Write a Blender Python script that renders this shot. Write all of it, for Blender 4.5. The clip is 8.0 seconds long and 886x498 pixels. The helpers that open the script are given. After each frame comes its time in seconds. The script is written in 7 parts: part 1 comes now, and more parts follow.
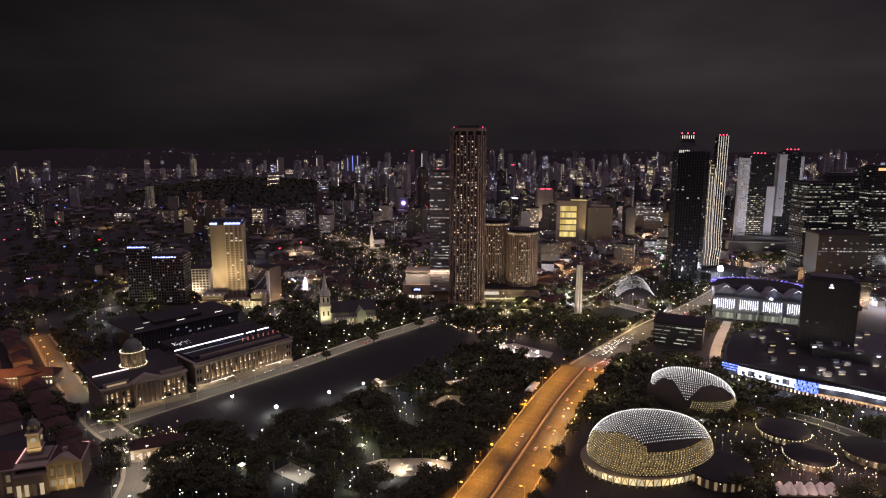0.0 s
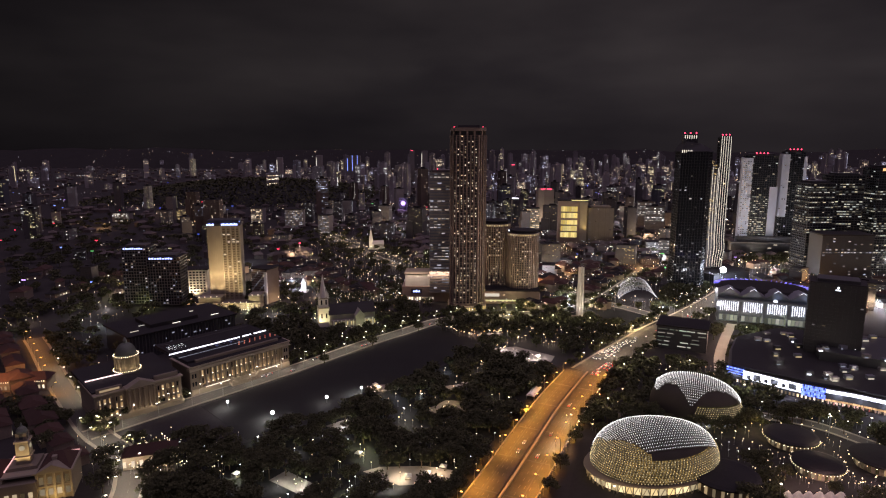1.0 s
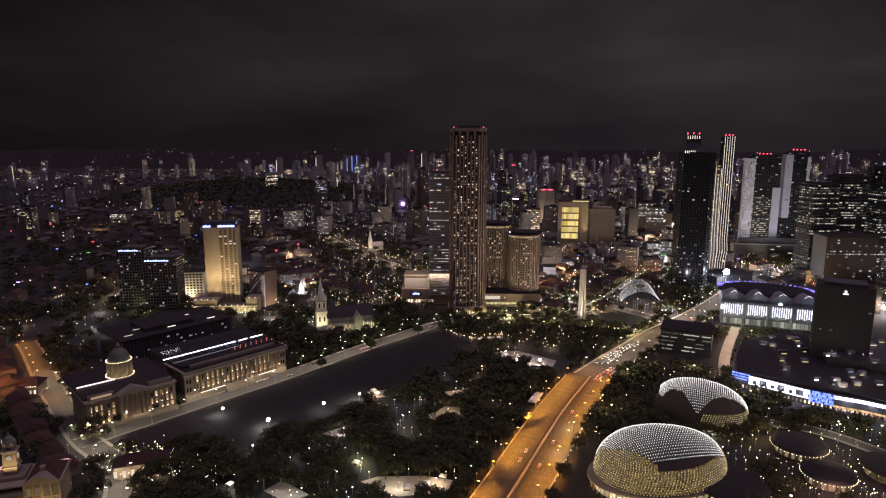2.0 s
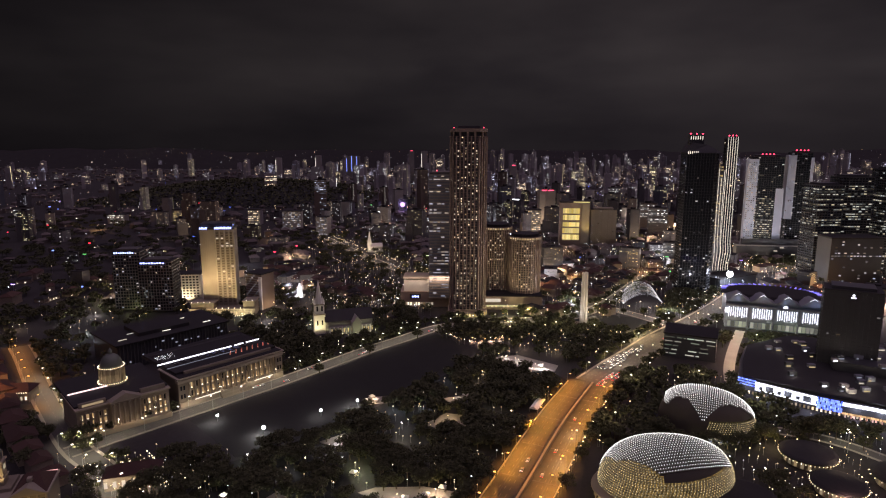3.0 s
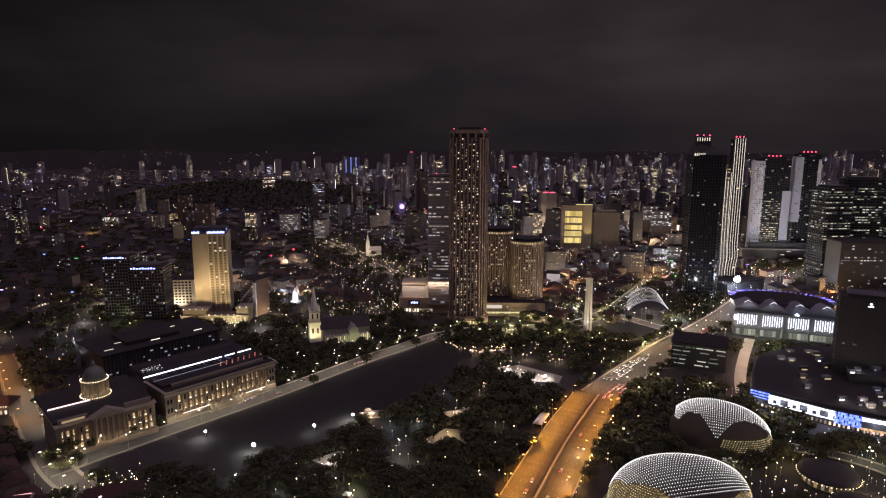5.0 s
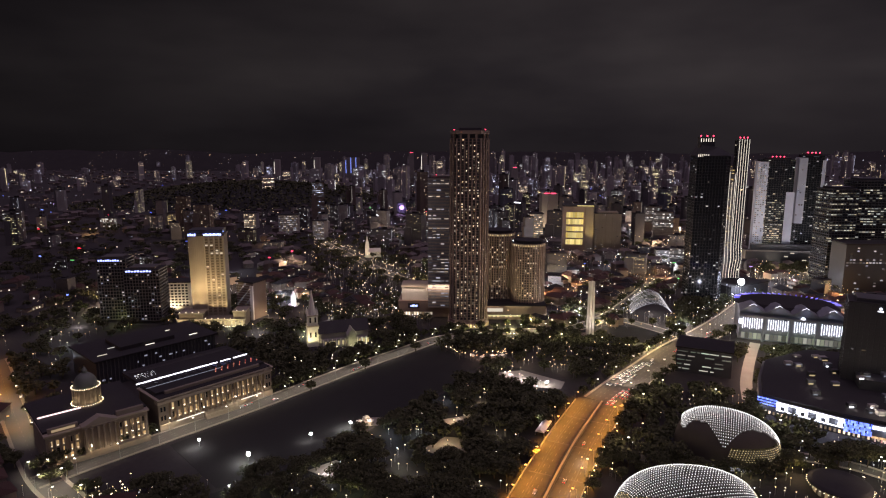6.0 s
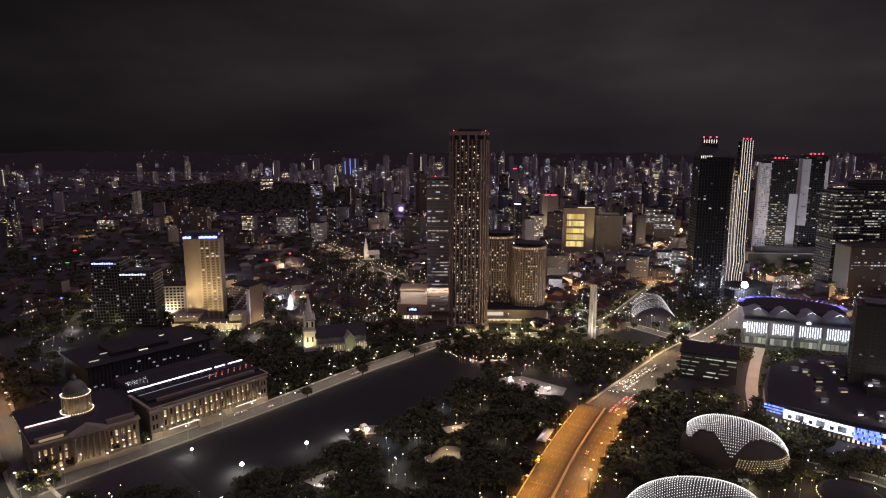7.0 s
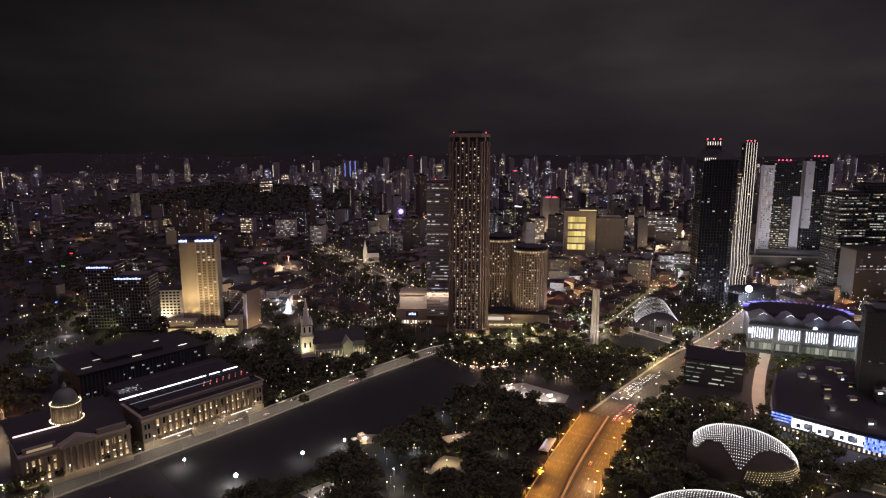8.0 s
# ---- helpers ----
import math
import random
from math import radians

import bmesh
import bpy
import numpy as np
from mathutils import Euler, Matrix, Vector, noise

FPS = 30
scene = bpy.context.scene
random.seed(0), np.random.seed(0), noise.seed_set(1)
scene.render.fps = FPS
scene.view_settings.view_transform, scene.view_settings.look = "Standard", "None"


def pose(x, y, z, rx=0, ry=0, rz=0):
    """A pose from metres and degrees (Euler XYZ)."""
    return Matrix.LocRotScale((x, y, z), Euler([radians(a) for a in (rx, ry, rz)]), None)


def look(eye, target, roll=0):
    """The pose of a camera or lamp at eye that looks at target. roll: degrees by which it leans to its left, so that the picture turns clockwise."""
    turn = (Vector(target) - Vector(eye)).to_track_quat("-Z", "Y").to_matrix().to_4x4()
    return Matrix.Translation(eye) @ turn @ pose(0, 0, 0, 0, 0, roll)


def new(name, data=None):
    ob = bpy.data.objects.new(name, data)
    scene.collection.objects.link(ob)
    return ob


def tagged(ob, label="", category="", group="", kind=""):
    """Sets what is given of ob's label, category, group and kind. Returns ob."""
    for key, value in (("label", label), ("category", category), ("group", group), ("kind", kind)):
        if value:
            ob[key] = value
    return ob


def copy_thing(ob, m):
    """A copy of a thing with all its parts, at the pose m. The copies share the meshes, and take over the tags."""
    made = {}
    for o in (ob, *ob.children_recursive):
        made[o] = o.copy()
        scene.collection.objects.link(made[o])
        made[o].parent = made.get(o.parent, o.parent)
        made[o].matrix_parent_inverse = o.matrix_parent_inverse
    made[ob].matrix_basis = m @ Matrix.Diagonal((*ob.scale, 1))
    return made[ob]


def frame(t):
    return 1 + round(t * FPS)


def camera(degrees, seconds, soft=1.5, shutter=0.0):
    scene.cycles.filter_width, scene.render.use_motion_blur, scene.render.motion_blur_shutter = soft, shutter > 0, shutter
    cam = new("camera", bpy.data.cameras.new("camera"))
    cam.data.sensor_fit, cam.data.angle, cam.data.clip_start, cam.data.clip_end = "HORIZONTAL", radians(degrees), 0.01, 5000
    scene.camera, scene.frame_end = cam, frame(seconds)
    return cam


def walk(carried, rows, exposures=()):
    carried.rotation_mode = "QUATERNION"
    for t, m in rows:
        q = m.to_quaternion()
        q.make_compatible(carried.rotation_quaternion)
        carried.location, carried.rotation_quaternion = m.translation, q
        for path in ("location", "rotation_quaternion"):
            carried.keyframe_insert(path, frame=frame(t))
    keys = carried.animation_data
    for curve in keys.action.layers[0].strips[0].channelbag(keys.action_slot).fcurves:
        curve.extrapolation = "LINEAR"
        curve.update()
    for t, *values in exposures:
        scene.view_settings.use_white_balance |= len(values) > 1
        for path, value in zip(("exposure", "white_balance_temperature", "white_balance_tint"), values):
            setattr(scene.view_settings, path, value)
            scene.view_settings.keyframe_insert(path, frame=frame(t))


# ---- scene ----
cam = camera(70.7, 8.0, soft=1.15)
PATH = [
    (0, (0.097, 0.829, 213.533), (0.053, 2.797, 213.183), 0.1),
    (0.5, (0.071, 5.855, 213.608), (0.027, 7.823, 213.257), 0.1),
    (1, (0.06, 11.13, 213.744), (0.016, 13.099, 213.393), 0.1),
    (1.5, (0.052, 16.632, 213.954), (0.008, 18.601, 213.603), 0.1),
    (3, (-0.011, 33.656, 215.081), (-0.055, 35.624, 214.73), 0.1),
    (3.5, (-0.037, 39.353, 215.262), (-0.081, 41.322, 214.911), 0.1),
    (4, (-0.048, 45.259, 215.4), (-0.092, 47.227, 215.05), 0.1),
    (4.5, (-0.024, 51.127, 215.54), (-0.068, 53.096, 215.191), 0.1),
    (6, (-0.073, 68.487, 216.304), (-0.118, 70.456, 215.957), 0.1),
    (6.5, (-0.049, 74.288, 216.42), (-0.093, 76.257, 216.074), 0.1),
    (7, (0.052, 80.104, 216.511), (0.008, 82.074, 216.167), 0.1),
    (7.5, (0.169, 85.847, 216.592), (0.124, 87.817, 216.249), 0.1),
    (8, (0.243, 91.501, 216.63), (0.198, 93.472, 216.292), 0.1),
]
walk(cam, [(t, look(eye, target, roll)) for t, eye, target, roll in PATH], [(0.0, 0.15, 6150, 16.0), (8.0, 0.15, 6150, 16.0)])

# ---- world: an overcast night sky lit from below by the city ----
world = bpy.data.worlds.new("night_sky")
scene.world = world
world.use_nodes = True
wn, wl = world.node_tree.nodes, world.node_tree.links
wn.clear()
w_out, w_bg = wn.new("ShaderNodeOutputWorld"), wn.new("ShaderNodeBackground")
w_tc, w_map, w_noise = wn.new("ShaderNodeTexCoord"), wn.new("ShaderNodeMapping"), wn.new("ShaderNodeTexNoise")
w_sep, w_ramp, w_mix, w_cl = wn.new("ShaderNodeSeparateXYZ"), wn.new("ShaderNodeValToRGB"), wn.new("ShaderNodeMix"), wn.new("ShaderNodeValToRGB")
wl.new(w_tc.outputs["Generated"], w_map.inputs[0])
w_map.inputs["Scale"].default_value = (1.6, 1.6, 5.0)
wl.new(w_map.outputs[0], w_noise.inputs["Vector"])
w_noise.inputs["Scale"].default_value, w_noise.inputs["Detail"].default_value = 1.5, 4
wl.new(w_tc.outputs["Generated"], w_sep.inputs[0])
wl.new(w_sep.outputs[2], w_ramp.inputs[0])
els = w_ramp.color_ramp.elements
els[0].position, els[0].color = 0.0, (0.0105, 0.0088, 0.0092, 1)
els[1].position, els[1].color = 0.25, (0.0122, 0.0102, 0.0104, 1)
e = w_ramp.color_ramp.elements.new(0.10)
e.color = (0.0182, 0.0155, 0.0152, 1)
e = w_ramp.color_ramp.elements.new(0.035)
e.color = (0.0128, 0.0108, 0.0110, 1)
e = w_ramp.color_ramp.elements.new(1.0)
e.color = (0.35, 0.262, 0.335, 1)
w_cl.color_ramp.elements[0].position, w_cl.color_ramp.elements[0].color = 0.36, (0.62, 0.60, 0.64, 1)
w_cl.color_ramp.elements[1].position, w_cl.color_ramp.elements[1].color = 0.66, (1.2, 1.17, 1.14, 1)
wl.new(w_noise.outputs[0], w_cl.inputs[0])
w_mix.data_type, w_mix.blend_type = "RGBA", "MULTIPLY"
w_mix.inputs[0].default_value = 1.0
wl.new(w_ramp.outputs[0], w_mix.inputs[6])
wl.new(w_cl.outputs[0], w_mix.inputs[7])
w_side = wn.new("ShaderNodeMapRange")
w_side.inputs[1].default_value, w_side.inputs[2].default_value, w_side.inputs[3].default_value, w_side.inputs[4].default_value = -0.6, 0.25, 0.66, 1.65
wl.new(w_sep.outputs[0], w_side.inputs[0])
w_mix2 = wn.new("ShaderNodeMix")
w_mix2.data_type, w_mix2.blend_type = "RGBA", "MULTIPLY"
w_mix2.inputs[0].default_value = 1.0
wl.new(w_mix.outputs[2], w_mix2.inputs[6])
wl.new(w_side.outputs[0], w_mix2.inputs[7])
wl.new(w_mix2.outputs[2], w_bg.inputs[0])
w_bg.inputs[1].default_value = 1.0
wl.new(w_bg.outputs[0], w_out.inputs[0])


def lamp(name, kind, at, energy, color, target=None, size=1.0, size_y=None, cone=150):
    """A lamp: a street lamp's head, a floodlight, a lit strip, or an added fill light."""
    d = bpy.data.lights.new(name, kind)
    d.energy, d.color = energy, color
    if kind == "AREA":
        d.shape, d.size, d.size_y = "RECTANGLE", size, size_y or size
    else:
        d.shadow_soft_size = size
    if kind == "SPOT":
        d.spot_size, d.spot_blend = radians(cone), 0.6
    o = new(name, d)
    o.matrix_world = look(at, target) if target else pose(*at)
    return o


WARM, WHITE, COOL = (1.0, 0.74, 0.42), (1.0, 0.93, 0.82), (0.82, 0.9, 1.0)
SODIUM = (1.0, 0.40, 0.04)

# ---- materials ----


def material(name, color, rough=0.8, metal=0.0, vary=0.25, scale=0.3, bump=0.0, per="object", spec=0.4):
    """A procedural surface: base colour, broad stains, fine grain and a little relief."""
    m = bpy.data.materials.new(name)
    m.use_nodes = True
    n, l = m.node_tree.nodes, m.node_tree.links
    b = n["Principled BSDF"]
    tc = n.new("ShaderNodeTexCoord")
    big, fine = n.new("ShaderNodeTexNoise"), n.new("ShaderNodeTexNoise")
    big.inputs["Scale"].default_value, big.inputs["Detail"].default_value = scale * 0.2, 3
    fine.inputs["Scale"].default_value, fine.inputs["Detail"].default_value = scale * 4, 5
    l.new(tc.outputs["Object"], big.inputs["Vector"])
    l.new(tc.outputs["Object"], fine.inputs["Vector"])
    rnd = n.new("ShaderNodeObjectInfo") if per == "object" else n.new("ShaderNodeNewGeometry")
    val = rnd.outputs["Random"] if per == "object" else rnd.outputs["Random Per Island"]
    s1, s2 = n.new("ShaderNodeMath"), n.new("ShaderNodeMath")
    s1.operation = s2.operation = "ADD"
    l.new(big.outputs[0], s1.inputs[0])
    l.new(fine.outputs[0], s1.inputs[1])
    l.new(s1.outputs[0], s2.inputs[0])
    l.new(val, s2.inputs[1])
    mr = n.new("ShaderNodeMapRange")
    mr.inputs[1].default_value, mr.inputs[2].default_value = 0.6, 2.2
    mr.inputs[3].default_value, mr.inputs[4].default_value = 1 - vary, 1 + vary
    l.new(s2.outputs[0], mr.inputs[0])
    mix = n.new("ShaderNodeMix")
    mix.data_type, mix.blend_type = "RGBA", "MULTIPLY"
    mix.inputs[0].default_value = 1
    mix.inputs[6].default_value = (*color, 1)
    l.new(mr.outputs[0], mix.inputs[7])
    l.new(mix.outputs[2], b.inputs["Base Color"])
    b.inputs["Roughness"].default_value, b.inputs["Metallic"].default_value = rough, metal
    b.inputs["Specular IOR Level"].default_value = spec
    if bump:
        bp = n.new("ShaderNodeBump")
        bp.inputs["Strength"].default_value, bp.inputs["Distance"].default_value = bump, 0.2
        l.new(fine.outputs[0], bp.inputs["Height"])
        l.new(bp.outputs[0], b.inputs["Normal"])
    return m


def glow(name, color, strength, color2=None, low=0.35, gamma=1.0, lights=False, per="island"):
    """A thing that gives off light: each pane or bulb with a strength and a tint of its own."""
    m = bpy.data.materials.new(name)
    m.use_nodes = True
    n, l = m.node_tree.nodes, m.node_tree.links
    n.clear()
    out, em = n.new("ShaderNodeOutputMaterial"), n.new("ShaderNodeEmission")
    geo = n.new("ShaderNodeNewGeometry" if per == "island" else "ShaderNodeObjectInfo")
    rnd = geo.outputs["Random Per Island" if per == "island" else "Random"]
    pw, mr, mix, hsh, fr = n.new("ShaderNodeMath"), n.new("ShaderNodeMapRange"), n.new("ShaderNodeMix"), n.new("ShaderNodeMath"), n.new("ShaderNodeMath")
    pw.operation, hsh.operation, fr.operation = "POWER", "MULTIPLY", "FRACT"
    pw.inputs[1].default_value, hsh.inputs[1].default_value = gamma, 37.7
    l.new(rnd, pw.inputs[0])
    l.new(pw.outputs[0], mr.inputs[0])
    mr.inputs[3].default_value, mr.inputs[4].default_value = strength * low, strength
    l.new(rnd, hsh.inputs[0])
    l.new(hsh.outputs[0], fr.inputs[0])
    mix.data_type = "RGBA"
    mix.inputs[6].default_value, mix.inputs[7].default_value = (*color, 1), (*(color2 or color), 1)
    l.new(fr.outputs[0], mix.inputs[0])
    l.new(mix.outputs[2], em.inputs[0])
    l.new(mr.outputs[0], em.inputs[1])
    l.new(em.outputs[0], out.inputs[0])
    m.cycles.emission_sampling = "AUTO" if lights else "NONE"
    return m


STONE = material("pale_stone", (0.22, 0.185, 0.14), 0.85, vary=0.22, scale=0.4, bump=0.2)
STONE_TRIM = material("stone_trim", (0.29, 0.25, 0.195), 0.8, vary=0.2, scale=0.6)
CONCRETE = material("concrete", (0.3, 0.28, 0.26), 0.9, vary=0.3, scale=0.3, bump=0.2)
CONCRETE_PINK = material("beige_concrete", (0.29, 0.22, 0.18), 0.85, vary=0.2, scale=0.4)
WHITE_PAINT = material("white_paint", (0.72, 0.69, 0.63), 0.6, vary=0.15, scale=0.4)
GREY_PANEL = material("grey_cladding", (0.2, 0.21, 0.24), 0.5, vary=0.2, scale=0.5)
PALE_PANEL = material("pale_cladding", (0.6, 0.64, 0.72), 0.5, vary=0.15, scale=0.5)
DARK_PANEL = material("dark_cladding", (0.05, 0.05, 0.055), 0.45, vary=0.3, scale=0.5)
TINTED = material("tinted_cladding", (0.11, 0.105, 0.105), 0.4, vary=0.25, scale=0.5)
DARK_GLASS = material("dark_glass", (0.018, 0.02, 0.024), 0.12, vary=0.3, scale=0.6, spec=0.6)
ROOF = material("dark_roof", (0.024, 0.022, 0.023), 0.9, vary=0.4, scale=0.2, bump=0.3)
ROOF_TILE = material("terracotta_roof", (0.06, 0.03, 0.024), 0.85, vary=0.35, scale=0.4, bump=0.3)
SLATE = material("slate_roof", (0.045, 0.043, 0.045), 0.8, vary=0.3, scale=0.5, bump=0.3)
LEAD = material("lead_dome", (0.17, 0.19, 0.16), 0.55, 0.4, vary=0.25, scale=0.4)
ASPHALT = material("asphalt", (0.075, 0.07, 0.065), 0.85, vary=0.35, scale=0.25, bump=0.15)
WORN_ASPHALT = material("worn_asphalt", (0.075, 0.07, 0.062), 0.8, vary=0.65, scale=0.45, bump=0.2)
PAVING = material("paving", (0.24, 0.21, 0.18), 0.85, vary=0.35, scale=0.35, bump=0.15)
PLAZA = material("pale_paving", (0.38, 0.35, 0.3), 0.8, vary=0.3, scale=0.35)
LINE = material("road_paint", (0.15, 0.14, 0.12), 0.7, vary=0.2, scale=1.0)
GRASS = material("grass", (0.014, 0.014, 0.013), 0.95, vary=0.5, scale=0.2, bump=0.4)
GROUND = material("city_ground", (0.028, 0.025, 0.025), 0.95, vary=0.5, scale=0.08, bump=0.3)
LEAF = material("foliage", (0.06, 0.062, 0.026), 0.85, vary=0.5, scale=0.5, per="island")
BARK = material("bark", (0.12, 0.09, 0.06), 0.95, vary=0.3, scale=2.0)
BRONZE = material("bronze_shell", (0.06, 0.052, 0.042), 0.75, vary=0.3, scale=0.6)
SHADE_METAL = material("dark_shade", (0.16, 0.15, 0.13), 0.5, 0.5, vary=0.2, scale=1.0)
STEEL = material("grey_steel", (0.35, 0.35, 0.35), 0.4, 0.9, vary=0.15, scale=1.0)
CAR_PAINT = material("car_paint", (0.25, 0.25, 0.27), 0.3, 0.3, vary=0.8, scale=0.3)
TYRE = material("rubber", (0.02, 0.02, 0.02), 0.9, vary=0.2, scale=2.0)
SIGN_BLUE = glow("blue_white_sign", (0.55, 0.62, 1.0), 3.2, (0.35, 0.42, 1.0), 0.7)
WIN_WARM = glow("warm_window", (1.0, 0.66, 0.33), 1.5, (1.0, 0.86, 0.62), 0.08, 1.8)
AMBER = glow("amber_window", (1.0, 0.60, 0.24), 0.6, (1.0, 0.7, 0.36), 0.25, per="object")
WIN_DIM = glow("dim_window", (1.0, 0.75, 0.45), 0.62, (0.8, 0.85, 1.0), 0.06, 1.6)
WIN_WHITE = glow("white_window", (0.95, 0.95, 0.88), 1.5, (1.0, 0.88, 0.65), 0.08, 1.8)
WIN_GOLD = glow("golden_window", (1.0, 0.66, 0.2), 0.8, (1.0, 0.78, 0.4), 0.25, 1.3)
BULB_WHITE = glow("white_bulb", (1.0, 0.93, 0.8), 6.0, (0.85, 0.92, 1.0), 0.3, 2.0)
BULB_WARM = glow("warm_bulb", (1.0, 0.7, 0.35), 6.0, (1.0, 0.86, 0.6), 0.3, 2.0)
BULB_CITY = glow("city_lamp", (1.0, 0.56, 0.22), 9.0, (1.0, 0.82, 0.56), 0.08, 2.2)
DOT = glow("dome_bulb", (1.0, 0.95, 0.85), 2.3, (1.0, 0.98, 0.92), 0.6)
LED_WHITE = glow("white_led", (0.86, 0.88, 1.0), 3.0, (0.95, 0.95, 1.0), 0.7)
LED_STRIPE = glow("tower_led", (1.0, 0.86, 0.62), 1.35, (1.0, 0.9, 0.72), 0.8)
LED_BLUE = glow("blue_led", (0.07, 0.12, 1.0), 2.6, (0.25, 0.35, 1.0), 0.4)
LED_PURPLE = glow("purple_led", (0.58, 0.34, 1.0), 3.4)
RED = glow("red_beacon", (1.0, 0.03, 0.05), 4.0, (1.0, 0.06, 0.12), 0.6)
GREEN = glow("green_lamp", (0.25, 1.0, 0.25), 1.6)
GLARE_BULB = glow("event_lamp", (0.75, 0.85, 1.0), 7.0, (1.0, 0.95, 0.9), 0.1, 1.5, per="object")
FLOOD = glow("flood_lamp", (0.9, 0.94, 1.0), 26.0)
ORANGE = glow("orange_lamp", (1.0, 0.4, 0.1), 1.6, (1.0, 0.5, 0.2), 0.5)

# ---- mesh tools ----


class Mesh:
    """Collects boxes, prisms and turned shapes for ONE mesh."""

    def __init__(self):
        self.v, self.f = [], []

    def add(self, verts, faces):
        k = len(self.v)
        self.v += [tuple(p) for p in verts]
        self.f += [tuple(i + k for i in q) for q in faces]
        return self

    def box(self, x0, x1, y0, y1, z0, z1, m=None):
        p = [(x, y, z) for z in (z0, z1) for x, y in ((x0, y0), (x1, y0), (x1, y1), (x0, y1))]
        if m:
            p = [m @ Vector(q) for q in p]
        return self.add(p, [(3, 2, 1, 0), (4, 5, 6, 7), (0, 1, 5, 4), (1, 2, 6, 5), (2, 3, 7, 6), (3, 0, 4, 7)])

    def prism(self, poly, z0, z1, top=1.0, centre=None):
        """A plan outline (anticlockwise) pulled up; top scales the upper outline about its centre."""
        n = len(poly)
        cx, cy = centre or (sum(p[0] for p in poly) / n, sum(p[1] for p in poly) / n)
        lo = [(x, y, z0) for x, y in poly]
        hi = [(cx + (x - cx) * top, cy + (y - cy) * top, z1) for x, y in poly]
        return self.add(lo + hi, [tuple(range(n - 1, -1, -1)), tuple(range(n, 2 * n))] + [(i, (i + 1) % n, n + (i + 1) % n, n + i) for i in range(n)])

    def turn(self, profile, c=(0, 0), n=16):
        """A turned shape: (radius, height) rows."""
        vs, fs = [], []
        for r, z in profile:
            vs += [(c[0] + r * math.cos(2 * math.pi * i / n), c[1] + r * math.sin(2 * math.pi * i / n), z) for i in range(n)]
        for k in range(len(profile) - 1):
            fs += [(k * n + i, k * n + (i + 1) % n, (k + 1) * n + (i + 1) % n, (k + 1) * n + i) for i in range(n)]
        fs += [tuple(range(n - 1, -1, -1)), tuple((len(profile) - 1) * n + i for i in range(n))]
        return self.add(vs, fs)

    def bar(self, a, b, r, n=5, r2=None):
        """A round bar from a to b."""
        a, b = Vector(a), Vector(b)
        q = (b - a).to_track_quat("Z", "Y")
        ring = [q @ Vector((math.cos(2 * math.pi * i / n), math.sin(2 * math.pi * i / n), 0)) for i in range(n)]
        r2 = r if r2 is None else r2
        return self.add([a + p * r for p in ring] + [b + p * r2 for p in ring],
                        [(i, (i + 1) % n, n + (i + 1) % n, n + i) for i in range(n)] + [tuple(range(n - 1, -1, -1)), tuple(range(n, 2 * n))])

    def gem(self, c, r):
        """A small eight-sided bulb."""
        x, y, z = c
        return self.add([(x + r, y, z), (x, y + r, z), (x - r, y, z), (x, y - r, z), (x, y, z + r), (x, y, z - r)],
                        [(0, 1, 4), (1, 2, 4), (2, 3, 4), (3, 0, 4), (1, 0, 5), (2, 1, 5), (3, 2, 5), (0, 3, 5)])

    def ball(self, c, r, n=10):
        """A round bulb."""
        return self.turn([(r * math.sin(math.pi * (0.06 + 0.88 * k / 6)), c[2] - r * math.cos(math.pi * (0.06 + 0.88 * k / 6))) for k in range(7)], c[:2], n)

    def data(self, name, mat, smooth=False):
        me = bpy.data.meshes.new(name)
        me.from_pydata(self.v, [], self.f)
        me.materials.append(mat)
        if smooth:
            me.polygons.foreach_set("use_smooth", [True] * len(me.polygons))
        return me


def part(name, mesh, mat, parent=None, label="", kind="", smooth=False):
    o = new(name, mesh if isinstance(mesh, bpy.types.Mesh) else mesh.data(name, mat, smooth))
    o.parent = parent
    return tagged(o, label=label, kind=kind)


def thing(name, label, category, at=(0, 0, 0), turn=0, group="", kind=""):
    o = new(name)
    o.empty_display_size = 1
    o.matrix_world = pose(*at, 0, 0, turn)
    return tagged(o, label, category, group, kind)


def rect(x0, x1, y0, y1):
    return [(x0, y0), (x1, y0), (x1, y1), (x0, y1)]


def ring(rx, ry, n, c=(0, 0), start=0.0, turn=2 * math.pi):
    return [(c[0] + rx * math.cos(start + turn * i / n), c[1] + ry * math.sin(start + turn * i / n)) for i in range(n)]


def grow(poly, k):
    """An outline moved outwards by about k metres."""
    n = len(poly)
    cx, cy = sum(p[0] for p in poly) / n, sum(p[1] for p in poly) / n
    r = [max(1e-6, math.hypot(x - cx, y - cy)) for x, y in poly]
    return [(cx + (x - cx) * (1 + k / d), cy + (y - cy) * (1 + k / d)) for (x, y), d in zip(poly, r)]


def bays(poly, step):
    """Points along an outline's edges: middle, the edge's direction, bay width."""
    for (x0, y0), (x1, y1) in zip(poly, poly[1:] + poly[:1]):
        d = math.hypot(x1 - x0, y1 - y0)
        k = max(1, round(d / step))
        for i in range(k):
            u = (i + 0.5) / k
            yield x0 + (x1 - x0) * u, y0 + (y1 - y0) * u, math.atan2(y1 - y0, x1 - x0), d / k


def pane(mesh, x, y, a, w, z0, z1, proud=0.12, deep=0.3):
    """A window pane as a shallow box on a wall that runs along the angle a."""
    m = Matrix.Translation((x, y, 0)) @ Matrix.Rotation(a, 4, "Z")
    mesh.box(-w / 2, w / 2, -proud, deep, z0, z1, m)


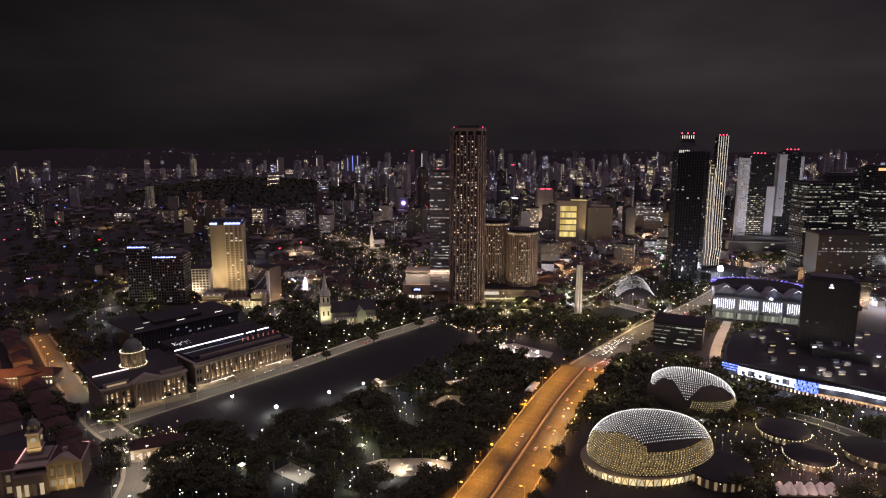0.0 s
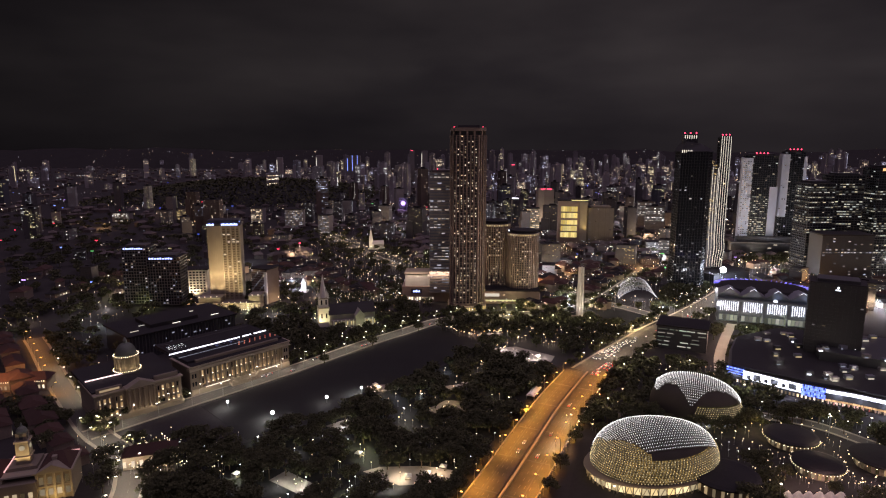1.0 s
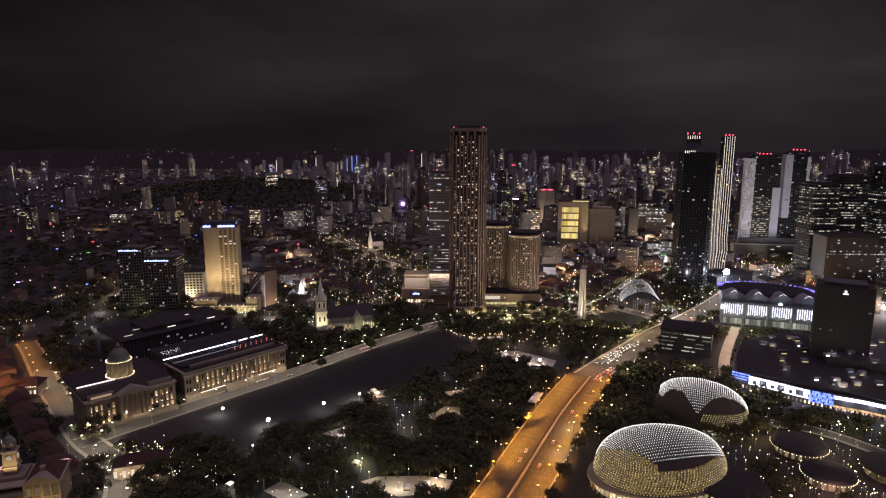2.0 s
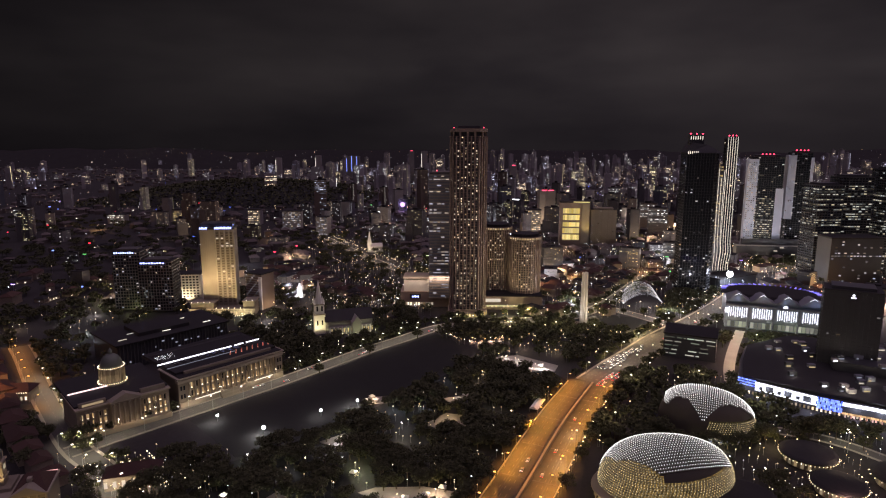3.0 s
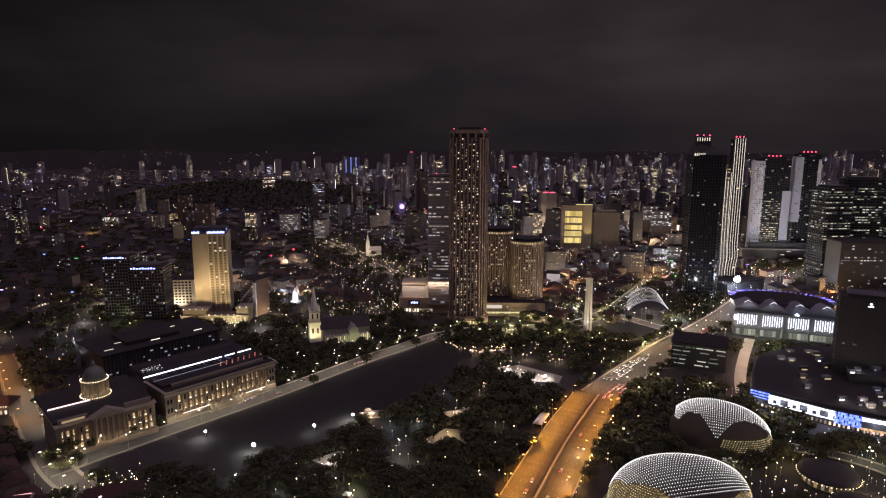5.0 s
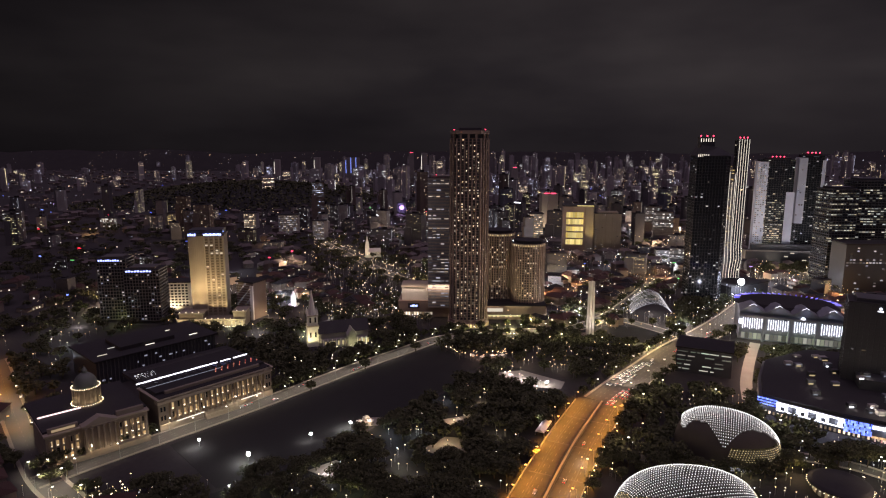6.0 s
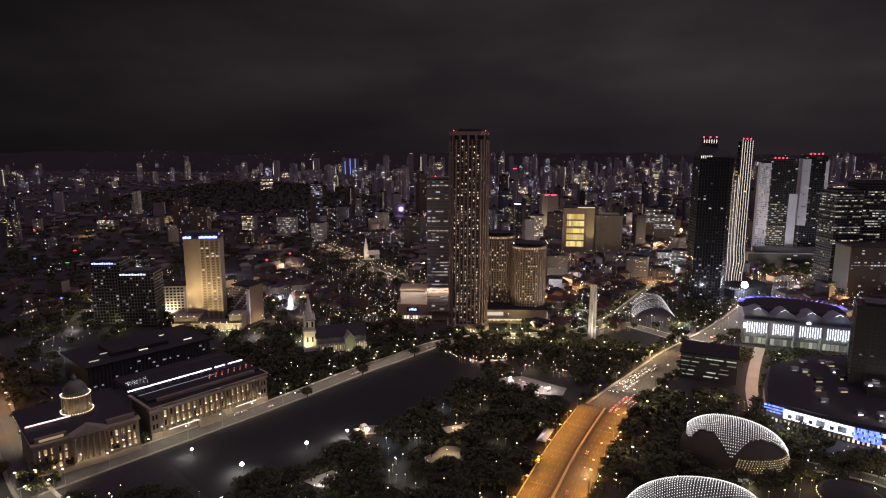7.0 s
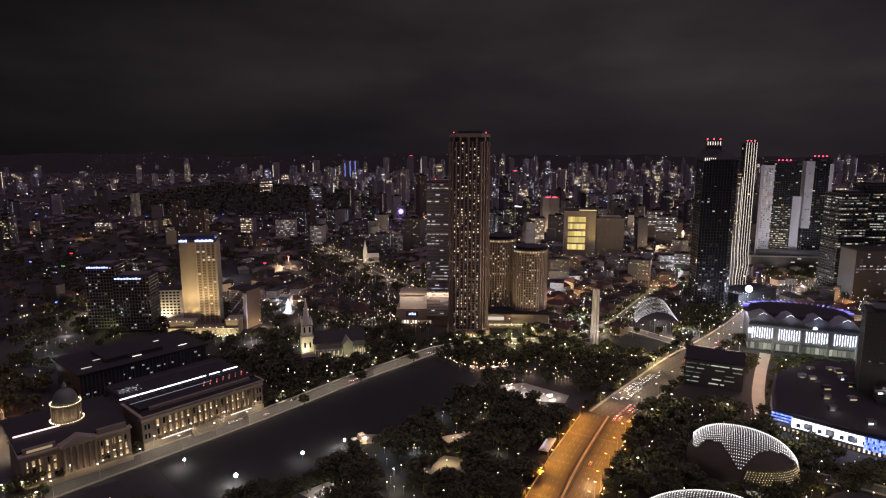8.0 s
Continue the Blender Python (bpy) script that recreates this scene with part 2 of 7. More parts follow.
def tower(name, label, category, at, turn, poly, floors, fh, bay=4.0, z0=0.0, p_lit=0.2, core=None, frame_mat=None, lit=None, pier=0.5, slab=0.5, proud=0.6, pier_proud=None,
          band=None, group="", rng=None, solo_piers=True, fill=0.7, crown=3.0):
    """A high building: a glazed core, floor edges, piers between the bays, lit panes, a roof with its parapet and plant room."""
    rng = rng or random.Random(len(name) * 7 + int(at[0]))
    t = thing(name, label, category, at, turn, group)
    h = z0 + floors * fh
    part("glazed_core", Mesh().prism(poly, z0, h), core or DARK_GLASS, t)
    slabs = Mesh()
    for k in range(floors + 1):
        slabs.prism(grow(poly, proud), z0 + k * fh - slab / 2, z0 + k * fh + slab / 2)
    part("floor_edges", slabs, frame_mat or CONCRETE, t, kind="stuff")
    if pier:
        me = Mesh().box(-pier / 2, pier / 2, -(pier_proud or proud * 1.25), 0.2, z0, h).data("pier", frame_mat or CONCRETE)
        joined = Mesh()
        for x, y, a, w in bays(poly, bay):
            m = Matrix.Translation((x, y, 0)) @ Matrix.Rotation(a, 4, "Z") @ Matrix.Translation((-w / 2, 0, 0))
            if solo_piers:
                o = part("pier", me, None, t)
                o.matrix_local = m
            else:
                joined.box(-pier / 2, pier / 2, -proud * 1.25, 0.2, z0, h, m)
        if not solo_piers:
            part("piers", joined, frame_mat or CONCRETE, t, kind="stuff")
    panes = Mesh()
    for k in range(floors):
        row = rng.random()
        for x, y, a, w in bays(poly, bay):
            p = p_lit * (band(k, floors, row) if band else 1.0)
            if rng.random() < p:
                g = w * fill * rng.uniform(0.6, 1.0)
                pane(panes, x + rng.uniform(-0.1, 0.1) * w * math.cos(a), y + rng.uniform(-0.1, 0.1) * w * math.sin(a), a, g, z0 + k * fh + 0.4 * fh, z0 + k * fh + 0.78 * fh)
    if panes.v:
        part("lit_windows", panes, lit or WIN_WARM, t, kind="stuff")
    rf = part("roof", Mesh().prism(grow(poly, proud), h + slab / 2, h + slab / 2 + 0.6), ROOF, t)
    if crown:
        part("plant_room", Mesh().prism(grow(poly, -0.35 * min(abs(poly[0][0]), abs(poly[0][1]) + 4)), h + 0.8, h + 0.8 + crown), frame_mat or CONCRETE, rf)
    return t, h


# ---- ground, roads, lawns ----
tagged(part("ground", Mesh().box(-6000, 6000, -1500, 6500, -4, 0), GROUND), "dark city ground seen at night", "ground", kind="structure")


def strip(points, width, z=0.0, thick=0.12, w2=None):
    """A ribbon along a line of plan points."""
    n = len(points)
    left, right = [], []
    for i, (x, y) in enumerate(points):
        a, b = points[max(0, i - 1)], points[min(n - 1, i + 1)]
        d = math.hypot(b[0] - a[0], b[1] - a[1])
        nx, ny = -(b[1] - a[1]) / d, (b[0] - a[0]) / d
        w = (width + ((w2 if w2 is not None else width) - width) * i / (n - 1)) / 2
        left.append((x + nx * w, y + ny * w))
        right.append((x - nx * w, y - ny * w))
    vs = [(x, y, z + thick) for x, y in left] + [(x, y, z + thick) for x, y in right] + [(x, y, z - 0.05) for x, y in left] + [(x, y, z - 0.05) for x, y in right]
    fs = []
    for i in range(n - 1):
        fs += [(n + i, n + i + 1, i + 1, i), (i, i + 1, 2 * n + i + 1, 2 * n + i), (3 * n + i, 3 * n + i + 1, n + i + 1, n + i)]
    return vs, fs


def smooth_line(pts, k=6):
    """A Catmull-Rom line through the plan points."""
    q = [pts[0]] + list(pts) + [pts[-1]]
    out = []
    for i in range(1, len(q) - 2):
        for j in range(k):
            t = j / k
            out.append(tuple(0.5 * (2 * q[i][c] + (q[i + 1][c] - q[i - 1][c]) * t + (2 * q[i - 1][c] - 5 * q[i][c] + 4 * q[i + 1][c] - q[i + 2][c]) * t * t
                                    + (3 * q[i][c] - q[i - 1][c] - 3 * q[i + 1][c] + q[i + 2][c]) * t ** 3) for c in (0, 1)))
    return out + [pts[-1]]


def along(pts, step, side=0.0, start=0.0):
    """Places every step metres along a line, moved sideways (to the left: plus), with the line's heading."""
    out, left_over = [], start
    for (x0, y0), (x1, y1) in zip(pts, pts[1:]):
        d = math.hypot(x1 - x0, y1 - y0)
        if d < 1e-6:
            continue
        ux, uy = (x1 - x0) / d, (y1 - y0) / d
        s = left_over
        while s < d:
            out.append((x0 + ux * s - uy * side, y0 + uy * s + ux * side, math.degrees(math.atan2(uy, ux))))
            s += step
        left_over = s - d
    return out


BRIDGE = smooth_line([(-35, 215), (3, 302), (43, 393.5), (83, 486), (122, 564)])
AVENUE = smooth_line([(122, 564), (148, 598), (182, 640), (227, 696), (287, 760), (340, 822), (400, 900)])
CIVIC = smooth_line([(-268, 428), (-221, 484), (-154, 563), (-95, 640), (-60, 680), (-24, 722), (8, 742)])
RIVERSIDE = smooth_line([(-455, 646), (-428, 616), (-370, 548), (-322, 494), (-268, 436), (-229, 404), (-208, 375), (-196, 340), (-190, 290)])
HILL_ST = smooth_line([(8, 742), (41, 752), (90, 758), (137, 771), (190, 826), (240, 905), (300, 1010)])
CROSS = smooth_line([(150, 838), (182, 823), (215, 790), (253, 742), (300, 715)])
PROMENADE = smooth_line([(246, 570), (262, 610), (290, 665), (322, 722)])
PARKWAY = smooth_line([(220, 480), (269, 462), (304, 418), (340, 380)])


def road(name, label, pts, width, mat=ASPHALT, z=0.0, w2=None, kerb=2.4, line=True, cat="road"):
    r = tagged(part(name, Mesh().add(*strip(pts, width, z, 0.12, w2)), mat), label, cat, kind="structure")
    if kerb:
        for s in (1, -1):
            a = [(x, y) for x, y, _ in along(pts, 8.0, s * ((width + (w2 or width)) / 4 + kerb / 2))]
            if len(a) > 2:
                part("pavement", Mesh().add(*strip(a, kerb, z, 0.27)), PAVING, r)
    if line:
        m = Mesh()
        for off in line if isinstance(line, (list, tuple)) else (0.0,):
            for x, y, a in along(pts, 9.0, off):
                m.box(-1.8, 1.8, -0.12, 0.12, z + 0.12, z + 0.16, pose(x, y, 0, 0, 0, a))
        part("lane_markings", m, LINE, r, kind="stuff")
    return r


bridge = road("road_bridge", "wide orange-lit asphalt bridge road with a central divider", BRIDGE, 40, mat=WORN_ASPHALT, kerb=0, line=(-14, -10.5, -7, 7, 10.5, 14))
part("central_divider", Mesh().add(*strip(BRIDGE, 1.5, 0.1, 0.75)), PAVING, bridge)
for s in (20.4, -20.4):
    part("parapet", Mesh().add(*strip([(x, y) for x, y, _ in along(BRIDGE, 8, s)], 0.5, 0.1, 1.1)), CONCRETE, bridge)
for s in (1.6, -1.6):
    part("median_rail", Mesh().add(*strip([(x, y) for x, y, _ in along(BRIDGE, 8, s)], 0.35, 0.1, 1.15)), DARK_PANEL, bridge)
for s in (12.4, -12.4):
    part("lane_seam", Mesh().add(*strip([(x, y) for x, y, _ in along(BRIDGE, 8, s)], 0.45, 0.02, 0.115)), DARK_PANEL, bridge)
joints = Mesh()
for x, y, a in along(BRIDGE, 46, 0, 20):
    joints.box(-0.6, 0.6, -18, 18, 0.12, 0.15, pose(x, y, 0, 0, 0, a))
part("expansion_joint", joints, DARK_PANEL, bridge)
road("road_avenue", "broad avenue with traffic running on from the junction", AVENUE, 33, w2=26, line=(-9, -5.5, 5.5, 9, 0.6, -0.6), z=0.02)
road("road_civic", "street lit pale along the edge of the playing field", CIVIC, 15, line=(-3.5, 0, 3.5), z=0.04)
road("road_riverside", "winding street with street lamps", RIVERSIDE, 15, line=(0,), z=0.06)
road("road_hill", "tree-lined street below the hotel tower", HILL_ST, 16, line=(0,), z=0.05)
road("road_cross", "cross street by the memorial park", CROSS, 13, line=(0,), z=0.08)
road("promenade", "warm-lit paved promenade", PROMENADE, 10, mat=PLAZA, line=False, kerb=0, cat="promenade")
road("road_parkway", "quiet road behind the theatre", PARKWAY, 9, line=False)

FIELD = [(-205, 480), (-150, 425), (-92, 470), (-60, 520), (-2, 595), (25, 650), (-22, 700), (-88, 628), (-146, 552)]
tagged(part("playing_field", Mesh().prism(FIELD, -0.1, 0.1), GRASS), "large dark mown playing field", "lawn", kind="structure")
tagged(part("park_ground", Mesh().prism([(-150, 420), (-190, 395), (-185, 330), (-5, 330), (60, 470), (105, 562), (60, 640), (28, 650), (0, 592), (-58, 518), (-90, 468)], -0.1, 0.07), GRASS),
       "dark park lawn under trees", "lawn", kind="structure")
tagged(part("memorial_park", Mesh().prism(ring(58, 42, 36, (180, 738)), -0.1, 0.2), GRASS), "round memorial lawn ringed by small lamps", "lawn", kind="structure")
tagged(part("theatre_ground", Mesh().prism([(60, 330), (320, 330), (330, 420), (250, 560), (165, 590), (140, 560), (105, 486)], -0.1, 0.06), GROUND), "paved theatre waterfront ground", "pavement", kind="structure")
for k, pts in enumerate(([(-60, 384), (-35, 368), (-8, 372), (2, 386), (-20, 392), (-50, 390)], [(-24, 478), (-5, 466), (18, 480), (14, 494), (-8, 498)], [(-20, 512), (4, 520), (12, 535), (-10, 527)],
                         [(-98, 448), (-78, 436), (-66, 450), (-82, 462)], [(-72, 512), (-50, 518), (-48, 530), (-74, 528)], [(36, 606), (62, 594), (92, 590), (98, 606), (62, 634), (40, 628)], [(-118, 372), (-88, 352), (-80, 362), (-110, 384)])):
    tagged(part("park_plaza", Mesh().prism(pts, -0.1, 0.16), PAVING), "small pale paved clearing in the park", "plaza", kind="structure", group="park clearings")

# ---- hotel tower and its neighbours ----


def hotel_tower():
    """The tall ribbed hotel: chamfered plan, seventy floors, an open dark crown."""
    poly = [(-14, -20), (12, -20), (21, -10), (21, 12), (10, 22), (-10, 22), (-20, 12), (-20, -12)]
    rng = random.Random(5)
    t, h = tower("hotel_tower", "very tall ribbed concrete hotel tower with scattered warm windows", "tower", (13, 790, 0), 0, poly, 67, 3.1, bay=4.1, z0=9, p_lit=0.42, core=DARK_PANEL,
                 frame_mat=CONCRETE_PINK, lit=WIN_WARM, pier=1.5, slab=0.5, proud=0.5, pier_proud=1.9, rng=rng, fill=0.34, crown=0)
    part("lobby_base", Mesh().prism(grow(poly, 4), 0, 6).prism(grow(poly, 2), 6, 9), CONCRETE_PINK, t)
    base = Mesh()
    for x, y, a, w in bays(grow(poly, 4), 3.0):
        pane(base, x, y, a, w * 0.6, 0.8, 4.6)
    part("lobby_windows", base, WIN_GOLD, t, kind="stuff")
    part("crown_recess", Mesh().prism(grow(poly, -1.5), h + 0.5, h + 5), DARK_PANEL, t)
    for x, y, a, w in bays(poly, 9.0):
        o = part("crown_post", Mesh().box(-1.2, 1.2, -0.8, 1.0, h, h + 5.2), CONCRETE_PINK, t)
        o.matrix_local = Matrix.Translation((x, y, 0)) @ Matrix.Rotation(a, 4, "Z")
    part("crown_slab", Mesh().prism(grow(poly, 1.5), h + 5, h + 9), CONCRETE_PINK, t)
    part("penthouse", Mesh().prism(rect(-12, 14, -8, 12), h + 9, h + 12), DARK_PANEL, t)
    # Fill spots, added to brighten the whole shaft; no floodlights known here.
    for x, y in ((-50, -70), (0, -80), (52, -64), (60, 0)):
        lamp("tower_uplight", "SPOT", (13 + x, 790 + y, 8), 50000, (1.0, 0.72, 0.54), (13 + x * 0.3, 790 + y * 0.3, 150), 0.8, cone=60)
    edge = Mesh()
    for k in range(58):
        edge.box(-18.6, -17.9, -16.8, -16.0, 22 + k * 3.1, 23.1 + k * 3.1)
    part("edge_lights", edge, WIN_WHITE, t, kind="stuff")
    for x, y in ((18, -10), (-17, -12)):
        b = part("beacon", Mesh().gem((x, y, h + 10), 0.7), RED, t)
    return t


hotel_tower()

o, h = tower("office_tower", "grey banded office tower beside the hotel", "tower", (-20, 822, 0), 0, rect(-15, 15, -14, 14), 41, 3.8, bay=5, z0=14, p_lit=0.24, core=GREY_PANEL, frame_mat=CONCRETE,
             lit=WIN_DIM, pier=0, slab=1.9, proud=0.4, fill=1.0, band=lambda k, n, r: 3.0 if r > 0.6 else 0.5)
part("beacon", Mesh().gem((-5, -12, h + 5), 0.8), RED, o)

mall = thing("shopping_centre", "low shopping centre with a bright terrace roof edge", "mall", (-42, 826, 0), 0)
part("hall", Mesh().box(-30, 34, -12, 24, 0, 20), CONCRETE_PINK, mall)
part("upper_hall", Mesh().box(-26, 34, -8, 24, 20, 34), WHITE_PAINT, mall)
part("terrace", Mesh().box(4, 34, -16, 10, 34, 36), WHITE_PAINT, mall)
part("cornice", Mesh().box(-27, 35, -9, 25, 36, 37.2), STONE_TRIM, mall)
lit = Mesh()
for k in range(12):
    lit.box(-28 + k * 3.4, -25.6 + k * 3.4, -12.2, -11, 2, 6)
part("shop_windows", lit, WIN_WARM, mall, kind="stuff")
part("sign_panel", Mesh().box(-18, -4, -12.5, -12, 11, 17), DARK_PANEL, mall)
bars = Mesh()
for k in range(5):
    bars.box(-15 + k * 1.8, -13.8 + k * 1.8, -12.8, -12.5, 12.4 + 0.4 * (k % 2), 14.6 + 0.5 * (k % 3))
part("sign_marks", bars, SIGN_BLUE, mall)
PEACH = glow("peach_band", (1.0, 0.62, 0.38), 0.45, (1.0, 0.75, 0.55), 0.5)
for k in range(5):
    part("lit_band", Mesh().box(5, 33, -16.3, -15.9, 22 + k * 2.5, 22.7 + k * 2.5), PEACH, mall)
lamp("terrace_light", "AREA", (-22, 805, 40), 4000, (1.0, 0.66, 0.42), (-22, 816, 30), 30, 3)
lamp("roof_light", "AREA", (-55, 812, 44), 5000, (1.0, 0.76, 0.55), (-55, 818, 34), 30, 3)


TOP_ROOM = glow("top_room", (1.0, 0.68, 0.28), 0.85, (1.0, 0.8, 0.45), 0.3, per="object")


def hotel_wing(at, r, floors, label):
    poly = ring(r, r * 0.9, 20)
    t, h = tower("round_hotel", label, "tower", at, 0, poly, floors, 3.1, bay=3.2, z0=10, p_lit=0.24, core=DARK_PANEL, frame_mat=CONCRETE_PINK, lit=WIN_WARM, pier=1.3, slab=0.9, proud=0.7, pier_proud=1.3, fill=0.5, crown=0,
                 group="twin round hotel towers", band=lambda k, n, r: 3.6 if k == n - 1 else 1.0)
    part("podium", Mesh().prism(grow(poly, 5), 0, 7).prism(grow(poly, 3), 7, 10), CONCRETE_PINK, t)
    part("roof_drum", Mesh().prism(grow(poly, -2), h + 1, h + 4), ROOF, t)
    for x, y, a, w in bays(poly, 3.2):
        if y < 4:
            m = Mesh()
            pane(m, x, y, a, w * 0.62, h - 2.5, h - 0.9, proud=1.0)
            part("top_floor_window", m, TOP_ROOM, t)
    s = part("roof_lamp", Mesh().gem((-r + 1, -4, h + 3), 0.9), BULB_WHITE, t)
    return t


for x, y in ((70, 770), (112, 776), (40, 776)):
    lamp("hotel_uplight", "SPOT", (x, y, 6), 13000, (1.0, 0.74, 0.48), (x, y + 50, 58), 0.8, cone=85)
hotel_wing((88, 832, 0), 20, 26, "round beige hotel tower with lit top-floor rooms")
hotel_wing((52, 855, 0), 20, 29, "round beige hotel tower behind its twin")
link = thing("hotel_podium", "low hotel podium with a lit garden court", "podium", (62, 812, 0), 0)
part("podium_body", Mesh().box(-30, 46, -8, 20, 0, 17), CONCRETE_PINK, link)
part("podium_roof", Mesh().box(-31, 47, -9, 21, 17, 18), ROOF, link)
m = Mesh()
for k in range(14):
    m.box(-28 + k * 5, -25 + k * 5, -8.3, -7.8, 3, 5.5)
part("podium_windows", m, WIN_GOLD, link, kind="stuff")
part("garden_edge_light", Mesh().box(-24, 40, -11.2, -10.6, 5, 5.9), glow("garden_edge", (0.95, 0.95, 0.45), 1.0), link, "yellow-green lit garden edge")
part("court_light", Mesh().box(-26, -6, -8.6, -8.1, 10, 14), WIN_WHITE, link)

# ---- golden hotel with its podium ----


SHADED_GLASS = material("bronze_glass", (0.1, 0.08, 0.055), 0.3, vary=0.4, scale=0.6)


def golden_hotel():
    t = thing("golden_hotel", "floodlit cream hotel tower with blue-white sign band", "tower", (-297, 797, 0), 10)
    part("shaft", Mesh().box(-20, 20, -12, 12, 0, 104), STONE, t)
    part("corner_bow", Mesh().prism([(-20, -12.1)] + [(-20 + 17 * k / 8, -12.1 - 1.6 * math.sin(math.pi * k / 8)) for k in range(1, 8)] + [(-3, -12.1), (-3, -11), (-20, -11)], 0, 104), STONE, t)
    for x0, x1 in ((-3.2, -1.6), (2.6, 3.8), (8.4, 9.6), (14.2, 15.4), (18.4, 20.3)):
        part("pilaster", Mesh().box(x0, x1, -13.2, -11.8, 0, 104), STONE_TRIM, t)
    rec = Mesh()
    for k in range(28):
        for x in (0.5, 6.1, 11.9, 16.9):
            rec.box(x - 1.5, x + 1.5, -12.25, -11.9, 12 + k * 3.2, 13.7 + k * 3.2)
    part("window_strips", rec, SHADED_GLASS, t, kind="stuff")
    for x, k in ((0.5, 25), (6.1, 25), (6.1, 22), (11.9, 22), (16.9, 22), (11.9, 23), (6.1, 12), (11.9, 9), (16.9, 14), (11.9, 6), (0.5, 17)):
        part("lit_window", Mesh().box(x - 1.4, x + 1.4, -12.4, -12.2, 12 + k * 3.2, 13.5 + k * 3.2), WIN_WARM, t)
    part("cap", Mesh().box(-20.8, 20.8, -13.6, 13, 104, 106).box(-19, 19, -11, 11, 106, 111), DARK_PANEL, t)
    for n, x in [(k, -19.5 + k * 2.3) for k in range(4)] + [(k, -2 + k * 2.25) for k in range(9)]:
        part("sign_bar", Mesh().box(x, x + 1.9, -14.2, -13.6, 104.4, 106.6 + 0.5 * (n % 2)), SIGN_BLUE, t)
    part("mast", Mesh().bar((4, 0, 111), (4, 0, 125), 0.35), STEEL, t)
    part("roof_lamp", Mesh().gem((20, -11, 109), 0.8), LED_BLUE, t)
    for x in (-19, -7, 5, 17):
        lamp("facade_uplight", "SPOT", tuple(t.matrix_world @ Vector((x, -36, 22))), 52000, (1.0, 0.74, 0.36), tuple(t.matrix_world @ Vector((x, -12, 66))), 0.8, cone=80)
        lamp("facade_uplight", "SPOT", tuple(t.matrix_world @ Vector((x, -21, 18 if x < 0 else 12))), 20000, (1.0, 0.74, 0.36), tuple(t.matrix_world @ Vector((x, -11, 36))), 0.8, cone=75)
    for y in (-10, 6):
        lamp("facade_uplight", "SPOT", tuple(t.matrix_world @ Vector((-44, y, 24))), 50000, (1.0, 0.72, 0.32), tuple(t.matrix_world @ Vector((-20, y, 60))), 0.8, cone=85)
    p = thing("hotel_podium", "cream stone hotel podium with lit arches and cornice", "podium", (-284, 777, 0), 4)
    part("podium_body", Mesh().box(-42, 36, -12, 10, 0, 8).box(-40, -13, -11, 10, 8, 15).box(22, 36, -10, 10, 8, 17), STONE, p)
    part("cornice", Mesh().box(-41, -12, -12, 11, 15, 16), STONE_TRIM, p)
    part("cornice", Mesh().box(21, 37, -11, 11, 17, 18), STONE_TRIM, p)
    part("parapet", Mesh().box(-42.6, 36.6, -12.8, -11.8, 8, 9), STONE_TRIM, p)
    for k in range(11):
        x = -39 + k * 7.3
        part("roof_garden_lamp", Mesh().gem((x, -11.4, 16.9 if x < -13 else 18.9 if x > 22 else 9.7), 0.65), BULB_WARM, p)
    for k in range(16):
        part("arch_window", Mesh().box(-41 + k * 4.8, -38.6 + k * 4.8, -12.3, -11.9, 1.6, 6.4), WIN_GOLD, p)
    for k in range(30):
        part("garden_light", Mesh().gem((-42 + k * 2.7, -16 - (k % 4) * 1.5, 1.2 + (k % 3) * 0.6), 0.5), BULB_WARM, p)
    for x in (-36, -18, 0, 18, 34):
        lamp("podium_uplight", "SPOT", (-284 + x, 756, 2), 9000, (1.0, 0.76, 0.38), (-284 + x, 767, 9), 0.5, cone=115)


golden_hotel()

# pale hotel with balconies, and its round corner
w = thing("balcony_hotel", "pale hotel block with rows of balconies", "hotel", (-357, 838, 0), 8)
part("block", Mesh().box(-16, 18, -10, 14, 0, 37), WHITE_PAINT, w)
part("roof", Mesh().box(-17, 19, -11, 15, 37, 38), ROOF, w)
m, d = Mesh(), Mesh()
for k in range(8):
    for i in range(7):
        d.box(-14 + i * 4.4, -11.2 + i * 4.4, -10.2, -9.8, 7 + k * 3.7, 9.2 + k * 3.7)
    part("balcony", Mesh().box(-16.4, 18.4, -11.2, -10, 5.6 + k * 3.7, 6.6 + k * 3.7), WHITE_PAINT, w)
part("dark_panes", d, DARK_GLASS, w, kind="stuff")
lamp("balcony_uplight", "SPOT", (-357, 815, 2), 46000, WARM, (-357, 828, 24), 0.5, cone=120)
w2 = thing("round_corner", "round pale corner tower with lit floors", "hotel", (-376, 822, 0), 0)
part("drum", Mesh().turn([(11, 0), (11, 26), (10, 27)], n=24), WHITE_PAINT, w2)
m = Mesh()
for k in range(6):
    m.prism(ring(11.7, 11.7, 24), 3 + k * 4, 4.2 + k * 4)
part("balcony_rings", m, WHITE_PAINT, w2)
m = Mesh()
for k in range(6):
    for x, y, a, ww in bays(ring(11, 11, 24), 3):
        if y < 3:
            pane(m, x, y, a, ww * 0.6, 1.2 + k * 4, 2.7 + k * 4)
part("lit_windows", m, WIN_WARM, w2, kind="stuff")
lamp("corner_uplight", "SPOT", (-380, 803, 2), 14000, WARM, (-376, 812, 14), 0.5, cone=120)

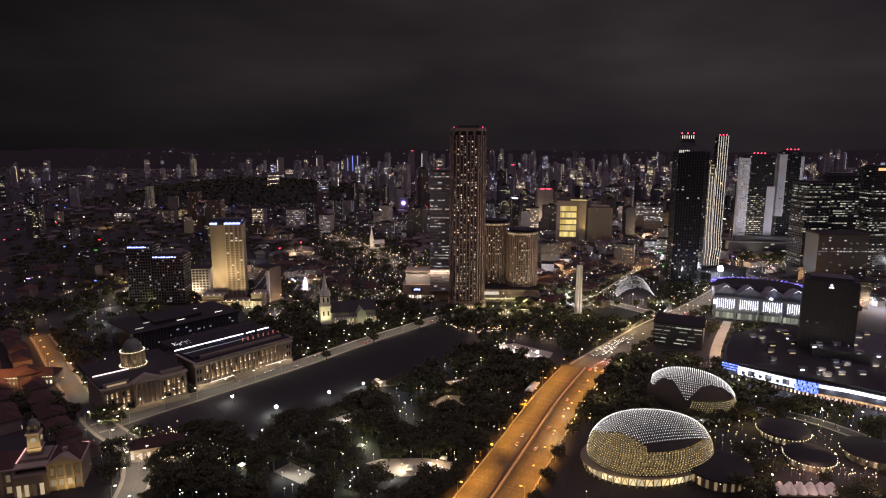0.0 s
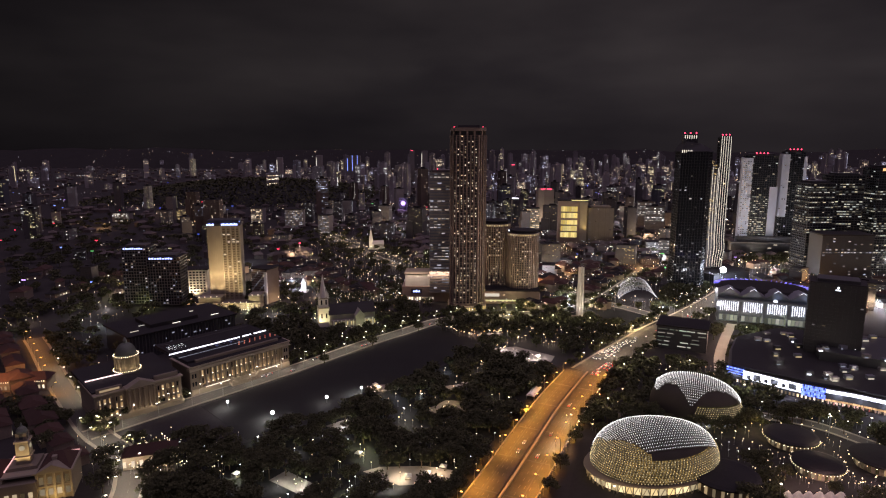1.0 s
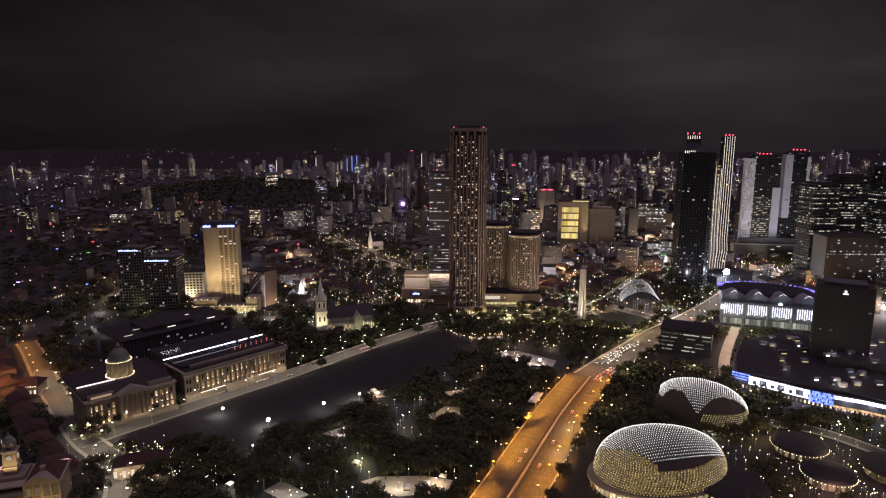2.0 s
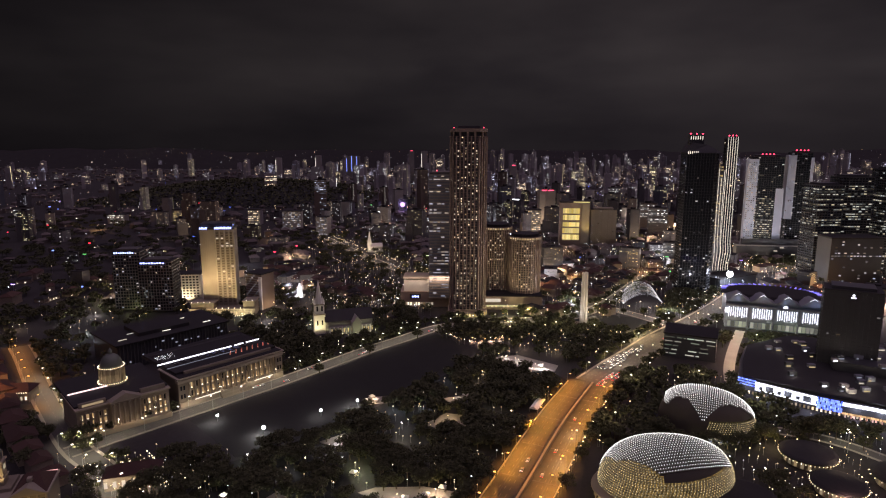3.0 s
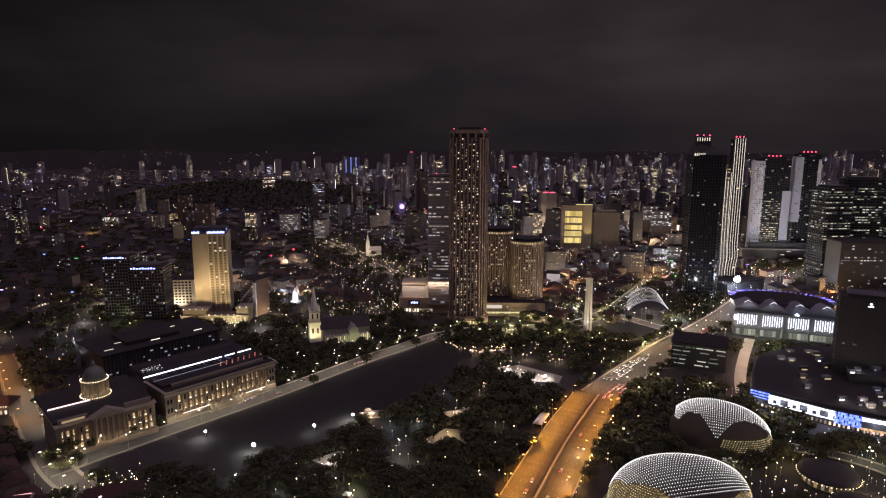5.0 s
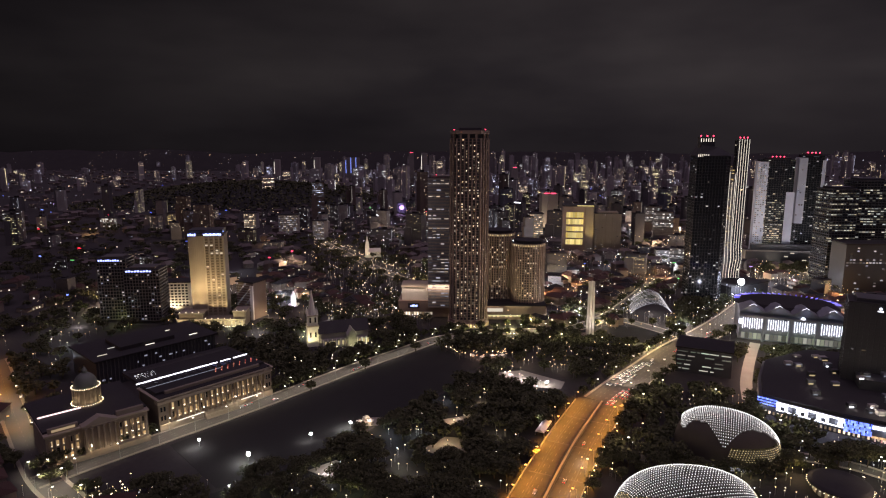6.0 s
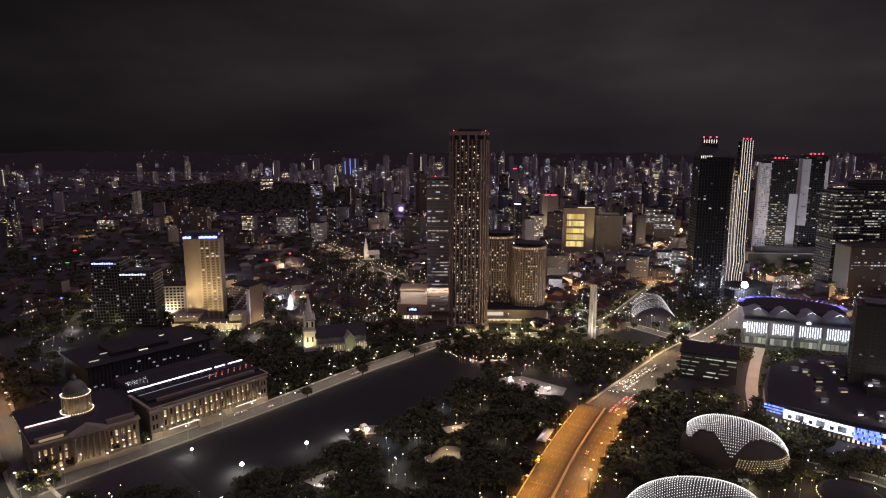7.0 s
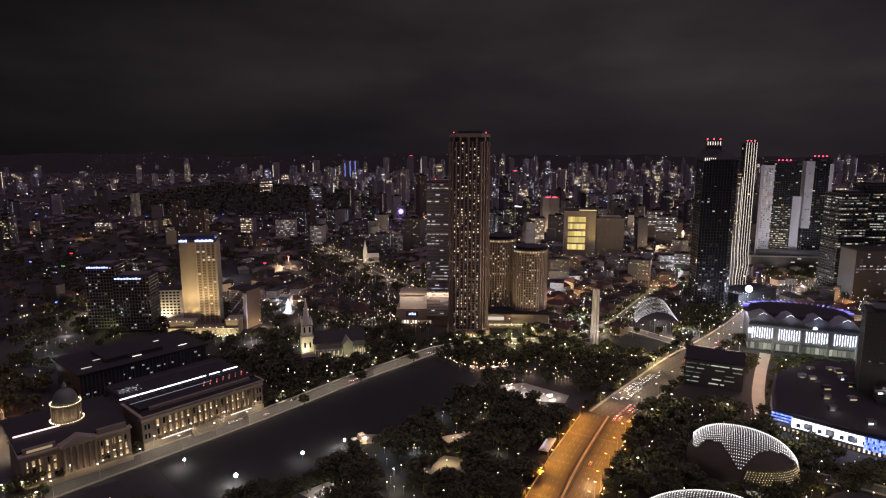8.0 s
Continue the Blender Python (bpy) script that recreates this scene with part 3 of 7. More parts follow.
# hotel slab with a lit end wall
HOTEL_BROWN = material("brown_render", (0.2, 0.15, 0.12), 0.85, vary=0.25, scale=0.4)
w = thing("slab_hotel", "brown hotel slab with a pink-lit end", "hotel", (-254, 806, 0), -22)
part("slab", Mesh().box(-12, 13, -8, 16, 0, 45), HOTEL_BROWN, w)
part("lit_end", Mesh().box(9.5, 13.5, -10, -8, 0, 42), WHITE_PAINT, w)
for k in range(13):
    part("floor_band", Mesh().box(-12, 9, -8.5, -8, 3 + k * 3.2, 3.9 + k * 3.2), CONCRETE, w)
part("roof", Mesh().box(-13, 14, -9, 17, 45, 46.5), ROOF, w)
m = Mesh()
for k in range(13):
    for i in range(7):
        if (k * 5 + i * 3) % 4 == 0:
            m.box(-11.5 + i * 3, -9.7 + i * 3, -8.25, -7.9, 4.4 + k * 3.2, 5.8 + k * 3.2)
part("lit_windows", m, WIN_DIM, w, kind="stuff")
lamp("end_uplight", "SPOT", (-240, 781, 2), 16000, (1.0, 0.82, 0.92), (-242, 793, 22), 0.5, cone=38)
lamp("slab_light", "SPOT", (-262, 780, 2), 3000, (1.0, 0.72, 0.4), (-258, 796, 30), 0.5, cone=70)

# two dark office towers with glowing signs
for (x, y, w_, d_, fl, lab) in ((-410, 795, 33, 26, 19, "dark office tower with a white roof sign"), (-372, 790, 40, 28, 16, "dark office tower with a blue-white roof sign and dim windows")):
    t, h = tower("sign_office", lab, "tower", (x, y, 0), 6, rect(-w_ / 2, w_ / 2, -d_ / 2, d_ / 2), fl, 3.8, bay=3.4, z0=3, p_lit=0.13, frame_mat=TINTED, lit=WIN_DIM, pier=0.6, slab=1.2, proud=0.5, crown=2.5, group="offices with roof signs")
    part("sign_board", Mesh().box(-w_ * 0.44, w_ * 0.32, -d_ / 2 - 0.95, -d_ / 2 - 0.6, h - 2.2, h + 0.8), DARK_PANEL, t)
    for i in range(9):
        part("sign_bar", Mesh().box(-w_ * 0.42 + i * w_ * 0.082, -w_ * 0.42 + (i + 0.72) * w_ * 0.082, -d_ / 2 - 1.25, -d_ / 2 - 0.95, h - 1.6, h + (0.2, 0.5, -0.1)[i % 3]), SIGN_BLUE, t)

# ---- cathedral ----


def cathedral():
    t = thing("cathedral", "floodlit white gothic cathedral with a pointed spire", "church", (-153, 703, 0), 20)
    part("tower_base", Mesh().box(-6, 6, -6, 6, 0, 22), WHITE_PAINT, t)
    part("belfry", Mesh().box(-5.2, 5.2, -5.2, 5.2, 22, 33), WHITE_PAINT, t)
    part("string_course", Mesh().box(-6.4, 6.4, -6.4, 6.4, 21.5, 22.6).box(-5.7, 5.7, -5.7, 5.7, 32.6, 33.6), STONE_TRIM, t)
    sp = ring(4.6, 4.6, 8, start=math.pi / 8)
    part("spire", Mesh().prism(sp, 33.6, 60, 0.04), WHITE_PAINT, t)
    for x in (-5, 5):
        for y in (-5, 5):
            part("pinnacle", Mesh().prism(rect(x - 1, x + 1, y - 1, y + 1), 33.6, 41, 0.05), WHITE_PAINT, t)
    for z in (10, 26):
        for x in (-2.6, 2.6):
            part("lancet", Mesh().box(x - 0.8, x + 0.8, -6.15, -5.0, z, z + 5.5), DARK_GLASS, t)
    part("nave", Mesh().box(6, 58, -9, 9, 0, 14), CONCRETE, t)
    rf = Mesh().add([(5, -10.5, 14), (59, -10.5, 14), (59, 10.5, 14), (5, 10.5, 14), (5, 0, 25), (59, 0, 25)], [(0, 1, 5, 4), (2, 3, 4, 5), (1, 2, 5), (3, 0, 4), (3, 2, 1, 0)])
    part("nave_roof", rf, SLATE, t)
    part("aisle", Mesh().box(8, 56, -14, -9, 0, 8), CONCRETE, t)
    part("transept", Mesh().box(34, 44, -19, 19, 0, 13).add([(33.5, -19.5, 13), (44.5, -19.5, 13), (44.5, 19.5, 13), (33.5, 19.5, 13), (39, -19.5, 20), (39, 19.5, 20)], [(0, 1, 4), (1, 2, 5, 4), (2, 3, 5), (3, 0, 4, 5)]), CONCRETE, t)
    for k in range(11):
        part("buttress", Mesh().box(9 + k * 4.5, 10 + k * 4.5, -15, -14, 0, 8.5), WHITE_PAINT, t)
        part("nave_window", Mesh().box(11 + k * 4.5, 12.6 + k * 4.5, -14.15, -13.9, 2, 6.5), WIN_GOLD, t)
    mw = t.matrix_world
    for x, y, e in ((-3, -14, 12000), (6, -15, 2500), (22, -20, 350), (40, -26, 120), (52, -21, 350), (-13, -5, 9000), (-9, -12, 14000)):
        lamp("church_uplight", "SPOT", tuple(mw @ Vector((x, y, 1))), e, (1.0, 0.86, 0.42), tuple(mw @ Vector((x * 0.8, -6, 16 if x < 10 else 6))), 0.5, cone=85)
    return t


cathedral()
wt = thing("lit_monument", "small white floodlit tower", "monument", (-215, 862, 0), 0)
part("shaft", Mesh().prism(ring(4.2, 4.2, 8), 0, 14, 0.75).prism(ring(2.6, 2.6, 8), 14, 19, 0.3), WHITE_PAINT, wt)
part("base", Mesh().box(-6, 6, -6, 6, 0, 2), WHITE_PAINT, wt)
lamp("monument_light", "SPOT", (-215, 847, 1), 50000, (0.85, 0.88, 1.0), (-215, 860, 9), 0.5, cone=80)

# ---- civic buildings along the field ----


def colonnade(t, x0, x1, n, y, z0, z1, r=0.9):
    for i in range(n):
        x = x0 + (x1 - x0) * i / (n - 1)
        o = part("column", Mesh().turn([(r * 1.3, z0), (r * 1.3, z0 + 0.8), (r, z0 + 1), (r * 0.85, z1 - 1), (r * 1.35, z1 - 0.6), (r * 1.35, z1)], (x, y), 10), STONE, t)


SILL_LAMP = glow("sill_lamp", (1.0, 0.74, 0.42), 2.6, (1.0, 0.82, 0.55), 0.25, per="object")


def civic_hall():
    """The long colonnaded city hall. Local x runs along the street, -y faces the field."""
    t = thing("civic_hall", "long floodlit stone civic hall with a colonnade and terrace", "public building", (-191, 537, 0), 49)
    L = 48
    part("plinth", Mesh().box(-L, L, -2.5, 34, 0, 5), STONE, t)
    part("body", Mesh().box(-L, L, 2, 32, 5, 24), STONE, t)
    for s in (-1, 1):
        part("end_pavilion", Mesh().box(s * L - 7 * (s > 0) , s * L + 7 * (s < 0), -1.5, 30, 5, 24.4), STONE, t)
    part("entablature", Mesh().box(-L - 0.6, L + 0.6, -2.4, 3, 21, 23.4), STONE_TRIM, t)
    part("cornice", Mesh().box(-L - 1.2, L + 1.2, -3.2, 33, 24.4, 25.4), STONE_TRIM, t)
    part("attic", Mesh().box(-L + 8, L - 8, 3, 5.6, 25.4, 28.2), STONE, t)
    part("roof", Mesh().box(-L + 1, L - 1, -2.2, 70, 25.45, 26), ROOF, t)
    part("roof_step", Mesh().box(-L + 2, L - 2, 6, 70, 26, 27.8), ROOF, t)
    part("roof_hall", Mesh().add([(-L + 4, 35, 27.8), (L - 6, 35, 27.8), (L - 6, 64, 27.8), (-L + 4, 64, 27.8), (-L + 9, 49, 31.5), (L - 11, 49, 31.5)], [(0, 1, 5, 4), (1, 2, 5), (2, 3, 4, 5), (3, 0, 4)]), ROOF, t)
    for k in range(10):
        part("skylight", Mesh().box(-L + 10 + k * 7, -L + 13 + k * 7, 24, 31, 27.8, 28.2), DARK_GLASS, t)
    colonnade(t, -L + 9.5, L - 9.5, 18, -1.2, 5, 21)
    for k in range(8):
        part("step", Mesh().box(-14, 14, -2.5 - (8 - k) * 0.7, -2.45 - (7 - k) * 0.7, 0, (k + 1) * 0.6), STONE, t)
    for row, (z, hh) in enumerate(((7, 4.2), (14, 4.5))):
        for i in range(17):
            x = -L + 12 + i * (2 * L - 24) / 16
            lit = (i * 7 + row * 3) % 5 != 0
            part("window", Mesh().box(x - 1.1, x + 1.1, 1.8, 2.4, z, z + hh), AMBER if lit else DARK_GLASS, t)
            if lit:
                part("sill_lamp", Mesh().box(x - 0.7, x + 0.7, 1.1, 1.75, z - 0.2, z + 0.55), SILL_LAMP, t)
    for s in (-1, 1):
        for z in (8, 15):
            for dx in (-4.6, -2.2):
                part("window", Mesh().box(s * (L + dx) - 0.7, s * (L + dx) + 0.7, -1.7, -1.2, z, z + 3.6), DARK_GLASS, t)
    for x0, x1 in ((-L - 1, L - 30), (L - 27, L - 18), (L - 15, L - 2)):
        part("roof_edge_light", Mesh().box(x0, x1, 33, 33.6, 27.8, 28.6), LED_WHITE, t, "long white light strip on the roof")
    part("cornice_light", Mesh().box(-L + 1, L - 34, 20, 20.3, 27.8, 28.1), WIN_DIM, t, "thin dim light line along the roof")
    rb = Mesh()
    for k in range(22):
        rb.box(L - 42 + k * 1.8, L - 41.3 + k * 1.8, 14 + (k % 3) * 3, 14.6 + (k % 3) * 3, 27.9, 28.6)
    part("terrace_lights", rb, glow("terrace_red", (1.0, 0.12, 0.1), 0.9, (1.0, 0.4, 0.25), 0.2), t, kind="stuff")
    ps, rng = Mesh(), random.Random(12)
    for k in range(90):
        ps.gem((-L + 1 + rng.uniform(0, 16), 34.5 + rng.uniform(0, 11), 31.6), 0.13)
    part("skylight_lamps", ps, BULB_WHITE, t, kind="stuff")
    for x0, x1 in ((-L + 12, -L + 34), (L - 30, L - 12)):
        part("canopy_light", Mesh().box(x0, x1, -4.2, -3.4, 5.2, 5.6), LED_STRIPE, t)
    mw = t.matrix_world
    for i in range(9):
        x = -L + 5 + i * (2 * L - 10) / 8
        lamp("hall_uplight", "SPOT", tuple(mw @ Vector((x, -5.5, 1.0))), 1000, (1.0, 0.68, 0.32), tuple(mw @ Vector((x, 1, 15))), 0.4, cone=100)
    lamp("colonnade_glow", "AREA", tuple(mw @ Vector((0, 0.8, 6))), 2400, (1.0, 0.68, 0.32), tuple(mw @ Vector((0, 2, 20))), 76, 0.6)
    return t


def court_house():
    """The domed court house: lead dome on a lit drum, pediment, columns."""
    t = thing("court_house", "domed stone court house with lit columns and windows", "public building", (-246, 466, 0), 44)
    L = 32
    part("plinth", Mesh().box(-L, L, -2, 46, 0, 4), STONE, t)
    part("body", Mesh().box(-L, L, 2, 44, 4, 22), STONE, t)
    part("centre_block", Mesh().box(-10, 10, -2, 40, 4, 23), STONE, t)
    part("cornice", Mesh().box(-L - 1, L + 1, 0.6, 45, 22, 23.2).box(-11, 11, -3, 6, 23, 24), STONE_TRIM, t)
    for s in (-1, 1):
        part("attic", Mesh().box(s * (L + 10) / 2 - (L - 14) / 2, s * (L + 10) / 2 + (L - 14) / 2, 3, 5.5, 23.2, 26.5), STONE, t)
    ped = Mesh().add([(-11, -3.2, 24), (11, -3.2, 24), (0, -3.2, 29), (-11, 4, 24), (11, 4, 24), (0, 4, 29)], [(0, 1, 2), (4, 3, 5), (0, 2, 5, 3), (1, 4, 5, 2), (3, 4, 1, 0)])
    part("pediment", ped, STONE_TRIM, t)
    part("roof", Mesh().box(-L - 0.5, L + 0.5, 5.6, 70, 22, 24.5), ROOF, t)
    colonnade(t, -9, 9, 6, -3, 6, 22.6, 0.8)
    colonnade(t, -L + 2.5, -12.5, 7, 0.8, 8, 19.5, 0.6)
    colonnade(t, 12.5, L - 2.5, 7, 0.8, 8, 19.5, 0.6)
    for z, hh in ((4.8, 2.4), (9.5, 3.4), (15, 3.4)):
        for i in range(16):
            x = -L + 3 + i * (2 * L - 6) / 15
            if abs(x) < 11:
                continue
            part("window", Mesh().box(x - 0.85, x + 0.85, 1.75, 2.3, z, z + hh), AMBER if (i * 3 + int(z)) % 4 else DARK_GLASS, t)
            if (i * 3 + int(z)) % 4:
                part("sill_lamp", Mesh().box(x - 0.55, x + 0.55, 1.2, 1.7, z - 0.2, z + 0.5), SILL_LAMP, t)
    part("upper_window_band", Mesh().box(-L + 4, -14, 2.6, 3.05, 24, 25.6), glow("attic_glow", (1.0, 0.72, 0.4), 0.45), t)
    c = (2, 38)
    drum = part("drum", Mesh().turn([(9.8, 23), (9.8, 26), (8, 26.2), (8, 37), (8.8, 37.2), (8.8, 38.2)], c, 24), STONE, t)
    dome = part("dome", Mesh().turn([(8.2, 38.2), (8.0, 40), (7.2, 43), (5.6, 45.8), (3.4, 47.6), (1.6, 48.3)], c, 24), LEAD, t, smooth=True)
    part("lantern", Mesh().turn([(1.6, 48.2), (1.4, 50), (1.8, 50.2), (0.2, 53)], c, 10), LEAD, dome)
    for i in range(16):
        a = 2 * math.pi * i / 16
        part("drum_column", Mesh().turn([(0.55, 26.2), (0.45, 36.6), (0.6, 37.2)], (c[0] + 9 * math.cos(a), c[1] + 9 * math.sin(a)), 8), STONE, drum)
    rings_ = Mesh()
    for r, z in ((9.3, 38.5), (10.3, 26.4)):
        for i in range(40):
            a = 2 * math.pi * i / 40
            rings_.gem((c[0] + r * math.cos(a), c[1] + r * math.sin(a), z), 0.42)
    part("drum_lights", rings_, BULB_WARM, t, kind="stuff")
    part("roof_edge_light", Mesh().box(-L + 1, -4, 30, 30.7, 25.2, 26), glow("pink_strip", (1.0, 0.72, 0.68), 2.4), t, "pinkish white light strip on the roof")
    mw = t.matrix_world
    for i in range(7):
        x = -L + 4 + i * (2 * L - 8) / 6
        lamp("court_uplight", "SPOT", tuple(mw @ Vector((x, -8, 1))), 1150, (1.0, 0.68, 0.32), tuple(mw @ Vector((x, 1, 14))), 0.4, cone=100)
    for a in range(5):
        ang = math.pi * (1.0 + a / 4)
        lamp("drum_uplight", "SPOT", tuple(mw @ Vector((c[0] + 14 * math.cos(ang), c[1] + 14 * math.sin(ang), 26))), 2200, (1.0, 0.76, 0.4), tuple(mw @ Vector((c[0], c[1], 36))), 0.3, cone=80)
    return t


civic_hall()
court_house()
ns = thing("glass_court", "dark modern court building behind the civic hall", "public building", (-300, 640, 0), 49)
part("body", Mesh().box(-55, 55, -30, 30, 0, 24), DARK_PANEL, ns)
part("roof", Mesh().box(-57, 57, -32, 32, 24, 25.5).box(-30, 20, -18, 18, 25.5, 29), ROOF, ns)
m = Mesh()
for k in range(7):
    m.box(-50 + k * 14, -42 + k * 14, -20 + (k % 3) * 15, -19.3 + (k % 3) * 15, 26, 26.5)
part("roof_strips", m, WIN_WHITE, ns)
rng = random.Random(44)
for k in range(22):
    x, z = rng.uniform(-52, 48), 6 + rng.randrange(4) * 4.4
    part("lit_window", Mesh().box(x, x + rng.uniform(0.8, 3.5), -30.3, -29.9, z, z + 1.2), WIN_DIM, ns)
for k in range(34):
    part("window_fin", Mesh().box(-53 + k * 3.2, -52.6 + k * 3.2, -30.8, -29.9, 2, 23.5), TINTED, ns)

# ---- clock tower hall ----


CLOCK = glow("clock_glow", (1.0, 0.86, 0.55), 0.45)
HALL_PANE = glow("hall_pane", (1.0, 0.68, 0.3), 0.5, (1.0, 0.8, 0.5), 0.06, 1.5, per="object")


def clock_hall():
    t = thing("clock_hall", "cream concert hall with a floodlit clock tower", "public building", (-261, 356, 0), 20)
    part("left_wing", Mesh().box(-46, -8, -14, 10, 0, 17), STONE, t)
    part("right_wing", Mesh().box(8, 27, -14, 10, 0, 17), STONE, t)
    part("centre", Mesh().box(-8, 8, -8, 8, 0, 20), STONE, t)
    part("cornice", Mesh().box(-47, 28, -15, 11, 17, 18), STONE_TRIM, t)
    for x0, x1 in ((-46, -9), (9, 27)):
        y0, y1, z = -14, 10, 18
        part("roof", Mesh().add([(x0, y0, z), (x1, y0, z), (x1, y1, z), (x0, y1, z), (x0 + 6, -2, z + 7), (x1 - 6, -2, z + 7)], [(0, 1, 5, 4), (1, 2, 5), (2, 3, 4, 5), (3, 0, 4), (3, 2, 1, 0)]), ROOF_TILE, t)
    part("tower_shaft", Mesh().prism(rect(-3.8, 3.8, -3.8, 3.8), 18, 34, 0.86), STONE, t)
    part("tower_course", Mesh().box(-4.2, 4.2, -4.2, 4.2, 24, 24.8), STONE_TRIM, t)
    part("tower_course", Mesh().box(-4.0, 4.0, -4.0, 4.0, 33.4, 34.4), STONE_TRIM, t)
    part("belfry", Mesh().box(-2.8, 2.8, -2.8, 2.8, 34.4, 39), STONE, t)
    part("cupola", Mesh().turn([(3.2, 39), (3.0, 40), (2.1, 41.8), (0.8, 42.8), (0.25, 45)], n=12), LEAD, t)
    for a in range(4):
        o = part("clock_face", Mesh().turn([(1.5, 0), (1.5, 0.25)], n=24), CLOCK, t)
        o.matrix_local = Matrix.Rotation(a * math.pi / 2, 4, "Z") @ Matrix.Translation((0, -3.5, 30)) @ Matrix.Rotation(math.pi / 2, 4, "X")
        o = part("belfry_opening", Mesh().box(-1.0, 1.0, -3.0, -2.7, 35.2, 38.4), DARK_PANEL, t)
        o.matrix_local = Matrix.Rotation(a * math.pi / 2, 4, "Z")
    for x in (-40, -33, -26, -19, -12, 11, 15.5, 20, 24.5):
        part("window", Mesh().box(x - 1.3, x + 1.3, -14.2, -13.8, 3, 7), HALL_PANE, t)
        part("window", Mesh().box(x - 1.1, x + 1.1, -14.2, -13.8, 10, 14.5), HALL_PANE, t)
    part("portico", Mesh().box(-9, 9, -18, -8, 0, 14), STONE, t)
    for x in (-45, -36.5, -29.5, -22.5, -15.5, -9, 8.8, 13.2, 17.8, 22.2, 26.6):
        part("pilaster", Mesh().box(x - 0.55, x + 0.55, -14.7, -13.9, 0, 17), STONE_TRIM, t)
    part("string_course", Mesh().box(-46.4, -8, -14.5, -13.9, 8.2, 9), STONE_TRIM, t)
    part("string_course", Mesh().box(8, 27.4, -14.5, -13.9, 8.2, 9), STONE_TRIM, t)
    for x in (-6, -2, 2, 6):
        part("portico_arch", Mesh().box(x - 1.1, x + 1.1, -18.2, -17.8, 1, 8.5), HALL_PANE, t)
    for x in (-27, 17.5):
        for z in (20, 24):
            part("dormer", Mesh().box(x - 1.2, x + 1.2, -9, -6, z - 1.5, z + 0.6), STONE_TRIM, t)
    for x in (-33, 17.5):
        ped = Mesh().add([(x - 9, -15.5, 18), (x + 9, -15.5, 18), (x, -15.5, 22.5), (x - 9, -8, 18), (x + 9, -8, 18), (x, -8, 22.5)], [(0, 1, 2), (4, 3, 5), (0, 2, 5, 3), (1, 4, 5, 2), (3, 4, 1, 0)])
        part("pediment", ped, STONE_TRIM, t)
    mw = t.matrix_world
    for x, e in ((-38, 2600), (-24, 500), (-4, 700), (13, 1200), (18, 4200), (25, 1200)):
        lamp("hall_uplight", "SPOT", tuple(mw @ Vector((x, -23, 1))), e, (1.0, 0.66, 0.2), tuple(mw @ Vector((x, -10, 12))), 0.4, cone=110)
    for x, y in ((-7, -10), (7, -10), (-12, 0)):
        lamp("tower_uplight", "SPOT", tuple(mw @ Vector((x, y, 21))), 7000, (1.0, 0.7, 0.3), tuple(mw @ Vector((0, -2, 33))), 0.3, cone=90)
    part("roof_strip", Mesh().box(-8, -7.4, -12, 8, 20.2, 20.6).box(14, 27, 9.5, 10.1, 18.2, 18.7), glow("roof_strip_red", (1.0, 0.5, 0.45), 1.6), t)
    return t


clock_hall()
sm = thing("pillared_museum", "small pale museum among trees with warm light", "public building", (-205, 392, 0), 20)
part("body", Mesh().box(-14, 18, -7, 7, 0, 9), STONE, sm)
part("roof", Mesh().add([(-15, -8, 9), (19, -8, 9), (19, 8, 9), (-15, 8, 9), (-8, 0, 14), (12, 0, 14)], [(0, 1, 5, 4), (1, 2, 5), (2, 3, 4, 5), (3, 0, 4), (3, 2, 1, 0)]), ROOF_TILE, sm)
for x in range(-13, 18, 5):
    part("window", Mesh().box(x - 1, x + 1, -7.2, -6.8, 2, 6), WIN_WARM, sm)
lamp("museum_light", "POINT", (-204, 378, 3), 2600, (1.0, 0.7, 0.42), size=0.5)
lamp("museum_light", "POINT", (-190, 384, 3), 2600, (1.0, 0.7, 0.42), size=0.5)
sh = thing("warehouse", "long low riverside house with an orange-lit roof", "house", (-392, 512, 0), 10)
part("body", Mesh().box(-40, 40, -9, 9, 0, 9), STONE, sh)
part("roof", Mesh().add([(-41, -10, 9), (41, -10, 9), (41, 10, 9), (-41, 10, 9), (-36, 0, 14), (36, 0, 14)], [(0, 1, 5, 4), (1, 2, 5), (2, 3, 4, 5), (3, 0, 4), (3, 2, 1, 0)]), ROOF_TILE, sh)
m = Mesh()
for k in range(46):
    m.gem((-40 + k * 1.75, -10.2, 8.6), 0.4)
part("eaves_lights", m, BULB_WARM, sh, kind="stuff")
m = Mesh()
for k in range(24):
    m.box(-39 + k * 3.3, -37.6 + k * 3.3, -9.3, -8.9, 2, 5)
part("lit_windows", m, WIN_WARM, sh, kind="stuff")
lamp("warehouse_light", "AREA", (-395, 494, 24), 20000, (1.0, 0.42, 0.12), (-392, 514, 10), 60, 4)
lamp("warehouse_light", "POINT", (-372, 530, 9), 9000, (1.0, 0.42, 0.12), size=0.6)

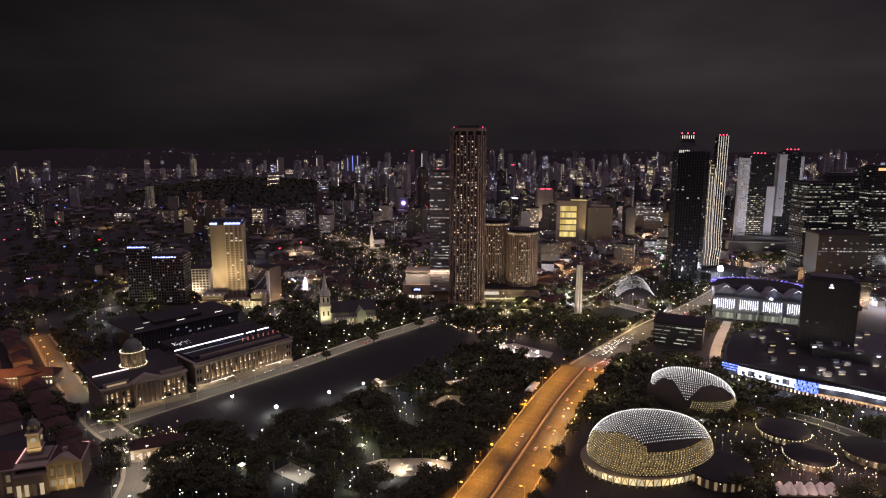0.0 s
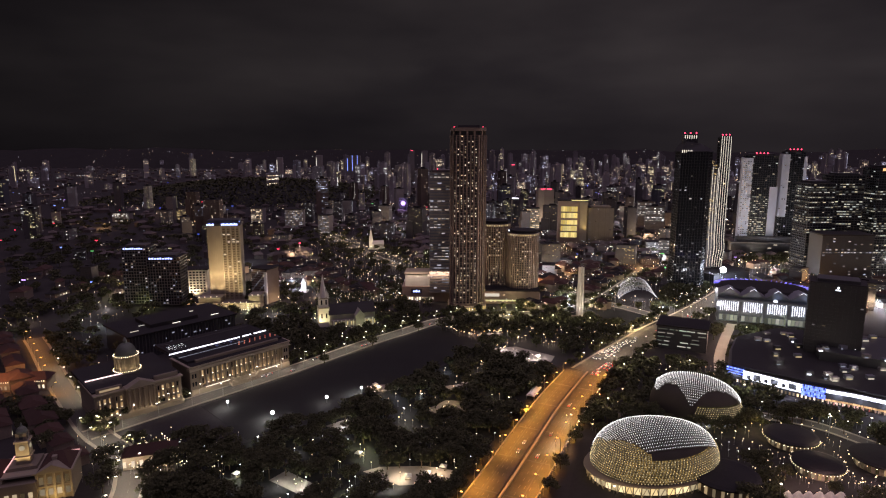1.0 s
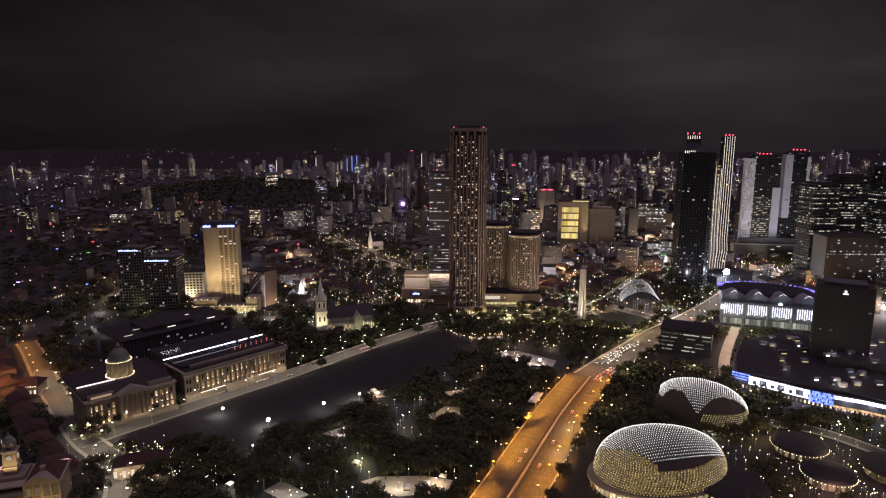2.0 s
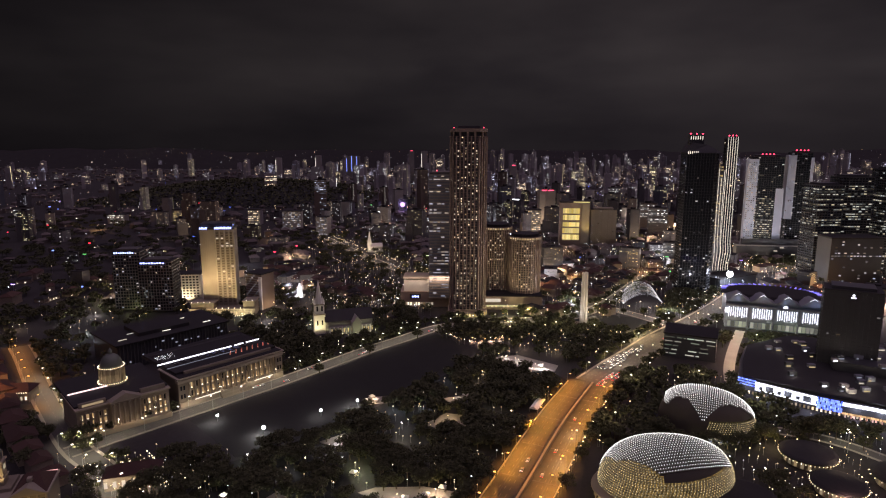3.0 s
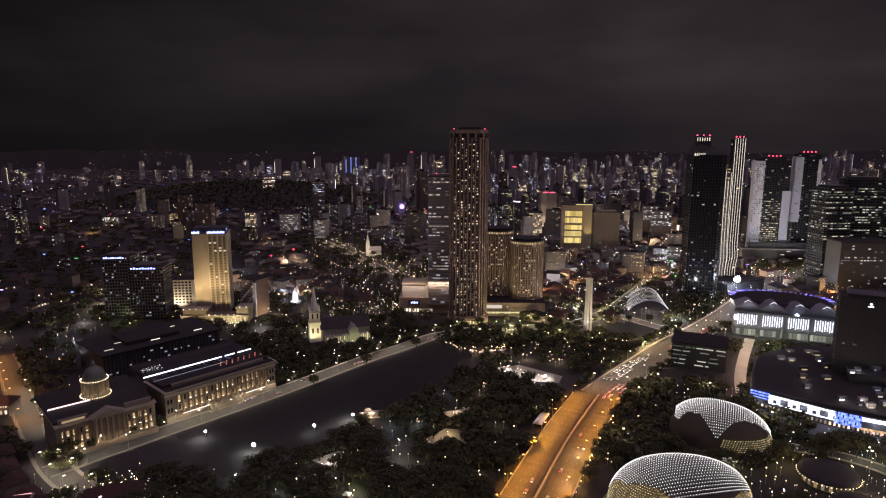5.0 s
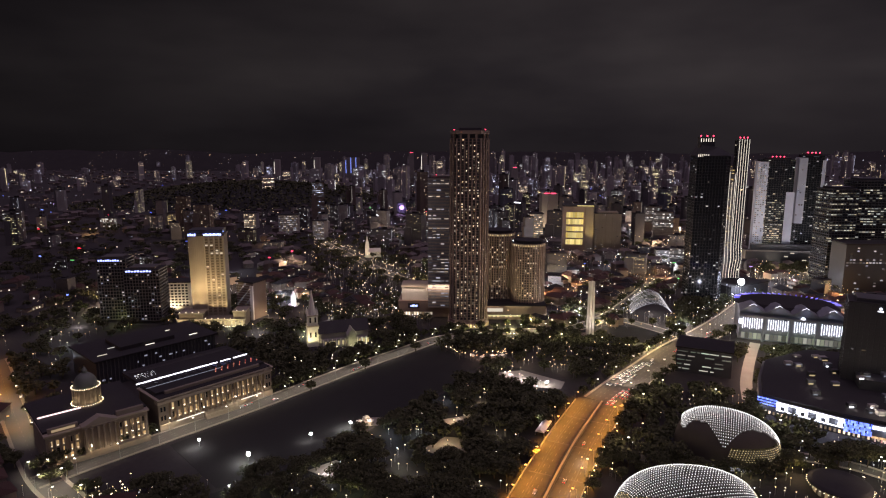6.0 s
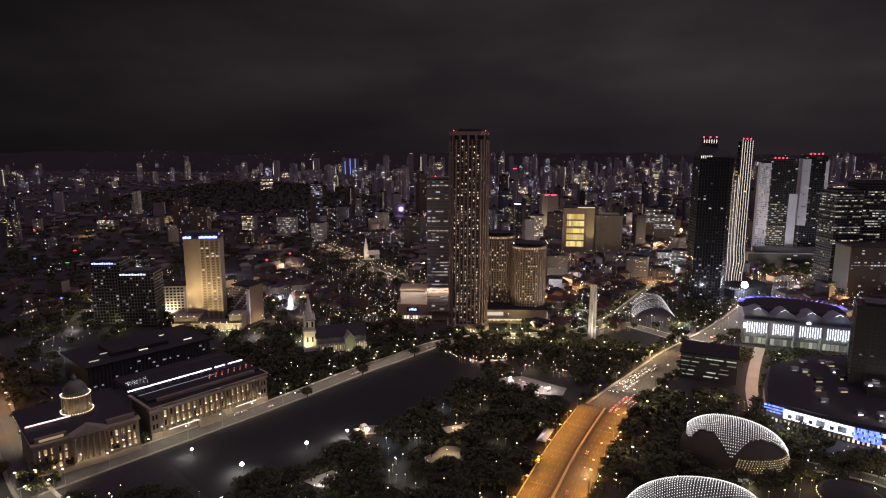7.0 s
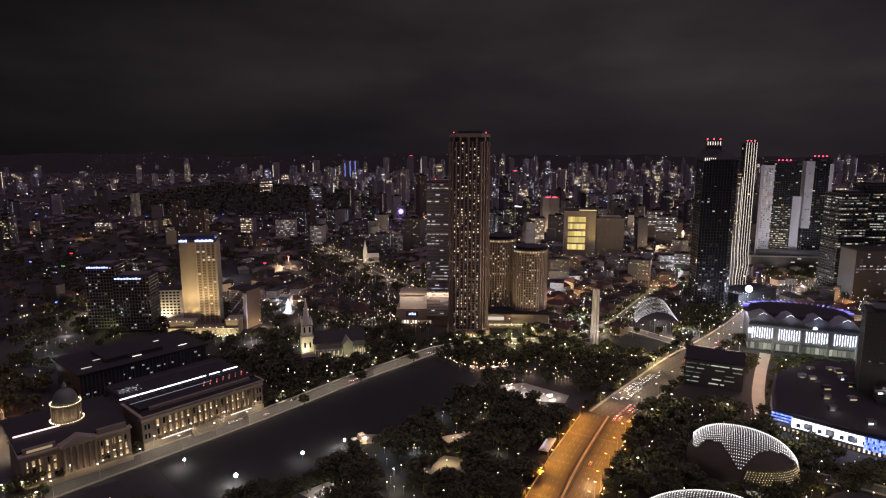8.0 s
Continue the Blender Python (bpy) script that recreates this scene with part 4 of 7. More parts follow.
# ---- war memorial: four tapering pillars ----
mem = thing("memorial_pillars", "tall white memorial of four tapering pillars", "monument", (149, 744, 0), 20)
for x in (-1.9, 1.9):
    for y in (-1.9, 1.9):
        part("pillar", Mesh().prism(rect(x - 1.35, x + 1.35, y - 1.35, y + 1.35), 1.5, 62, 0.62, (x * 0.7, y * 0.7)), WHITE_PAINT, mem)
part("base", Mesh().box(-9, 9, -9, 9, 0, 0.8).box(-7, 7, -7, 7, 0.8, 1.5), STONE, mem)
for x, y in ((139, 730), (160, 731), (138, 752)):
    lamp("memorial_uplight", "SPOT", (x, y, 1), 12000, (1.0, 0.86, 0.7), (149, 744, 30), 0.4, cone=75)

# ---- slim towers by the avenue ----


def tube(pts, r):
    """One square tube along a bent line."""
    vs, fs = [], []
    for x, y, z in pts:
        vs += [(x - r, y - r, z), (x + r, y - r, z), (x + r, y + r, z), (x - r, y + r, z)]
    for k in range(len(pts) - 1):
        fs += [(4 * k + i, 4 * k + (i + 1) % 4, 4 * k + 4 + (i + 1) % 4, 4 * k + 4 + i) for i in range(4)]
    n = 4 * (len(pts) - 1)
    return Mesh().add(vs, fs + [(3, 2, 1, 0), (n, n + 1, n + 2, n + 3)])


WIN_TOWER = glow("tower_window", (1.0, 0.9, 0.72), 0.9, (0.9, 0.92, 0.95), 0.03, 2.6)


def dark_tower():
    poly = [(-24, -14), (12, -18), (22, -6), (22, 14), (-14, 18), (-24, 8)]
    t, h = tower("dark_tower", "dark glass high-rise with sparse lit windows and sloping top", "tower", (331, 898, 0), 0, poly, 48, 3.9, bay=3.6, z0=8, p_lit=0.1, core=DARK_GLASS, frame_mat=DARK_PANEL,
                 lit=WIN_TOWER, pier=0.3, slab=0.3, proud=0.3, crown=0, fill=0.8, band=lambda k, n, r: 2.4 if k < 15 else (2.4 if r > 0.86 else 0.35))
    cap = Mesh().add([(-24, -14, h), (22, -16, h), (22, 15, h), (-24, 15, h), (-16, -10, h + 14), (4, -10, h + 11), (4, 12, h + 11), (-16, 12, h + 14)], [(0, 1, 5, 4), (1, 2, 6, 5), (2, 3, 7, 6), (3, 0, 4, 7), (4, 5, 6, 7)])
    part("sloping_crown", cap, DARK_PANEL, t)
    part("fin", Mesh().box(-18, 1, -4, 4, h + 10, h + 24), DARK_PANEL, t)
    m = Mesh()
    for k in range(6):
        m.box(-17 + k * 3.1, -16.3 + k * 3.1, -4.4, -4.1, h + 18, h + 22.5)
    for k in range(6):
        m.box(-23 + k * 2.5, -22.2 + k * 2.5, -14.9, -14.5, h - 1, h + 2.5)
    part("fin_lights", m, LED_STRIPE, t)
    for x in (-17, -9, -1):
        part("beacon", Mesh().gem((x, -3, h + 25.5), 1.3), RED, t)
    return t


def ribbon_tower():
    """A slim tower wrapped by vertical light lines that sweep aside at the foot."""
    t, h = tower("striped_tower", "slim tower with glowing vertical light lines", "tower", (389, 966, 0), 0, rect(-1, 15, -12, -3), 47, 4.4, bay=4.5, z0=8, p_lit=0.05, frame_mat=DARK_PANEL, lit=WIN_WARM,
                 pier=0.3, slab=0.4, proud=0.4, crown=0)
    top = h + 2
    part("lower_wing", Mesh().box(-15, -1.3, -11.5, -2, 0, 168), TINTED, t)
    part("wing_roof", Mesh().box(-15.5, -1.3, -12, -1.5, 168, 169), ROOF, t)
    lines = [(0.6 + i * 3.4, top) for i in range(5)] + [(-13 + i * 3.9, (166, 172, 158, 170)[i]) for i in range(4)]
    for x, z_top in lines:
        pts = []
        for j in range(30):
            z = 22 + (z_top - 22) * j / 29
            u = min(1.0, max(0.0, (48 - z) / 26))
            dx = -3 * (u ** 2) * (3 - 2 * u) + 2.5 * math.exp(-((z - 50) / 9) ** 2) * (0.5 + x / 30) + (2.4 * max(0.0, 1 - z / 110) if x < 0 else 0.0)
            pts.append((x + dx * 0.85, -13.1 - 5 * u, z))
        part("light_line", tube(pts, 0.17), LED_STRIPE, t)
    m = Mesh()
    rng = random.Random(8)
    for k in range(70):
        z = rng.uniform(60, 180)
        x = rng.uniform(-15, -4)
        m.box(x, x + rng.uniform(1, 3.5), -12.9, -12.4, z, z + 1.0)
    part("lit_windows", m, WIN_GOLD, t, kind="stuff")
    for x in (2, 7, 12):
        part("beacon", Mesh().gem((x, -11, top + 2), 1.3), RED, t)
    return t


dark_tower()
ribbon_tower()
pod = thing("podium_block", "dark podium block under the slim tower", "podium", (400, 935, 0), 30)
part("body", Mesh().box(-40, 40, -14, 20, 0, 18), DARK_PANEL, pod)
part("roof", Mesh().box(-41, 41, -15, 21, 18, 19), ROOF, pod)
fl = thing("floodlight", "very bright white floodlight on a mast", "light", (386, 905, 0), 0)
part("mast", Mesh().bar((0, 0, 0), (0, 0, 22), 0.4), STEEL, fl)
part("lamp_head", Mesh().turn([(0.4, -4.2), (2.5, -3.5), (3.8, -1.9), (4.2, 0), (3.8, 1.9), (2.5, 3.5), (0.4, 4.2)], n=14), FLOOD, fl, smooth=True).location = (0, 0, 26)
lamp("floodlight_beam", "POINT", (386, 895, 27), 120000, (0.8, 0.88, 1.0), size=2.5)
# Scattered small lamps, thickened round the mast to imitate the floodlight's glare.
rng = random.Random(36)
for k in range(40):
    x, y, z = 386 + rng.gauss(0, 13), 896 + rng.uniform(-30, 14), rng.uniform(4, 22)
    t = thing("event_lamp", "small white lamp on a pole, scattered to imitate the floodlight's glare", "light", (x, y, 0), 0, "event lamps")
    part("pole", Mesh().bar((0, 0, 0), (0, 0, z), 0.1, 5), STEEL, t)
    part("lamp_head", Mesh().gem((0, 0, z + 0.4), min(1.1, 0.4 * math.exp(rng.gauss(0, 0.45)))), GLARE_BULB, t)

# arched canopy of glowing ribs
RIB_GLOW = glow("rib_glow", (1.0, 0.93, 0.82), 1.2, (0.95, 0.9, 1.0), 0.4, per="object")
ar = thing("rib_canopy", "vaulted canopy of glowing white ribs", "canopy", (246, 835, 0), -8)
for k in range(12):
    y0 = -6 + k * 4
    pts = []
    for j in range(15):
        u = j / 14
        pts.append((-28 + 52 * u + 6 * math.sin(u * 3.1), y0 - 6 + 10 * u, 2 + 18 * math.sin(math.pi * u ** 0.8) * (0.75 + 0.033 * k)))
    part("rib", tube(pts, 0.22), RIB_GLOW, ar)
lamp("canopy_light", "POINT", (246, 832, 8), 7000, (1.0, 0.9, 0.8), size=1.5)

# ---- convention hall ----


FIN_BLUE = glow("blue_violet_fin", (0.16, 0.14, 1.0), 2.4, (0.4, 0.32, 1.0), 0.12, 1.6, per="object")
LOBBY = glow("hall_lobby", (0.92, 1.0, 0.66), 0.36, (1.0, 0.95, 0.8), 0.08, per="object")


def convention_hall():
    t = thing("convention_hall", "convention hall with bright white vertical light bars and blue-lit roof peaks", "hall", (358, 722, 0), -20)
    L = 50
    part("body", Mesh().box(-L, L, 0, 70, 0, 32), GREY_PANEL, t)
    part("front_wall", Mesh().box(-L, L, -4, 0, 12, 27), GREY_PANEL, t)
    part("soffit", Mesh().box(-L - 1, L + 1, -8, 0, 27, 29), GREY_PANEL, t)
    for k in range(24):
        part("lobby_pane", Mesh().box(-L + 2.5 + k * 4, -L + 5.9 + k * 4, -3.2, -2.6, 2, 8.5), LOBBY, t)
    for bay in range(4):
        for k in range(9):
            x = -L + 3 + bay * 25 + k * 2.3
            part("light_bar", Mesh().box(x, x + 0.45, -4.8, -4.1, 13.5 + (k % 3) * 0.7, 25.5 - (k % 2) * 0.6), LED_WHITE, t)
        part("facade_pillar", Mesh().box(-L + 23.6 + bay * 25 - 1.0, -L + 23.6 + bay * 25 + 1.0, -5.5, 0, 0, 29), GREY_PANEL, t)
    for k in range(4):
        x = -L + 12 + k * 25
        pk = Mesh().add([(x - 12, -6, 33), (x + 12, -6, 33), (x + 12, 28, 33), (x - 12, 28, 33), (x, -8, 42), (x, 28, 38)], [(0, 1, 4), (1, 2, 5, 4), (2, 3, 5), (3, 0, 4, 5), (3, 2, 1, 0)])
        part("roof_peak", pk, GREY_PANEL, t)
        part("ridge_light", Mesh().bar((x - 4, -6.9, 39.4), (x, -8.2, 42.3), 0.16, 4).bar((x, -8.2, 42.3), (x + 3, -7.1, 40.2), 0.16, 4), LED_WHITE, t)
        lamp("roof_wash", "SPOT", tuple(t.matrix_world @ Vector((x, -12, 34))), 500, (0.45, 0.6, 1.0), tuple(t.matrix_world @ Vector((x, 8, 38))), 0.5, cone=110)
    part("roof", Mesh().prism(ring(54, 36, 30, (0, 45)), 32, 36, 0.9), ROOF, t)
    for k in range(30):
        an = math.pi * (1.02 - 1.04 * k / 29)
        fin = part("blue_fin", Mesh().box(-3.2, 3.2, -0.35, 0.35, 35.4, 36.4), FIN_BLUE, t)
        fin.matrix_local = pose(51 * math.cos(an), 45 + 34 * math.sin(an), 0, 0, 0, math.degrees(an) + 12)
    part("entrance_sign", Mesh().box(-L - 1, -L + 3.5, -7, -6, 19, 24), LED_WHITE, t, "bright white entrance sign")
    part("round_sign", Mesh().turn([(2.1, -0.3), (2.1, 0.3)], n=20), LED_WHITE, t).matrix_local = pose(10, -6.5, 29.5, 90, 0, 0)
    mw = t.matrix_world
    for x in (-42, -15, 15, 42):
        lamp("hall_front_light", "SPOT", tuple(mw @ Vector((x, -22, 16))), 350, (0.85, 0.88, 1.0), tuple(mw @ Vector((x, -3, 18))), 0.5, cone=110)
        lamp("hall_lobby_light", "POINT", tuple(mw @ Vector((x, -12, 6))), 3000, (0.95, 1.0, 0.7), size=0.6)
    return t


convention_hall()

# ---- shopping mall with the white light frieze ----


def inside_plan(poly, x, y):
    hit = False
    for (x0, y0), (x1, y1) in zip(poly, poly[1:] + poly[:1]):
        if (y0 > y) != (y1 > y) and x < (x1 - x0) * (y - y0) / (y1 - y0) + x0:
            hit = not hit
    return hit


def frieze_mall():
    t = thing("frieze_mall", "dark mall with a winding white light frieze and blue screen", "mall", (0, 0, 0), 0)
    front = smooth_line([(243, 548), (264, 530), (284, 512), (300, 501), (320, 490), (340, 475), (380, 450)], 5)
    poly = front + [(470, 500), (430, 640), (340, 660), (285, 630), (262, 590)]
    part("body", Mesh().prism(poly, 0, 13), DARK_PANEL, t)
    part("roof", Mesh().prism(grow(poly, -3), 13, 15.5), ROOF, t)
    part("upper_block", Mesh().prism([(330, 560), (400, 520), (430, 590), (355, 630)], 15.5, 24), DARK_PANEL, t)
    fr = along(front, 1.0, 0)
    n = 0
    m = [Mesh() for _ in range(6)]
    for i, (x, y, a) in enumerate(fr):
        p = pose(x, y, 0, 0, 0, a)
        s = i / len(fr)
        if s < 0.08:
            m[0].box(-0.6, 0.6, -0.9, -0.5, 8, 8.8, p)
            m[0].box(-0.6, 0.6, -0.9, -0.5, 10.2, 11.2, p)
            m[0].box(-0.6, 0.6, -0.9, -0.5, 12.4, 13.6, p)
        elif s < 0.35 or 0.45 < s:
            k = i % 14
            if s < 0.35:
                m[1].box(-0.55, 0.55, -0.8, -0.4, 11.2, 12.6, p)
                m[1].box(-0.55, 0.55, -0.8, -0.4, 5.4, 6.2, p)
                if k in (0, 1, 2, 6, 7):
                    m[1].box(-0.55, 0.55, -0.8, -0.4, 6.2, 11.2, p)
                elif k in (3, 4, 5):
                    m[1].box(-0.55, 0.55, -0.8, -0.4, 9.4, 11.2, p)
            else:
                m[1].box(-0.55, 0.55, -0.8, -0.4, 9.5, 12.2, p)
                m[3].box(-0.55, 0.55, -1.6, -0.4, 3.0, 4.2, p)
                if k % 4 == 1:
                    m[4].box(-0.5, 0.5, -1.0, -0.4, 0.4, 2.8, p)
        else:
            for q in range(5):
                if (i * 3 + q * 5) % 7 != 0:
                    m[2].box(-0.48, 0.48, -2.0, -1.4, 4 + q * 1.9, 5.6 + q * 1.9, p)
        if i % 3 == 0:
            m[5].box(-0.7, 0.7, -0.6, -0.3, 1.0, 3.4, p)
    part("blue_corner_strips", m[0], LED_BLUE, t)
    part("white_frieze", m[1], LED_WHITE, t, "winding bright white light band", kind="stuff")
    part("blue_screen", m[2], LED_BLUE, t, "blue glowing advertising screen")
    part("canopy", m[3], glow("canopy_warm", (1.0, 0.6, 0.28), 1.1), t)
    part("red_shops", m[4], glow("shop_red", (1.0, 0.3, 0.25), 0.9, (1.0, 0.7, 0.6), 0.2), t, kind="stuff")
    part("shop_windows", m[5], WIN_WARM, t, kind="stuff")
    r = Mesh()
    rng = random.Random(4)
    for k in range(46):
        x, y = rng.uniform(285, 420), rng.uniform(510, 640)
        if inside_plan(poly, x, y):
            z = 24.2 if inside_plan([(330, 560), (400, 520), (430, 590), (355, 630)], x, y) else 15.6
            part("roof_unit", Mesh().box(x - 3, x + 3, y - 2, y + 2, z - 0.2, z + rng.uniform(1.5, 3.5)).box(x - 1, x + 1.5, y - 2.8, y - 2.2, z, z + 1.2), rng.choice((CONCRETE, GREY_PANEL, DARK_PANEL)), t)
            part("roof_light", Mesh().box(x - 3.2, x - 3.2 + rng.uniform(1, 6), y - 3.2, y - 2.9, z + 0.3, z + 1.3), rng.choice((LED_WHITE, WIN_DIM, WIN_WHITE, WIN_GOLD, WIN_DIM)), t)
            if k % 3 == 0:
                lamp("roof_lamp", "POINT", (x - 1, y - 5, z + 3), 450, (1.0, 0.9, 0.72), size=0.5)
    for x, y, a in along(front, 16, -5, 6):
        lamp("frieze_light", "POINT", (x, y, 8), 2600, (0.8, 0.85, 1.0), size=0.8)
    return t


frieze_mall()

t, h = tower("slab_hotel", "dark tall hotel slab with a small roof sign", "hotel", (352, 585, 0), -28, rect(-20, 24, -14, 14), 24, 3.2, bay=4, z0=6, p_lit=0.03, core=DARK_PANEL, frame_mat=DARK_PANEL, lit=WIN_DIM, pier=0.6, slab=0.8, proud=0.5)
part("roof_sign", Mesh().gem((2, -14.5, h - 3), 1.2).box(0, 4, -15, -14.6, h - 5.5, h - 4.6), LED_WHITE, t)
dk = thing("low_office", "low dark office with rows of lit windows", "office", (236, 642, 0), -24)
part("body", Mesh().box(-24, 24, -16, 20, 0, 24), DARK_PANEL, dk)
part("roof", Mesh().box(-25, 25, -17, 21, 24, 25), ROOF, dk)
m = Mesh()
rng = random.Random(3)
for k in range(5):
    x = -23.0
    while x < 21:
        w_ = rng.uniform(2, 9)
        if rng.random() < 0.72:
            m.box(x, min(23, x + w_), -16.3, -15.8, 3.4 + k * 4.2, 4.3 + k * 4.2)
        x += w_ + rng.uniform(0.4, 2.5)
part("lit_windows", m, glow("office_strip", (0.8, 1.0, 0.72), 0.55, (1.0, 0.95, 0.75), 0.1, 1.5), dk, kind="stuff")
for x, y, a in along(PROMENADE, 34, 0, 12):
    lamp("promenade_light", "POINT", (x, y, 9), 6000, (1.0, 0.64, 0.4), size=0.6)

WIN_OFFICE = glow("office_window", (1.0, 0.84, 0.52), 0.75, (0.8, 0.86, 0.78), 0.05, 2.2)
# ---- far towers on the other side of the avenue ----
for x, w_, h_, lab, k in ((562, 54, 182, "tall pale office tower with white lit flank", 0), (622, 34, 189, "tall office tower with pale side walls", 1)):
    t, h = tower("pale_tower", lab, "tower", (x, 1192, 0), -18, rect(-w_ / 2, w_ / 2, -16, 16), 46, (h_ - 4) / 46, bay=4, z0=4, p_lit=0.30 if k == 0 else 0.10, frame_mat=DARK_PANEL, lit=WIN_OFFICE if k == 0 else WIN_TOWER, fill=1.0, band=(lambda q, n, r: 2.8 if q < 27 else 0.4) if k == 0 else None, pier=0.3, slab=0.5, proud=0.3, crown=3,
                 group="pale-flanked office towers")
    part("side_wall", Mesh().box(-w_ / 2 - 4, -w_ / 2 + (13 if k == 0 else 9), -17.5, 16, 0 if k == 0 else 70, h_ - 4), PALE_PANEL, t)
    part("side_wall", Mesh().box(w_ / 2 - (10 if k == 0 else 2), w_ / 2 + 3, -17.5, 16, 0, (h_ - 56) if k == 0 else h_ - 8), PALE_PANEL, t)
    g = Mesh()
    rng = random.Random(31 + k)
    for q in range(40):
        for c_ in range(5 if k == 0 else 4):
            if rng.random() < (0.6 if k == 0 else 0.06):
                g.box(-w_ / 2 - 3 + c_ * 3.6, -w_ / 2 - 0.6 + c_ * 3.6, -17.9, -17.4, 30 + q * 3.6, 32 + q * 3.6)
    part("flank_windows", g, WIN_DIM, t, kind="stuff")
    for i in range(4):
        part("beacon", Mesh().gem((-9 + i * 6, -14, h + 5), 1.5), RED, t)
    lamp("flank_wash", "SPOT", (x - 45, 1085, 20), 36000, (0.95, 0.92, 1.0), (x - 20, 1180, 115), 1.0, cone=100)
    lamp("flank_wash", "SPOT", (x + 20, 1085, 20), 16000, (0.95, 0.92, 1.0), (x + 16, 1170, 115), 1.0, cone=100)
for x, y, w_, fl, tn in ((566, 1012, 40, 36, 5), (615, 1024, 46, 39, -3), (688, 1030, 56, 42, 5)):
    t, h = tower("office_block", "broad dark office block with rows of lit floors", "tower", (x, y, 0), tn, rect(-w_ / 2, w_ / 2, -18, 18), fl, 3.9, bay=4.4, z0=4, p_lit=0.2, frame_mat=DARK_PANEL, lit=WIN_OFFICE, pier=0.3, slab=1.0,
                 proud=0.4, fill=1.15, band=lambda k, n, r: 4.2 if r > 0.66 else 0.35, group="broad office blocks")
part("roof_sign", Mesh().box(-24, -9, -19, -18.5, h - 4, h), ORANGE, t)
part("roof_sign", Mesh().box(-6, 8, -19, -18.5, h - 4, h), SIGN_BLUE, t)
lb = thing("low_hotel", "low wide hotel with lit balcony rows", "hotel", (585, 965, 0), 0)
part("body", Mesh().box(-36, 40, -16, 20, 0, 70), DARK_PANEL, lb)
part("roof", Mesh().box(-37, 41, -17, 21, 70, 72), ROOF, lb)
m = Mesh()
for k in range(15):
    for i in range(16):
        if rng.random() < 0.1 or k == 9:
            m.box(-34 + i * 4.6, -31 + i * 4.6, -16.4, -15.9, 6 + k * 4.2, 7.6 + k * 4.2)
part("lit_windows", m, WIN_DIM, lb, kind="stuff")

tb = thing("terrace_block", "dark stepped terrace block with planted roofs and few lamps", "podium", (575, 1152, 0), -6)
part("lower_terrace", Mesh().box(-72, 76, -8, 10, 0, 26), DARK_PANEL, tb)
part("upper_terrace", Mesh().box(-60, 40, 0, 9, 26, 36), DARK_PANEL, tb)
part("terrace_edge", Mesh().box(-73, 77, -9, -8, 25, 27), CONCRETE, tb)
for k in range(14):
    if rng.random() < 0.7:
        part("lit_window", Mesh().box(-68 + k * 10, -62 + k * 10, -8.4, -7.9, 4 + 6 * (k % 4), 5.6 + 6 * (k % 4)), WIN_WARM, tb)
# golden glass block and neighbour
yb = thing("golden_block", "glass office block glowing yellow inside", "office", (237, 1290, 0), -6)
part("body", Mesh().box(-30, 28, -14, 16, 0, 88), HOTEL_BROWN, yb)
part("roof", Mesh().box(-31, 30, -15, 17, 88, 91), ROOF, yb)
m = Mesh()
for k in range(5):
    for i in range(8):
        m.box(-24 + i * 4.1, -20.1 + i * 4.1, -14.6, -14.1, 14 + k * 13.2, 24.2 + k * 13.2 - (k % 3 == 2) * 1.5)
part("glowing_glazing", m, glow("yellow_glazing", (1.0, 0.70, 0.16), 0.95, (1.0, 0.80, 0.3), 0.45), yb)
part("side_wing", Mesh().box(12.5, 27, -16, -14, 6, 88), STONE, yb)
lamp("wing_wash", "SPOT", (262, 1246, 12), 110000, (1.0, 0.74, 0.22), (257, 1272, 52), 1.0, cone=48)
part("roof_edge", Mesh().box(-4, 28, -15.4, -15, 89, 90.5), glow("yellow_edge", (1.0, 0.8, 0.3), 1.2), yb)
t, h = tower("beige_block", "beige office block beside the glowing one", "office", (298, 1310, 0), -4, rect(-25, 25, -14, 14), 17, 4.2, bay=4, p_lit=0.05, core=STONE, frame_mat=STONE, pier=0.8, slab=1.2, lit=WIN_DIM)
lamp("block_wash", "SPOT", (280, 1262, 3), 7000, (1.0, 0.8, 0.35), (294, 1298, 40), 0.5, cone=90)

# ---- theatre domes ----


FOYER = glow("foyer_window", (1.0, 0.7, 0.28), 1.3, (1.0, 0.8, 0.44), 0.25, per="object")


def near_cap(X):
    """Front edge of the near dome's lit cap at a place along its length, as a share of the half-width."""
    return -0.74 if X > -0.38 else -0.74 * max(0.0, (X + 0.84) / 0.46)


def far_cap(X):
    """The second dome's cap: a stepped lower edge that drops to a point in front."""
    return -0.54 - 0.40 * math.exp(-((X - 0.06) / 0.26) ** 2) + 0.30 * max(0.0, X - 0.45) - 0.16 * math.exp(-((X + 0.72) / 0.09) ** 2)


def near_gold(X, Y, v):
    """The near dome's gold lattice: the glazed nose and the foot, with a dark waist between foot and cap."""
    return Y < 0.5 and (X < -0.34 or v < 0.37)


def far_gold(X, Y, v):
    return v < 0.24 and X > 0.15 and Y < 0.2


